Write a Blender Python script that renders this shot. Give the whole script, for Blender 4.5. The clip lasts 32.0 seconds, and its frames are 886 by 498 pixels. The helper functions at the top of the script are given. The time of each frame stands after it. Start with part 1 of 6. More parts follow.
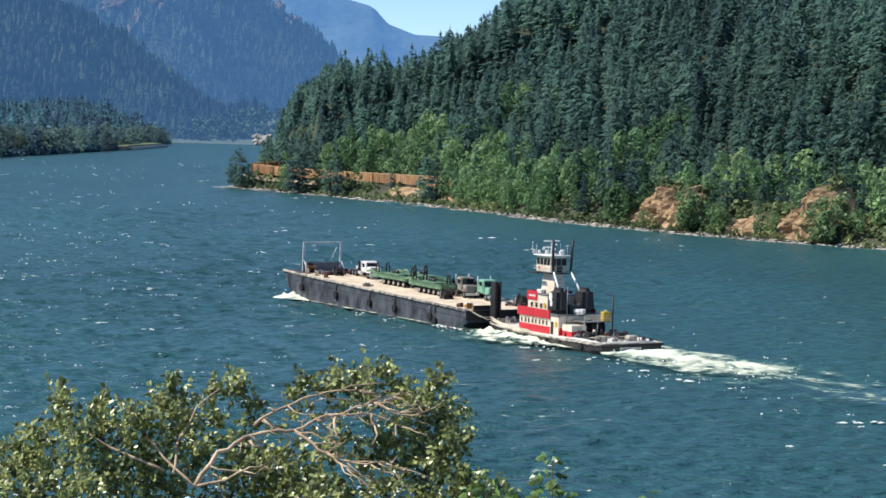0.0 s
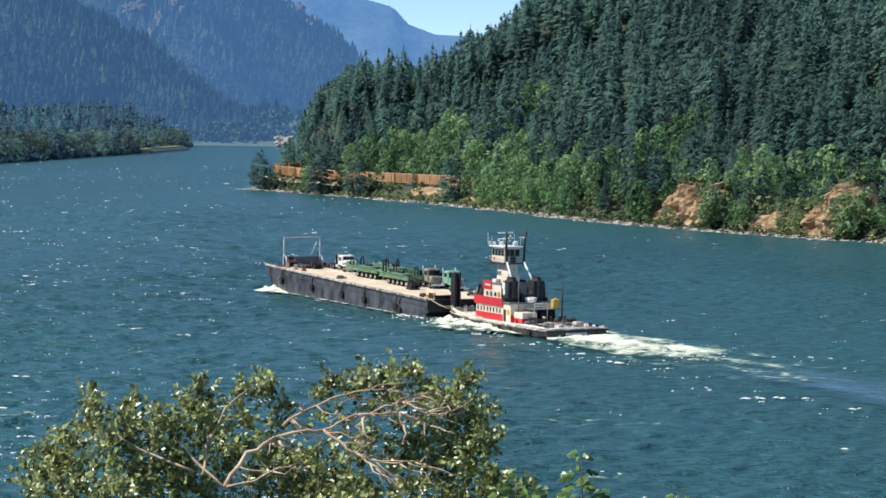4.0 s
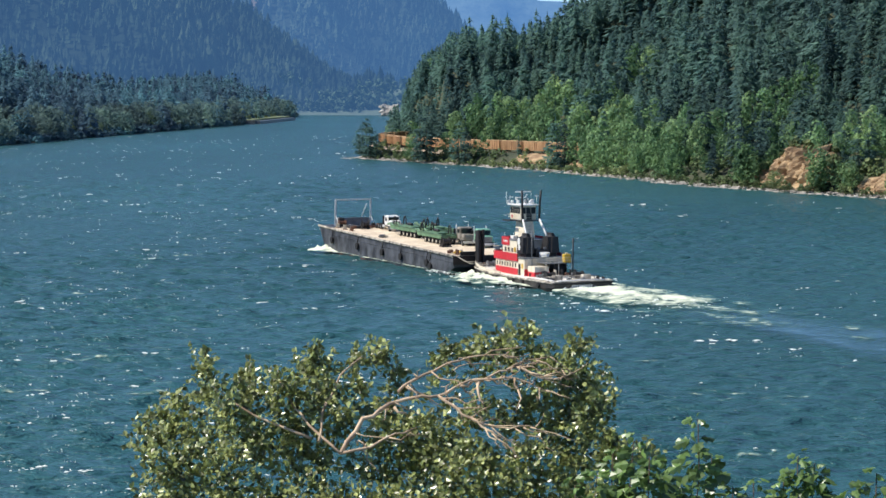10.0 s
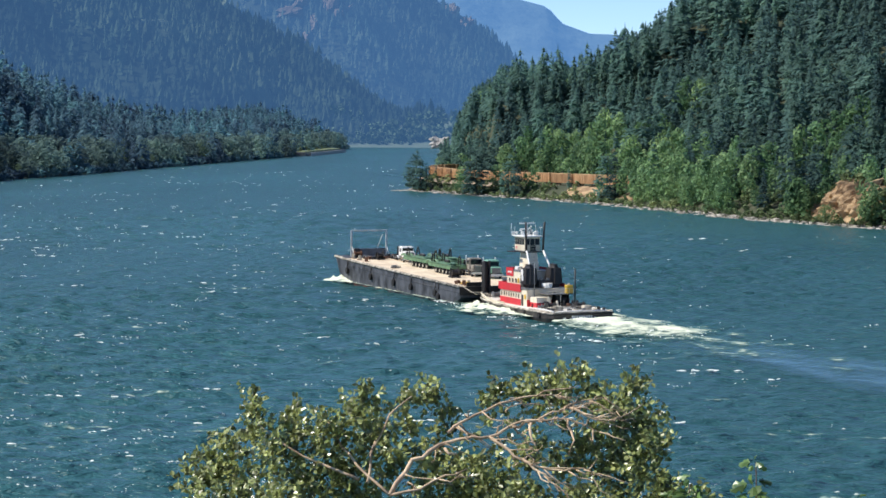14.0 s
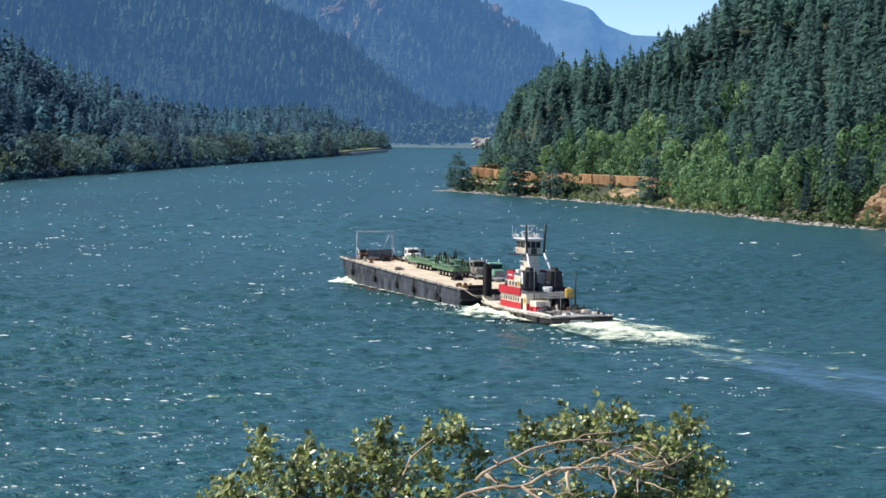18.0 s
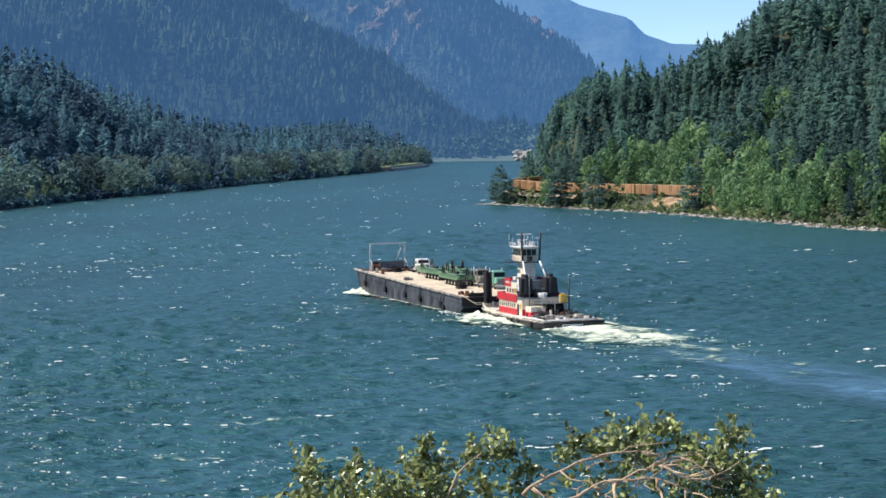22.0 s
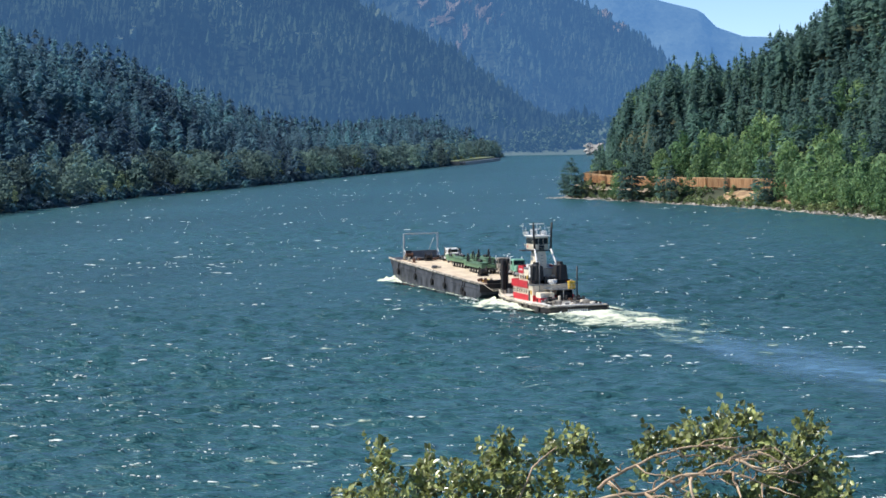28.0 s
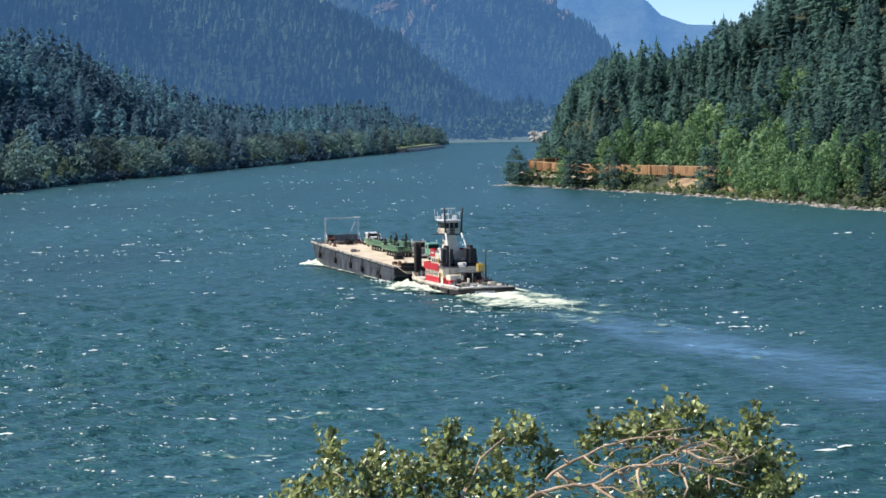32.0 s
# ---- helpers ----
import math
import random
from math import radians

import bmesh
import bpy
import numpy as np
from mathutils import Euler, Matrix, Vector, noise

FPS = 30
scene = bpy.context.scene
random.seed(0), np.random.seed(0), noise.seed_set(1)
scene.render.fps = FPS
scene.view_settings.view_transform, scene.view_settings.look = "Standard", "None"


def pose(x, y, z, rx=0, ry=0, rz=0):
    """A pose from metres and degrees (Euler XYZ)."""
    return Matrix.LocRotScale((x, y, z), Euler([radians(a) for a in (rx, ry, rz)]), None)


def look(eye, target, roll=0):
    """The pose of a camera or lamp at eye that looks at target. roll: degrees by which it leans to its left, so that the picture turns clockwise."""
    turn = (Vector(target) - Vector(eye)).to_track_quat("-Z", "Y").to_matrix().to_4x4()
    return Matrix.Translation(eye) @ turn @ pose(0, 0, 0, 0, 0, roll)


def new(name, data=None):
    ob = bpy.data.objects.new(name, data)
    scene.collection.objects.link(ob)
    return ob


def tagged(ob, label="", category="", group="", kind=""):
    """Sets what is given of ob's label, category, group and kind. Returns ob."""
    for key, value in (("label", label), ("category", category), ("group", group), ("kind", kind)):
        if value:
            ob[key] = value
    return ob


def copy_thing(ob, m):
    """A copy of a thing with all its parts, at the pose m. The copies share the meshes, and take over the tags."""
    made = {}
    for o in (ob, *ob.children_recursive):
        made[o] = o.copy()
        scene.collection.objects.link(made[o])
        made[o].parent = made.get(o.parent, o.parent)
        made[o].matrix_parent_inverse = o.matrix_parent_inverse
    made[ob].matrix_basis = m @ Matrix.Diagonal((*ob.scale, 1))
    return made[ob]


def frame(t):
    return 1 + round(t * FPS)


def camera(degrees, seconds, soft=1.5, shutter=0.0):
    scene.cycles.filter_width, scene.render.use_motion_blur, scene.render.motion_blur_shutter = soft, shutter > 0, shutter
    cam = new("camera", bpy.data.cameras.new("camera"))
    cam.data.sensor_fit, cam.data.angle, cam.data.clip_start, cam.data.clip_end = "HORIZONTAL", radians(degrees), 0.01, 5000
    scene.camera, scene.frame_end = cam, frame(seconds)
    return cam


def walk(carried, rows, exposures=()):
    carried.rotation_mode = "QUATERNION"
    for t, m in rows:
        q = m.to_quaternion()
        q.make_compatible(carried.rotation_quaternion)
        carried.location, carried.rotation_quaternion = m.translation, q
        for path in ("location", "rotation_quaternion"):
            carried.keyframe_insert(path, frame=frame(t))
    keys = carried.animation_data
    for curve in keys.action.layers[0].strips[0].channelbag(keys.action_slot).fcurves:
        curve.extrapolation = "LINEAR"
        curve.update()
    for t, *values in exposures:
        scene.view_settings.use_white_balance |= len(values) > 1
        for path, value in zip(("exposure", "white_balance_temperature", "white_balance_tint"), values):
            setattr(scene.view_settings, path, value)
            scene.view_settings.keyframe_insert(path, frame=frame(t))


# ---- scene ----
# The lens and the hand-held path: seconds, place in metres, Euler angles in degrees.
PATH = [
    (0.0, 0.000, 0.0, 30.600, 86.753, -1.568, 0.241),
    (0.5, -0.001, 0.0, 30.600, 86.743, -1.683, 0.203),
    (1.0, -0.002, 0.0, 30.599, 86.822, -1.742, 0.176),
    (1.5, -0.004, 0.0, 30.599, 86.961, -1.526, 0.335),
    (2.0, -0.007, 0.0, 30.598, 87.159, -1.433, 0.482),
    (2.5, -0.010, 0.0, 30.597, 87.164, -1.301, 0.676),
    (3.0, -0.014, 0.0, 30.596, 86.895, -1.126, 0.702),
    (3.5, -0.019, 0.0, 30.595, 86.729, -1.046, 0.671),
    (5.5, -0.032, 0.0, 30.589, 87.061, -0.311, 1.423),
    (6.0, -0.035, 0.0, 30.588, 87.457, -0.225, 1.597),
    (6.5, -0.037, 0.0, 30.587, 87.053, -0.216, 1.944),
    (7.0, -0.040, 0.0, 30.586, 86.287, -0.227, 2.132),
    (7.5, -0.043, 0.0, 30.584, 85.934, 0.110, 2.364),
    (8.0, -0.046, 0.0, 30.583, 85.829, 0.285, 2.440),
    (8.5, -0.050, 0.0, 30.583, 85.842, 0.405, 2.490),
    (9.0, -0.053, 0.0, 30.582, 85.845, 0.437, 2.757),
    (9.5, -0.057, 0.0, 30.582, 85.671, 0.139, 3.084),
    (10.0, -0.061, 0.0, 30.582, 85.865, -0.049, 3.482),
    (10.5, -0.064, 0.0, 30.582, 86.485, -0.093, 4.239),
    (11.0, -0.068, 0.0, 30.583, 87.127, -0.177, 4.940),
    (11.5, -0.070, 0.0, 30.583, 87.564, -0.144, 5.214),
    (12.0, -0.073, 0.0, 30.583, 87.052, -0.045, 5.182),
    (12.5, -0.075, 0.0, 30.583, 86.096, -0.213, 5.118),
    (13.0, -0.076, 0.0, 30.583, 85.933, -0.379, 4.760),
    (13.5, -0.077, 0.0, 30.583, 86.580, -0.208, 4.683),
    (15.5, -0.138, 1.6, 30.650, 86.805, -0.230, 5.874),
    (16.0, -0.138, 1.6, 30.649, 86.919, 0.010, 6.608),
    (16.5, -0.138, 1.6, 30.648, 87.010, -0.094, 6.682),
    (17.0, -0.138, 1.6, 30.647, 86.316, 0.015, 6.945),
    (17.5, -0.138, 1.6, 30.645, 85.783, -0.002, 7.105),
    (18.0, -0.137, 1.6, 30.644, 86.699, -0.613, 5.864),
    (18.5, -0.137, 1.6, 30.644, 87.216, -0.889, 5.129),
    (19.0, -0.136, 1.6, 30.643, 87.057, -0.791, 5.165),
    (19.5, -0.135, 1.6, 30.644, 86.653, -0.594, 5.220),
    (20.0, -0.133, 1.6, 30.644, 86.696, -0.355, 5.077),
    (20.5, -0.131, 1.6, 30.646, 86.946, -0.105, 5.403),
    (21.0, -0.130, 1.6, 30.647, 87.000, -0.015, 5.803),
    (21.5, -0.128, 1.6, 30.649, 86.907, 0.383, 6.159),
    (22.0, -0.126, 1.6, 30.651, 87.055, 0.754, 6.922),
    (22.5, -0.125, 1.6, 30.653, 86.943, 0.933, 7.671),
    (23.0, -0.124, 1.6, 30.654, 86.954, 0.942, 8.519),
    (23.5, -0.123, 1.6, 30.655, 87.081, 0.771, 9.101),
    (24.0, -0.123, 1.6, 30.656, 87.025, 0.652, 8.883),
    (24.5, -0.123, 1.6, 30.656, 87.025, 0.766, 8.783),
    (25.0, -0.125, 1.6, 30.656, 87.208, 0.925, 8.999),
    (25.5, -0.127, 1.6, 30.655, 87.366, 1.097, 9.065),
    (26.0, -0.129, 1.6, 30.654, 87.166, 1.302, 8.882),
    (26.5, -0.133, 1.6, 30.653, 86.739, 1.399, 8.574),
    (28.5, -0.151, 1.6, 30.649, 86.954, 0.767, 8.687),
    (29.0, -0.154, 1.6, 30.651, 86.651, 0.614, 8.365),
    (29.5, -0.158, 1.6, 30.653, 86.468, 0.607, 7.991),
    (30.0, -0.160, 1.6, 30.656, 86.301, 0.817, 7.832),
    (30.5, -0.162, 1.6, 30.659, 86.140, 0.925, 7.476),
    (31.0, -0.164, 1.6, 30.663, 86.321, 0.885, 7.388),
    (31.5, -0.165, 1.6, 30.668, 86.580, 0.813, 7.409),
    (32.0, -0.165, 1.6, 30.672, 86.573, 0.790, 7.325),
]
cam = camera(22.56, 32.0, soft=1.6)
walk(cam, [(r[0], pose(*r[1:])) for r in PATH])

# ---- daylight ----
SUN_AZ, SUN_EL = -97.0, 48.0          # degrees: clockwise from +y, and above the horizon
sx = math.sin(radians(SUN_AZ)) * math.cos(radians(SUN_EL))
sy = math.cos(radians(SUN_AZ)) * math.cos(radians(SUN_EL))
sz = math.sin(radians(SUN_EL))
sun_data = bpy.data.lights.new("sun", "SUN")
sun_data.energy, sun_data.angle, sun_data.color = 4.0, radians(0.53), (1.0, 0.95, 0.87)
sun = new("sun", sun_data)
sun.matrix_world = look((sx * 100, sy * 100, sz * 100), (0, 0, 0))
world = bpy.data.worlds.new("world")
scene.world = world
world.use_nodes = True
wn = world.node_tree.nodes
sky = wn.new("ShaderNodeTexSky")
sky.sky_type, sky.sun_disc = "NISHITA", False
sky.sun_elevation, sky.sun_rotation = radians(SUN_EL), radians(SUN_AZ)
sky.altitude, sky.air_density, sky.dust_density, sky.ozone_density = 3500, 0.8, 0.0, 4.0
wn["Background"].inputs["Strength"].default_value = 0.125
world.node_tree.links.new(sky.outputs[0], wn["Background"].inputs["Color"])
scene.view_settings.exposure = 0.45


# ---- materials ----
def material(name, color, rough=0.7, metal=0.0, vary=0.15, scale=1.0, color2=None, bump=0.0, bump_scale=None, coat=0.0, obj_random=0.0, island=0.0, glow=None, glow_strength=0.0, spec=0.5, through_light=0.0, tone=0.0, streak=0.0):
    """A surface with stains at a large and grain at a small scale (scale: pattern repeats a metre)."""
    m = bpy.data.materials.new(name)
    m.use_nodes = True
    nt = m.node_tree
    n, l = nt.nodes, nt.links
    b = n["Principled BSDF"]
    b.inputs["Roughness"].default_value = rough
    b.inputs["Metallic"].default_value = metal
    b.inputs["Coat Weight"].default_value = coat
    b.inputs["Specular IOR Level"].default_value = spec
    geo = n.new("ShaderNodeNewGeometry")
    tc = n.new("ShaderNodeTexCoord")
    big, fine = n.new("ShaderNodeTexNoise"), n.new("ShaderNodeTexNoise")
    big.inputs["Scale"].default_value, big.inputs["Detail"].default_value = scale, 4
    fine.inputs["Scale"].default_value, fine.inputs["Detail"].default_value = scale * 9, 3
    place = tc.outputs["Object"]
    if streak:                                             # runs of rust and dirt, drawn out downwards
        mp = n.new("ShaderNodeMapping")
        mp.inputs["Scale"].default_value = (1, 1, streak)
        l.new(place, mp.inputs["Vector"])
        place = mp.outputs["Vector"]
    for k in (big, fine):
        l.new(place, k.inputs["Vector"])
    c2 = color2 or tuple(c * 0.55 for c in color)
    ramp = n.new("ShaderNodeValToRGB")
    ramp.color_ramp.elements[0].position, ramp.color_ramp.elements[1].position = 0.36, 0.64
    ramp.color_ramp.elements[0].color, ramp.color_ramp.elements[1].color = (*c2, 1), (*color, 1)
    l.new(big.outputs["Fac"], ramp.inputs["Fac"])
    base = n.new("ShaderNodeMix")
    base.data_type = "RGBA"
    base.inputs["Factor"].default_value = min(1.0, vary * 3)
    base.inputs[6].default_value = (*color, 1)
    l.new(ramp.outputs["Color"], base.inputs[7])
    hsv = n.new("ShaderNodeHueSaturation")
    l.new(base.outputs[2], hsv.inputs["Color"])
    val = n.new("ShaderNodeMapRange")
    val.inputs["To Min"].default_value, val.inputs["To Max"].default_value = 1 - vary, 1 + vary
    l.new(fine.outputs["Fac"], val.inputs["Value"])
    out = val.outputs["Result"]
    for amount, source in ((obj_random, "object"), (island, "island")):
        if amount:
            mr = n.new("ShaderNodeMapRange")
            mr.inputs["To Min"].default_value, mr.inputs["To Max"].default_value = 1 - amount, 1 + amount
            if source == "object":
                oi = n.new("ShaderNodeObjectInfo")
                l.new(oi.outputs["Random"], mr.inputs["Value"])
            else:
                l.new(geo.outputs["Random Per Island"], mr.inputs["Value"])
            mul = n.new("ShaderNodeMath")
            mul.operation = "MULTIPLY"
            l.new(out, mul.inputs[0])
            l.new(mr.outputs["Result"], mul.inputs[1])
            out = mul.outputs[0]
    if tone:                                               # each plant of a joined wood has its own shade and hue
        at = n.new("ShaderNodeAttribute")
        at.attribute_name = "tone"
        mr = n.new("ShaderNodeMapRange")
        mr.inputs["To Min"].default_value, mr.inputs["To Max"].default_value = 1 - tone, 1 + tone
        l.new(at.outputs["Fac"], mr.inputs["Value"])
        mul = n.new("ShaderNodeMath")
        mul.operation = "MULTIPLY"
        l.new(out, mul.inputs[0])
        l.new(mr.outputs["Result"], mul.inputs[1])
        out = mul.outputs[0]
        hue = n.new("ShaderNodeMapRange")
        hue.inputs["To Min"].default_value, hue.inputs["To Max"].default_value = 0.5 + 0.06 * tone, 0.5 - 0.10 * tone
        l.new(at.outputs["Fac"], hue.inputs["Value"])
        l.new(hue.outputs["Result"], hsv.inputs["Hue"])
    l.new(out, hsv.inputs["Value"])
    l.new(hsv.outputs["Color"], b.inputs["Base Color"])
    if bump:
        bp = n.new("ShaderNodeBump")
        bp.inputs["Strength"].default_value = bump
        bp.inputs["Distance"].default_value = 0.3 / (bump_scale or scale * 4)
        bn = n.new("ShaderNodeTexNoise")
        bn.inputs["Scale"].default_value, bn.inputs["Detail"].default_value = bump_scale or scale * 4, 5
        l.new(tc.outputs["Object"], bn.inputs["Vector"])
        l.new(bn.outputs["Fac"], bp.inputs["Height"])
        l.new(bp.outputs["Normal"], b.inputs["Normal"])
    if through_light:                                      # thin leaves let some light through
        tr = n.new("ShaderNodeBsdfTranslucent")
        l.new(hsv.outputs["Color"], tr.inputs["Color"])
        mx = n.new("ShaderNodeMixShader")
        mx.inputs["Fac"].default_value = through_light
        l.new(b.outputs[0], mx.inputs[1])
        l.new(tr.outputs[0], mx.inputs[2])
        l.new(mx.outputs[0], n["Material Output"].inputs["Surface"])
    # far surfaces give off a faint blue that stands in for air haze
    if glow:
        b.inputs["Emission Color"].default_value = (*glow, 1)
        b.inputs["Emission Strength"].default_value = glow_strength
    return m


def water_material():
    """Wind-ruffled river: deep green-blue body, sky on the facets, patches of darker gusts."""
    m = bpy.data.materials.new("river_water")
    m.use_nodes = True
    n, l = m.node_tree.nodes, m.node_tree.links
    b = n["Principled BSDF"]
    b.inputs["IOR"].default_value = 1.33
    tc = n.new("ShaderNodeTexCoord")
    gust = n.new("ShaderNodeTexNoise")
    gust.inputs["Scale"].default_value, gust.inputs["Detail"].default_value = 0.012, 4
    stretch = n.new("ShaderNodeMapping")
    stretch.inputs["Scale"].default_value = (1.0, 0.35, 1.0)
    stretch.inputs["Rotation"].default_value = (0, 0, radians(25))
    l.new(tc.outputs["Object"], stretch.inputs["Vector"])
    l.new(stretch.outputs["Vector"], gust.inputs["Vector"])
    ramp = n.new("ShaderNodeValToRGB")
    ramp.color_ramp.elements[0].position, ramp.color_ramp.elements[1].position = 0.35, 0.68
    ramp.color_ramp.elements[0].color = (0.024, 0.088, 0.094, 1)
    ramp.color_ramp.elements[1].color = (0.034, 0.120, 0.132, 1)
    l.new(gust.outputs["Fac"], ramp.inputs["Fac"])
    l.new(ramp.outputs["Color"], b.inputs["Base Color"])
    rr = n.new("ShaderNodeMapRange")
    rr.inputs["To Min"].default_value, rr.inputs["To Max"].default_value = 0.30, 0.22
    l.new(gust.outputs["Fac"], rr.inputs["Value"])
    l.new(rr.outputs["Result"], b.inputs["Roughness"])
    last = None
    for scale, dist, strength, turn, squash in ((0.34, 0.52, 0.9, 16, 0.45), (0.9, 0.30, 1.0, 6, 0.45), (3.2, 0.06, 0.9, 12, 0.7)):
        mp = n.new("ShaderNodeMapping")
        mp.inputs["Rotation"].default_value = (0, 0, radians(turn))
        mp.inputs["Scale"].default_value = (squash, 1.0, 1.0)
        l.new(tc.outputs["Object"], mp.inputs["Vector"])
        w = n.new("ShaderNodeTexNoise")
        w.inputs["Scale"].default_value, w.inputs["Detail"].default_value = scale, 3
        l.new(mp.outputs["Vector"], w.inputs["Vector"])
        bp = n.new("ShaderNodeBump")
        bp.inputs["Strength"].default_value, bp.inputs["Distance"].default_value = strength, dist * 3.8
        l.new(w.outputs["Fac"], bp.inputs["Height"])
        if last:
            l.new(last.outputs["Normal"], bp.inputs["Normal"])
        last = bp
    l.new(last.outputs["Normal"], b.inputs["Normal"])
    return m


WATER = water_material()
SOIL = material("forest_soil", (0.070, 0.075, 0.042), 0.95, vary=0.3, scale=0.08, color2=(0.040, 0.055, 0.028), bump=0.8)
SHORE = material("shore_stone", (0.50, 0.46, 0.40), 0.9, vary=0.3, scale=0.4, color2=(0.26, 0.23, 0.20), bump=0.6, island=0.3)
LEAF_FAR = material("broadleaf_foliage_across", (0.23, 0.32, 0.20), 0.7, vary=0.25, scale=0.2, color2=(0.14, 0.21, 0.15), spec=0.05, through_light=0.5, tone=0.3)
# leaf green dulled and blued: the far bank's shade put into the colour
LEAF_SHADE = material("shade_tinted_broadleaf_foliage", (0.190, 0.285, 0.260), 0.85, vary=0.25, scale=0.1, color2=(0.130, 0.205, 0.220), spec=0.0, through_light=0.6, tone=0.45)
# soil of the shaded bank, paled in colour to stand for haze
HAZED_SOIL = material("haze_paled_bank_soil", (0.10, 0.12, 0.10), 0.95, vary=0.3, scale=0.05, color2=(0.07, 0.09, 0.075), bump=0.6)
CLIFF = material("bluff_rock", (0.52, 0.37, 0.21), 0.95, vary=0.33, scale=0.3, color2=(0.25, 0.16, 0.09), bump=1.0, bump_scale=1.2)
CONIFER = material("conifer_needles", (0.138, 0.232, 0.196), 0.75, vary=0.3, scale=0.05, color2=(0.100, 0.188, 0.188), island=0.06, obj_random=0.2, spec=0.03, through_light=0.58, tone=0.40)
# needles across the river: air haze put into the colour as extra blue
CONIFER_HAZED = material("haze_tinted_needles_across", (0.150, 0.268, 0.330), 0.9, vary=0.3, scale=0.05, color2=(0.120, 0.215, 0.290), island=0.02, spec=0.0, through_light=0.62, tone=0.34)
LEAF = material("broadleaf_foliage", (0.245, 0.405, 0.175), 0.65, vary=0.25, scale=0.2, color2=(0.115, 0.235, 0.135), island=0.3, obj_random=0.3, spec=0.15, through_light=0.4, tone=0.40)
SHRUB = material("shrub_foliage", (0.29, 0.365, 0.18), 0.7, vary=0.3, scale=0.2, color2=(0.14, 0.21, 0.10), island=0.35, obj_random=0.3, spec=0.15, through_light=0.4, tone=0.45)
BARK = material("bark", (0.12, 0.085, 0.06), 0.9, vary=0.3, scale=2.0, bump=0.5)


# ---- building helpers ----
def mesh_np(name, V, F, mat, smooth=False):
    """A mesh from arrays of vertices and of triangles or quads."""
    V, F = np.asarray(V, dtype=np.float32), np.asarray(F, dtype=np.int32)
    k = F.shape[1]
    me = bpy.data.meshes.new(name)
    me.vertices.add(len(V))
    me.vertices.foreach_set("co", V.ravel())
    me.loops.add(F.size)
    me.loops.foreach_set("vertex_index", F.ravel())
    me.polygons.add(len(F))
    me.polygons.foreach_set("loop_start", np.arange(0, F.size, k, dtype=np.int32))
    me.polygons.foreach_set("use_smooth", np.full(len(F), smooth))
    me.update(calc_edges=True)
    me.validate()
    if mat:
        me.materials.append(mat)
    return me


def part(name, bm, mat, parent=None, label=""):
    """Links a bmesh as one mesh object, under a thing or a part."""
    me = bpy.data.meshes.new(name)
    bm.to_mesh(me)
    bm.free()
    me.materials.append(mat)
    ob = new(name, me)
    if parent:
        ob.parent = parent
    if label:
        tagged(ob, label)
    return ob


def thing(name, label, category, m=None, group="", kind=""):
    ob = new(name)
    ob.empty_display_size = 0.2
    if m:
        ob.matrix_world = m
    return tagged(ob, label, category, group, kind)


def profile(x, pts):
    return float(np.interp(x, [p[0] for p in pts], [p[1] for p in pts]))


def fractal(x, y, size, octaves=4, seed=0.0):
    return noise.fractal(Vector((x / size + seed, y / size - seed, seed * 0.37)), 1.0, 2.0, octaves)


def along(poly, n):
    """n points spread evenly along a smoothed polyline in plan."""
    p = np.array(poly, dtype=float)
    seg = np.r_[0, np.cumsum(np.hypot(*np.diff(p, axis=0).T))]
    u = np.linspace(0, seg[-1], n)
    q = np.stack([np.interp(u, seg, p[:, i]) for i in (0, 1)], 1)
    for _ in range(max(1, n // 60)):
        q[1:-1] = (q[:-2] + 2 * q[1:-1] + q[2:]) / 4
    return q


def grid_faces(nu, nv):
    i = np.arange(nu * nv).reshape(nu, nv)
    return np.stack([i[:-1, :-1], i[1:, :-1], i[1:, 1:], i[:-1, 1:]], -1).reshape(-1, 4)


# ---- river and land ----
wave_rng = np.random.default_rng(5)
WAVES = []
for k in range(26):
    ln = 2.8 * 1.085 ** k                                    # wavelengths from 2.8 to 21 m
    th = radians(-62 + wave_rng.normal(0, 42))              # the wind's way and its spread
    WAVES.append((2 * math.pi / ln * math.cos(th), 2 * math.pi / ln * math.sin(th), wave_rng.uniform(0, 6.28), 0.092 * ln ** -0.3))


def wave_z(x, y):
    """Height of the chop at places in the river's own space."""
    x, y = np.asarray(x, dtype=float), np.asarray(y, dtype=float)
    z = np.zeros_like(x)
    for kx, ky, ph, amp in WAVES:
        s = np.sin(kx * x + ky * y + ph)
        z += amp * (s + 0.35 * s * s * np.sign(s))
    lee = 1 - 0.45 * np.clip((x - 10 - 0.02 * (y - 300)) / 70, 0, 1)      # the cape shelters the water before it
    return z * lee * (0.75 + 0.35 * np.sin(x * 0.021 + 1.0) * np.sin(y * 0.017))


az = radians(1) * np.concatenate([np.linspace(-80, -28, 12), np.linspace(-27.6, 17.6, 360), np.linspace(18, 80, 12)])
dist = np.concatenate([[12, 60, 120], 150 * (1400 / 150) ** np.linspace(0, 1, 520), [1600, 1900, 2300, 2800, 3400, 4200, 6500]])
A, D = np.meshgrid(az, dist, indexing="ij")
X, Y = np.sin(A) * D, np.cos(A) * D
fade = np.clip((D - 120) / 60, 0, 1) * np.clip((1500 - D) / 700, 0, 1) * (np.abs(A + radians(5)) < radians(22.5))
Z = wave_z(X, Y) * fade
river = new("water", mesh_np("water", np.stack([X, Y, Z], -1).reshape(-1, 3), grid_faces(len(az), len(dist))[:, ::-1], WATER, True))
tagged(river, "wind-ruffled blue-green river with whitecaps", "water", kind="structure")

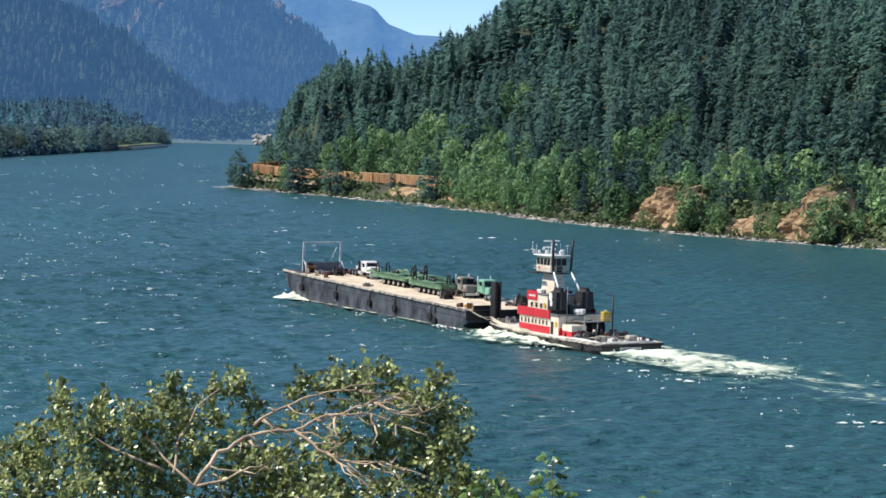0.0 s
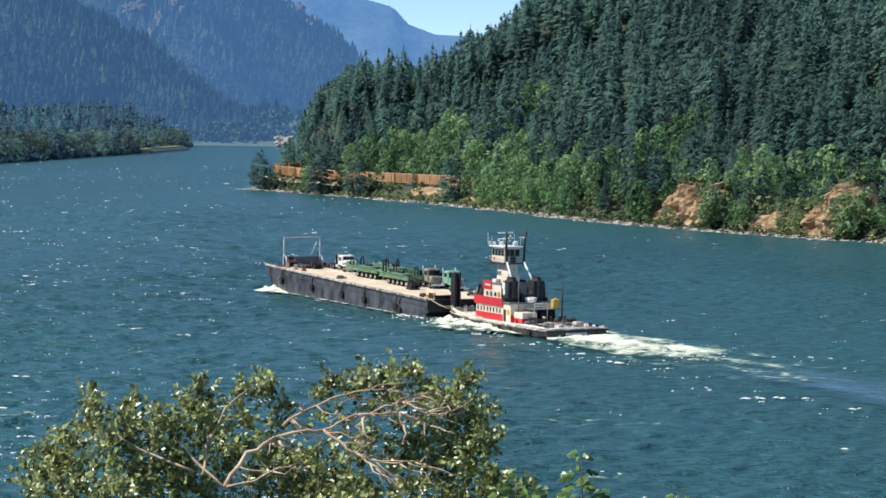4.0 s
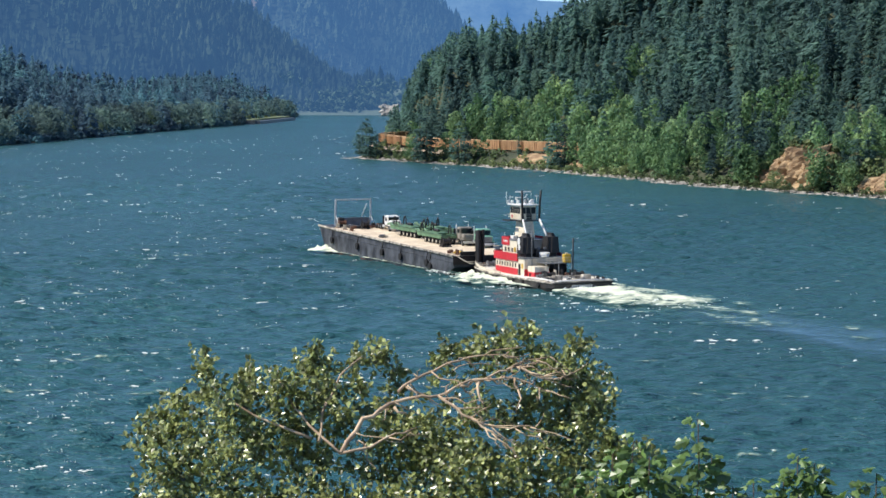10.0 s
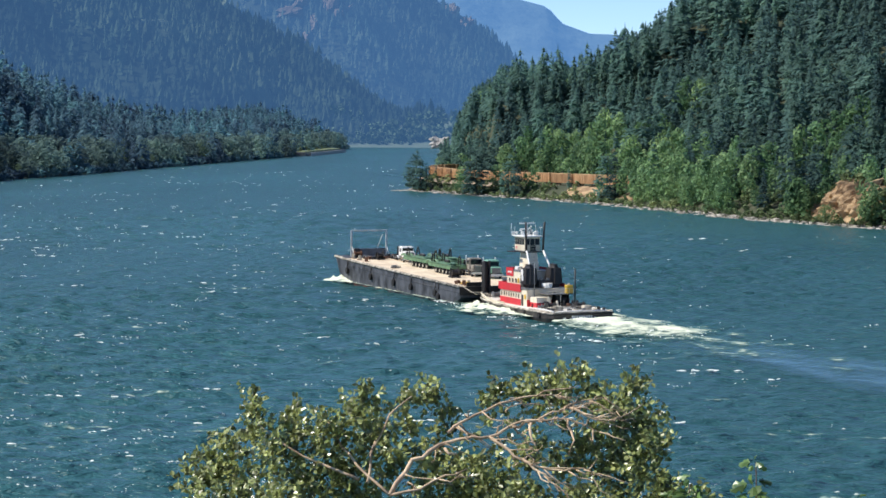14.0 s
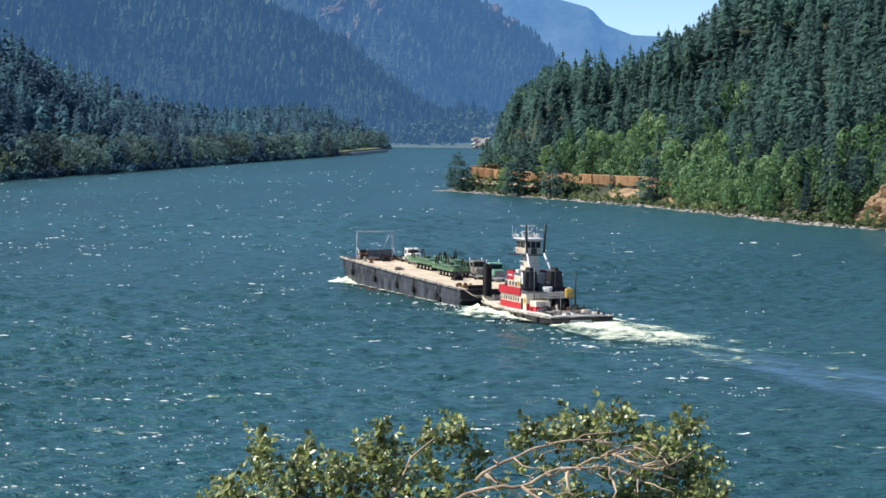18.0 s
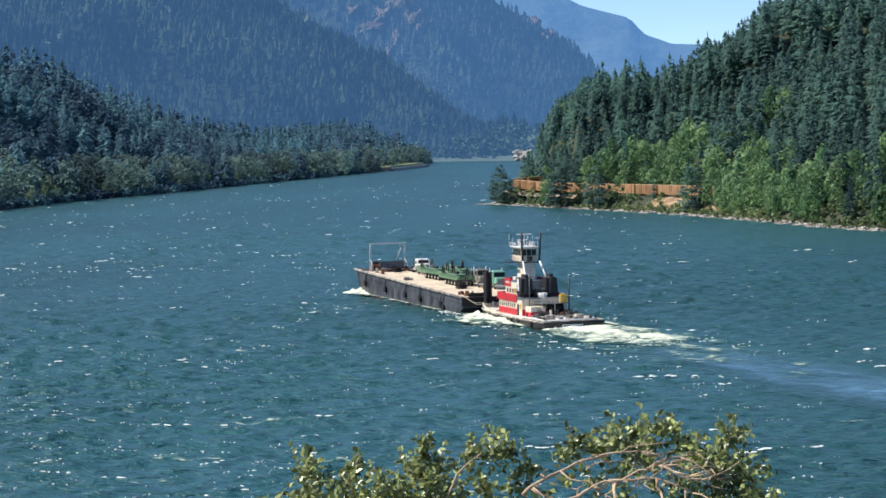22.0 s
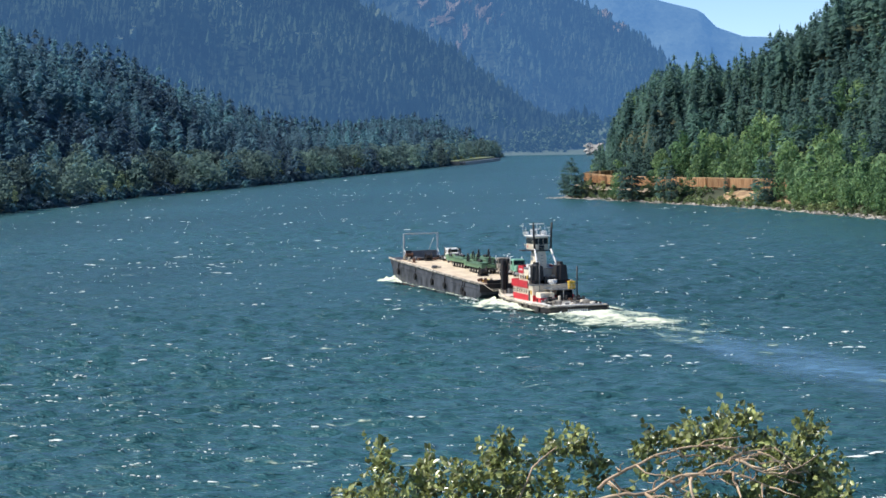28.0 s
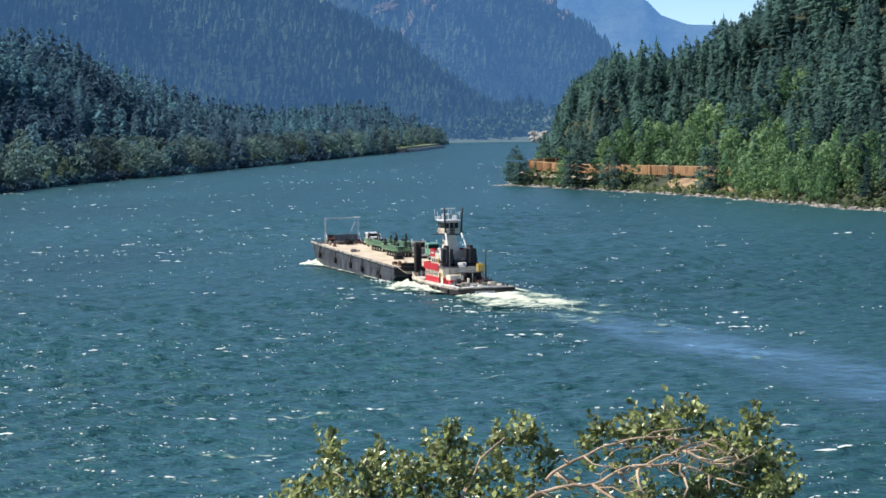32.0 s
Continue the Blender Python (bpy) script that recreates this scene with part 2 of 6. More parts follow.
RIGHT_SHORE = [(60, 1950), (-50, 1720), (-104, 1500), (-110, 1300), (-103, 1150), (-97, 1040), (-99, 972), (-85, 946), (-54, 892), (-21, 835), (7, 774), (36, 700), (67, 649), (94, 611), (120, 588), (170, 560), (260, 535), (420, 510)]
RIGHT_IN = Vector((0.906, 0.423))
RIGHT_TOP = [(-7, 3), (-6, 4), (-5.2, 5), (-4.85, 10), (-4.6, 19), (-4.35, 28), (-4.1, 34), (-3.3, 45), (-1.4, 45), (-0.5, 50), (0.5, 58), (1.44, 76), (3, 79), (6, 84), (12, 98), (25, 120)]
RIGHT_RISE = [(-4.6, 18), (-4, 34), (-2, 70), (0, 120), (2, 185)]
LEFT_SHORE = [(-298, 302), (-303, 602), (-308, 852), (-314, 1062), (-303, 1212), (-293, 1517), (-282, 1853), (-290, 2153), (-306, 2423), (-393, 2564)]
LEFT_IN = Vector((-0.954, 0.30))
LEFT_TOP = [(-39.7, 90), (-24.7, 80), (-20.2, 68), (-18.6, 64), (-16.88, 58), (-15.55, 46), (-14.21, 30), (-12.78, 17), (-11.55, 12), (-10.16, 18), (-9.09, 28), (-7.63, 20), (-6.95, 6)]
RAIL_Z = 5.0
BENCH_END = [(0.5, 38), (2.0, 26)]


def ease(x):
    x = min(1.0, max(0.0, x))
    return x * x * (3 - 2 * x)


def right_height(x, y, s):
    az = math.degrees(math.atan2(x, y))
    top = profile(az, RIGHT_TOP)
    top -= (7.0 - 4.5 * ease((az + 1.2) / 2)) * ease((top - 6) / 24)
    far = ease((y - 1000 - 72 * ease((-3.3 - az) / 0.5)) / 50)                            # round the point there is no rail bench
    start = profile(az, BENCH_END) * (1 - far) + 7 * far
    rise = profile(az, RIGHT_RISE) * (1 - far) + 17 * far
    bench = min(RAIL_Z, max(1.0, top))
    z = -0.5 + 1.0 * ease(s / 5) + (bench - 0.5) * ease((s - 5) / 10)
    z += max(0.0, top - bench) * ease((s - start) / rise) ** 0.8
    return z + (fractal(x, y, 26, 4, 3.1) * 3.0 * ease((s - 28) / 30) if s > 28 else 0.25 * fractal(x, y, 5, 3, 1.3))


def left_height(x, y, s):
    az = math.degrees(math.atan2(x, y))
    top = profile(az, LEFT_TOP)
    z = -0.5 + 2.5 * ease(s / 9) + max(0.0, top - 2) * ease((s - 8) / 120) ** 0.9
    return z + fractal(x, y, 40, 4, 7.7) * 4.0 * ease((s - 10) / 40)


def land(name, shore, inward, height, depth, nu, nv, mat, label):
    base = along(shore, nu)
    V = []
    for x, y in base:
        for j in range(nv):
            s = depth * (j / (nv - 1)) ** 1.5
            px, py = x + inward.x * s, y + inward.y * s
            V.append((px, py, height(px, py, s)))
    ob = new(name, mesh_np(name, V, grid_faces(nu, nv), mat, smooth=True))
    return tagged(ob, label, "ground", kind="structure")


land("ground_cape", RIGHT_SHORE, RIGHT_IN, right_height, 620, 240, 60, SOIL, "steep forested hillside rising from a stony river bank")
land("ground_across", LEFT_SHORE, LEFT_IN, left_height, 520, 200, 44, HAZED_SOIL, "low forested slope on the far bank of the river")
# the bank on which the camera stands, falling to the river below the view
nb = along([(-400, 0), (400, 0)], 60)
V = []
for x, _ in nb:
    for j in range(30):
        y = -40 + j * 3.2
        V.append((x, y, 28.9 - 30.5 * ease((y - 2) / 42) + 0.4 * fractal(x, y, 9, 3, 2.0) * ease((y - 2) / 4)))
tagged(new("ground", mesh_np("ground", V, grid_faces(60, 30), SOIL, True)), "grassy bluff falling to the river", "ground", kind="structure")


# ---- mountains behind: plain distance, the air's haze put in as blue glow ----
def mountain(name, prof, d0, d1, mat, seed, label, rough=60.0, nu=170, nv=46):
    a0, a1 = prof[0][0], prof[-1][0]
    V = []
    for i in range(nu):
        az = a0 + (a1 - a0) * i / (nu - 1)
        top = 30.6 + math.tan(radians(profile(az, prof))) * d1
        for j in range(nv):
            v = j / (nv - 1)
            d = d0 + (d1 - d0) * v
            x, y = math.sin(radians(az)) * d, math.cos(radians(az)) * d
            spur = fractal(az * 55, d * 0.35, 160, 5, seed)
            z = -3 + (top + 3) * v ** 0.85 + spur * rough * (0.15 + math.sin(math.pi * min(1, v)) * 0.85)
            if v > 0.93:
                z = min(z, top + 8 * spur)
            V.append((x, y, max(z, -3)))
    ob = new(name, mesh_np(name, V, grid_faces(nu, nv), mat, True))
    tagged(ob, label, "mountain", kind="structure")
    return np.array(V).reshape(nu, nv, 3)


HAZE_GLOW = (0.102, 0.260, 0.570)
# broad dark and pale noise stands in for shaded gullies and lit spurs
M_NEAR = material("wooded_slope_haze_glow", (0.048, 0.070, 0.046), 0.95, vary=0.3, scale=0.005, color2=(0.016, 0.030, 0.026), bump=1.0, bump_scale=0.05, glow=HAZE_GLOW, glow_strength=0.265, spec=0.0, tone=0.38)
M_MID = material("wooded_slope_farther_haze_glow", (0.044, 0.060, 0.042), 0.95, vary=0.3, scale=0.004, color2=(0.018, 0.032, 0.028), bump=1.0, bump_scale=0.04, glow=HAZE_GLOW, glow_strength=0.375, spec=0.0, tone=0.45)
M_FAR = material("ridge_haze_glow", (0.06, 0.08, 0.07), 0.95, vary=0.3, scale=0.008, color2=(0.035, 0.05, 0.05), bump=1.0, bump_scale=0.03, glow=HAZE_GLOW, glow_strength=0.63, spec=0.0)
near_mountain = mountain("backdrop_near", [(-33.7, 6.58), (-23.7, 5.88), (-19.7, 5.68), (-15.7, 5.08), (-11.9, 4.0), (-10.9, 3.29), (-9.76, 2.44), (-8.17, 1.51), (-7.01, 0.6), (-6.1, 0.0), (-4.7, -0.35), (-2.7, -0.5)], 2600, 3500, M_NEAR, 1.7, "dark wooded mountainside behind the river bend, with a blue haze glow")
mid_mountain = mountain("backdrop_middle", [(-16.75, 6.12), (-11.75, 5.72), (-8.75, 5.12), (-7.15, 4.52), (-6.34, 3.97), (-5.32, 3.22), (-4.45, 2.79), (-3.57, 2.21), (-2.92, 1.56), (-2.15, 0.8), (0.25, 0.2), (4.25, -0.2)], 3450, 4350, M_MID, 4.2, "wooded mountain with bare cliff bands and a blue haze glow")
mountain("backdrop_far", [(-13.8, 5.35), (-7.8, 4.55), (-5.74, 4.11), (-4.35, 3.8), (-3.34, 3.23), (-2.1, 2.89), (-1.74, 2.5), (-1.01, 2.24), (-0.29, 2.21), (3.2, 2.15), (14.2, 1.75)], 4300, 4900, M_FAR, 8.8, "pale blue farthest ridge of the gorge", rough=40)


# ---- trees ----
rng = np.random.default_rng(11)


def conifer_arrays(seed, sprays=300, radius=0.17, bare=0.04, size=1.0, taper=0.8):
    """A fir one metre high: many thin drooping sprays in loose tiers, fuller on some sides, with an uneven top."""
    r = np.random.default_rng(seed)
    V, F = [], []
    lean = r.normal(0, 0.02, 2)
    lobes = r.uniform(0.6, 1.25, 7)
    belly = r.uniform(0.12, 0.35)
    tiers = np.sort(r.random(14)) * (1 - bare) + bare
    for k in range(sprays):
        z = bare + (1 - bare) * ((k + r.random()) / sprays) ** 1.25
        near = tiers[np.argmin(np.abs(tiers - z))]
        z += (near - z) * 0.5                              # boughs gather in tiers
        q = (z - bare) / (1 - bare)
        a = r.uniform(0, 6.283)
        full = lobes[int(a / 6.283 * 7 + 2 * q) % 7]
        reach = radius * (min(1.0, 0.6 + q / belly * 0.4) if q < belly else ((1 - q) / (1 - belly)) ** taper) * full + 0.012
        out = reach * r.uniform(0.45, 1.1)
        ln = size * (0.018 + 0.42 * reach) * r.uniform(0.7, 1.3)
        w = ln * r.uniform(0.22, 0.36)
        turn = a + r.normal(0, 0.6)
        c, s = math.cos(a), math.sin(a)
        dc, ds = math.cos(turn), math.sin(turn)
        ox, oy = lean * q
        x0, y0 = ox + c * (out - ln * 0.6), oy + s * (out - ln * 0.6)
        drop = r.uniform(0.1, 0.9)
        zz = z - 0.25 * out
        tilt = r.uniform(-0.7, 0.7) * w
        b = len(V)
        V += [(x0 - ds * w, y0 + dc * w, zz + tilt), (x0 + ds * w, y0 - dc * w, zz - tilt), (x0 + dc * ln, y0 + ds * ln, zz - drop * ln)]
        F.append((b, b + 1, b + 2))
    for k in range(3):                                     # the leader
        b = len(V)
        a = k * 2.1
        V += [(lean[0], lean[1], 1.02), (lean[0] + 0.010 * math.cos(a), lean[1] + 0.010 * math.sin(a), 0.90), (lean[0] + 0.010 * math.cos(a + 2.1), lean[1] + 0.010 * math.sin(a + 2.1), 0.90)]
        F.append((b, b + 1, b + 2))
    return np.array(V), np.array(F)


def broadleaf_arrays(seed, clumps=9, leaves=26, size=0.055):
    """A crown one metre high of leaf sprays gathered in uneven clumps, with gaps."""
    r = np.random.default_rng(seed)
    V, F = [], []
    for k in range(clumps):
        q = (k + 0.5) / clumps
        a = r.uniform(0, 6.28)
        rad = 0.26 * math.sin(math.pi * (0.18 + 0.75 * q)) * r.uniform(0.4, 1.15)
        cx, cy, cz = math.cos(a) * rad, math.sin(a) * rad, 0.14 + 0.76 * q
        cr = r.uniform(0.11, 0.19)
        for i in range(leaves):
            d = r.normal(size=3)
            d /= np.linalg.norm(d)
            p = np.array((cx, cy, cz)) + d * cr * r.uniform(0.7, 1.05) * (1, 1, 0.85)
            t = np.cross(d, r.normal(size=3))
            t /= np.linalg.norm(t)
            t2 = np.cross(d, t) * 0.7
            ls = size * r.uniform(0.6, 1.3)
            b = len(V)
            V += [p - t * ls, p + t2 * ls + d * ls * 0.3, p + t * ls, p - t2 * ls]
            F += [(b, b + 1, b + 2), (b, b + 2, b + 3)]
    return np.array(V), np.array(F)


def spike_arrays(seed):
    """A far fir: three stacked ragged cones."""
    r = np.random.default_rng(seed)
    V, F = [], []
    for z0, z1, rad in ((0.05, 0.55, 0.20), (0.28, 0.80, 0.16), (0.55, 1.0, 0.10)):
        b = len(V)
        ox, oy = r.normal(0, 0.02, 2)
        for i in range(6):
            a = i * 1.0472 + r.uniform(-0.3, 0.3)
            q = rad * (r.uniform(0.55, 0.8) if i % 2 else r.uniform(0.9, 1.25))
            V.append((ox + math.cos(a) * q, oy + math.sin(a) * q, z0 + r.uniform(-0.03, 0.08)))
        V.append((ox * 0.5, oy * 0.5, z1))
        F += [(b + i, b + (i + 1) % 6, b + 6) for i in range(6)]
    return np.array(V), np.array(F)


def trunk_arrays(h0=0.0, h1=0.9, r0=0.013, sides=5):
    V, F = [], []
    for z, r in ((h0, r0), (h0 + (h1 - h0) * 0.5, r0 * 0.6), (h1, r0 * 0.15)):
        V += [(math.cos(i * 2 * math.pi / sides) * r, math.sin(i * 2 * math.pi / sides) * r, z) for i in range(sides)]
    for k in range(2):
        for i in range(sides):
            F.append((k * sides + i, k * sides + (i + 1) % sides, (k + 1) * sides + (i + 1) % sides, (k + 1) * sides + i))
    return np.array(V), np.array(F)


def forest(name, templates, spots, mat, label, category="forest", stand=45):
    """Many trees joined as one piece of stuff. spots: x, y, z, height, width; stand: the size of a stand of like shade."""
    Vs, Fs, tones, base = [], [], [], 0
    for i, (x, y, z, h, w) in enumerate(spots):
        V, F = templates[i % len(templates)]
        a = rng.uniform(0, 6.28)
        c, s = math.cos(a) * w, math.sin(a) * w
        P = np.empty_like(V)
        P[:, 0] = x + V[:, 0] * c - V[:, 1] * s
        P[:, 1] = y + V[:, 0] * s + V[:, 1] * c
        P[:, 2] = z + V[:, 2] * h
        Vs.append(P)
        Fs.append(F + base)
        tones.append(np.full(len(V), min(1.0, max(0.0, 0.55 * rng.random() + 0.22 + 0.5 * fractal(x, y, stand, 3, 6.6))), dtype=np.float32))
        base += len(V)
    if not Vs:
        return None
    ob = new(name, mesh_np(name, np.concatenate(Vs), np.concatenate(Fs), mat))
    ob.data.attributes.new("tone", "FLOAT", "POINT").data.foreach_set("value", np.concatenate(tones))
    return tagged(ob, label, category, kind="stuff")


def plant_trees(name, templates, spots, mat, label, group, trunk_h):
    """Single trees, each a thing with a trunk and a crown; alike ones share their meshes."""
    tv, tf = trunk_arrays(0.0, trunk_h)
    trunk = mesh_np("trunk", tv, tf, BARK, True)
    crowns = [mesh_np("crown", V, F, mat) for V, F in templates]
    for k, me in enumerate(crowns):
        me.attributes.new("tone", "FLOAT", "POINT").data.foreach_set("value", np.full(len(me.vertices), (k * 0.37 + 0.2) % 1.0, dtype=np.float32))
    for i, (x, y, z, h, w) in enumerate(spots):
        t = thing(name, label, "tree", group=group)
        t.matrix_world = Matrix.LocRotScale((x, y, z - 0.3), Euler((0, 0, rng.uniform(0, 6.28))), (w, w, h))
        for nm, me in (("trunk", trunk), ("crown", crowns[i % len(crowns)])):
            ob = new(nm, me)
            ob.parent = t


def scatter(shore, inward, height, s0, s1, step, jitter=0.45):
    """Jittered spots over a hillside: x, y, z and the distance from the water."""
    base = along(shore, 400)
    total = np.hypot(*np.diff(base, axis=0).T).sum()
    out = []
    for i in range(int(total / step)):
        for j in range(int((s1 - s0) / step)):
            u = (i + 0.5 + rng.uniform(-jitter, jitter)) * step / total * 399
            s = s0 + (j + 0.5 + rng.uniform(-jitter, jitter)) * step
            k = min(398, max(0, int(u)))
            p = base[k] + (base[k + 1] - base[k]) * (u - k)
            x, y = p[0] + inward.x * s, p[1] + inward.y * s
            out.append((x, y, height(x, y, s), s))
    return out


CONIFERS_LEAN = [conifer_arrays(140 + i, 250, 0.15 + 0.02 * (i % 4), size=1.25, taper=0.7) for i in range(9)]
CONIFERS_LOW = [conifer_arrays(180 + i, 80, 0.17, size=1.9) for i in range(5)]
CONIFERS = [conifer_arrays(20 + i, 430, 0.14 + 0.02 * (i % 4), size=1.0, taper=0.7) for i in range(9)]
BROAD = [broadleaf_arrays(40 + i, 13, 26, 0.045) for i in range(6)]
SHRUBS = [broadleaf_arrays(60 + i, 5, 12, 0.13) for i in range(4)]
SPIKES = [spike_arrays(80 + i) for i in range(8)]

# bare rock stays free of trees: base line in plan and height
BLUFFS = [((55, 686), (70.5, 654), 13.5), ((80, 645), (103.5, 610), 17.0)]
CRESTS = [[(0, 0.35), (0.18, 0.85), (0.4, 1.0), (0.55, 0.72), (0.75, 0.85), (1, 0.25)], [(0, 0.22), (0.2, 0.38), (0.45, 0.34), (0.58, 0.42), (0.70, 0.78), (0.84, 1.0), (0.94, 0.8), (1, 0.3)]]


def on_bluff(x, y):
    for (ax, ay), (bx0, by0), h in BLUFFS:
        d = Vector((bx0 - ax, by0 - ay))
        t = ((x - ax) * d.x + (y - ay) * d.y) / d.length_squared
        side = ((x - ax) * RIGHT_IN.x + (y - ay) * RIGHT_IN.y)
        if 0.05 < t < 0.95 and -4 < side < 9:
            return True
    return False


firs, firs_near, low_firs, broads, broads_near, shrubs = [], [], [], [], [], []
for x, y, z, s in scatter(RIGHT_SHORE[1:16], RIGHT_IN, right_height, 5, 330, 7.4, 0.6):
    az = math.degrees(math.atan2(x, y))
    if az > 14 or y > 1150 and s > 200:
        continue
    if s > profile(az, RIGHT_RISE) + 110:                   # behind the crest
        continue
    green = fractal(x, y, 45, 3, 5.0)
    if on_bluff(x, y):
        continue
    on_bench = az < 1.2 and y < 1000 or az < -3.7 and y < 1075
    if s < (38 if on_bench else 14):
        if on_bench and 15 < s < 36:
            continue
        if s > 7 and rng.random() < (0.22 if on_bench else 0.75):
            hh = rng.uniform(5, 14)
            if rng.random() < 0.3:
                firs.append((x, y, z, hh, hh * 1.2))
            else:
                broads.append((x, y, z, hh * 0.85, hh * 0.9))
        continue
    leafy = s < 78 and y < 985 and az < 1.5 and green > (-0.30 if az > -2.4 else -0.65) or s < 50 and az >= 1.5 and green > -0.02 or green > 0.42 and s < 100
    if leafy:
        hh = rng.uniform(9, 17)
        (broads_near if s < 60 and len(broads_near) < 110 and rng.random() < 0.5 else broads).append((x, y, z, hh, hh * rng.uniform(0.75, 1.05)))
        if rng.random() < 0.2:
            firs.append((x + 2, y + 2, z, hh * 1.4, hh * 1.3))
    else:
        big = rng.random() ** 1.3
        hh = 12 + 17 * big if s > 45 else 8 + 14 * big
        (firs_near if s < 120 and x > -20 and len(firs_near) < 190 and rng.random() < 0.45 else firs).append((x, y, z - 1.0, hh, hh * rng.uniform(0.9, 1.35) * (1.2 if hh < 16 else 1.0)))
for x, y, z, s in scatter(RIGHT_SHORE[4:16], RIGHT_IN, right_height, 46, 240, 9.5, 0.6):
    if math.degrees(math.atan2(x, y)) < 13 and not on_bluff(x, y) and s < profile(math.degrees(math.atan2(x, y)), RIGHT_RISE) + 55:
        hh = rng.uniform(6, 12)                            # undergrowth that closes the gaps
        low_firs.append((x, y, z - 0.5, hh, hh * 1.5))
for x, y, z, s in scatter(RIGHT_SHORE[1:16], RIGHT_IN, right_height, 2.5, 24, 3.2, 0.6):
    bare = -1.95 < math.degrees(math.atan2(x, y)) < -0.9 and s > 9
    if math.degrees(math.atan2(x, y)) < 13 and not (bare and rng.random() < 0.8) and not (on_bluff(x, y) and rng.random() < 0.6) and (fractal(x, y, 11, 3, 9.0) > -0.42 or x < 16) and not (s > 14 and x < 16):
        hh = rng.uniform(0.9, 2.2) + (0.22 * s * rng.random() if x > 16 else 1.6 * rng.random())
        shrubs.append((x, y, z - 0.2, hh, hh * 1.4))
for x, y, z, s in scatter(RIGHT_SHORE[1:8], RIGHT_IN, right_height, 6, 120, 6.0):
    if y > 1078 or y > 990 and math.degrees(math.atan2(x, y)) > -4.0:
        hh = rng.uniform(11, 22)
        firs.append((x, y, z - 0.5, hh, hh * rng.uniform(0.8, 1.1)))
for x, y, z, s in scatter(RIGHT_SHORE[8:13], RIGHT_IN, right_height, 6, 15, 4.2):
    if 0.1 < math.degrees(math.atan2(x, y)) < 2.6:         # a screen of trees that hides the end of the train
        hh = rng.uniform(7, 13)
        broads.append((x, y, z - 0.3, hh, hh * rng.uniform(0.75, 1.0)))
plant_trees("fir_tree", CONIFERS, firs_near, CONIFER, "dark green fir tree on the steep river hillside", "firs on the hillside", 0.85)
plant_trees("broadleaf_tree", BROAD, broads_near, LEAF, "light green broadleaf tree low on the river hillside", "broadleaf trees on the hillside", 0.6)
near_firs = [f for f in firs if math.hypot(f[0] - 60, f[1] - 640) < 170 and f[2] < 45]
forest("conifer_forest", CONIFERS, near_firs, CONIFER, "dense dark green fir forest low on the hillside")
forest("conifer_forest", CONIFERS_LEAN, [f for f in firs if f not in set(near_firs)], CONIFER, "dense dark green fir forest covering the hillside")
forest("conifer_undergrowth", CONIFERS_LOW, low_firs, CONIFER, "young dark firs that close the gaps of the forest")
forest("broadleaf_wood", BROAD, broads, LEAF, "bright green broadleaf trees between firs and river")
forest("shoreline_shrubs", SHRUBS, shrubs, SHRUB, "low green shrubs along the stony shore", "shrubs")

across, across_light, across_round, across_olive = [], [], [], []
for x, y, z, s in scatter(LEFT_SHORE[1:], LEFT_IN, left_height, 3, 160, 9.6, 0.6):
    if y < 780:
        continue
    if s < 24 and rng.random() < (0.35 if fractal(x, y, 50, 2, 1.1) > 0.1 else 0.05):
        hh = rng.uniform(5, 14)
        across_light.append((x, y, z, hh, hh))
    elif s < 34 and fractal(x, y, 40, 2, 2.3) + rng.normal(0, 0.3) > -0.25:
        hh = rng.uniform(9, 20)
        across_olive.append((x, y, z - 1, hh, hh * rng.uniform(1.0, 1.4)))
    elif fractal(x, y, 60, 2, 4.0) + rng.normal(0, 0.25) > -0.05 and s < 110:
        hh = rng.uniform(11, 27)
        across_round.append((x, y, z - 1, hh, hh * rng.uniform(0.8, 1.1)))
    else:
        hh = rng.uniform(10, 30) * (0.75 if s < 15 else 1.0)
        across.append((x, y, z, hh, hh * rng.uniform(0.9, 1.2)))
FAR_CONIFERS = [conifer_arrays(120 + i, 130, 0.17 + 0.02 * (i % 3), size=1.6, taper=0.6) for i in range(8)]
forest("backdrop_forest_across", FAR_CONIFERS, across, CONIFER_HAZED, "dark fir forest on the shaded far bank")
undergrowth = []
for x, y, z, s in scatter(LEFT_SHORE[2:], LEFT_IN, left_height, 0.5, 12, 4.0):
    if y > 780:
        hh = rng.uniform(2.4, 5.6)
        undergrowth.append((x, y, z - 0.4, hh, hh * 1.6))
forest("backdrop_undergrowth_across", SHRUBS, undergrowth, CONIFER_HAZED, "dark shrubs crowding the far waterline", "shrubs")
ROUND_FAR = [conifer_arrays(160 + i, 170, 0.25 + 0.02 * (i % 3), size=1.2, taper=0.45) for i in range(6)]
forest("backdrop_wood_across", ROUND_FAR, across_round, CONIFER_HAZED, "dark rounded trees crowding the shaded far bank")
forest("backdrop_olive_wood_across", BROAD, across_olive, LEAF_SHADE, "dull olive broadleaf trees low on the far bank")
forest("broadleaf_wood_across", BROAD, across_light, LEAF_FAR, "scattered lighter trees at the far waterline")


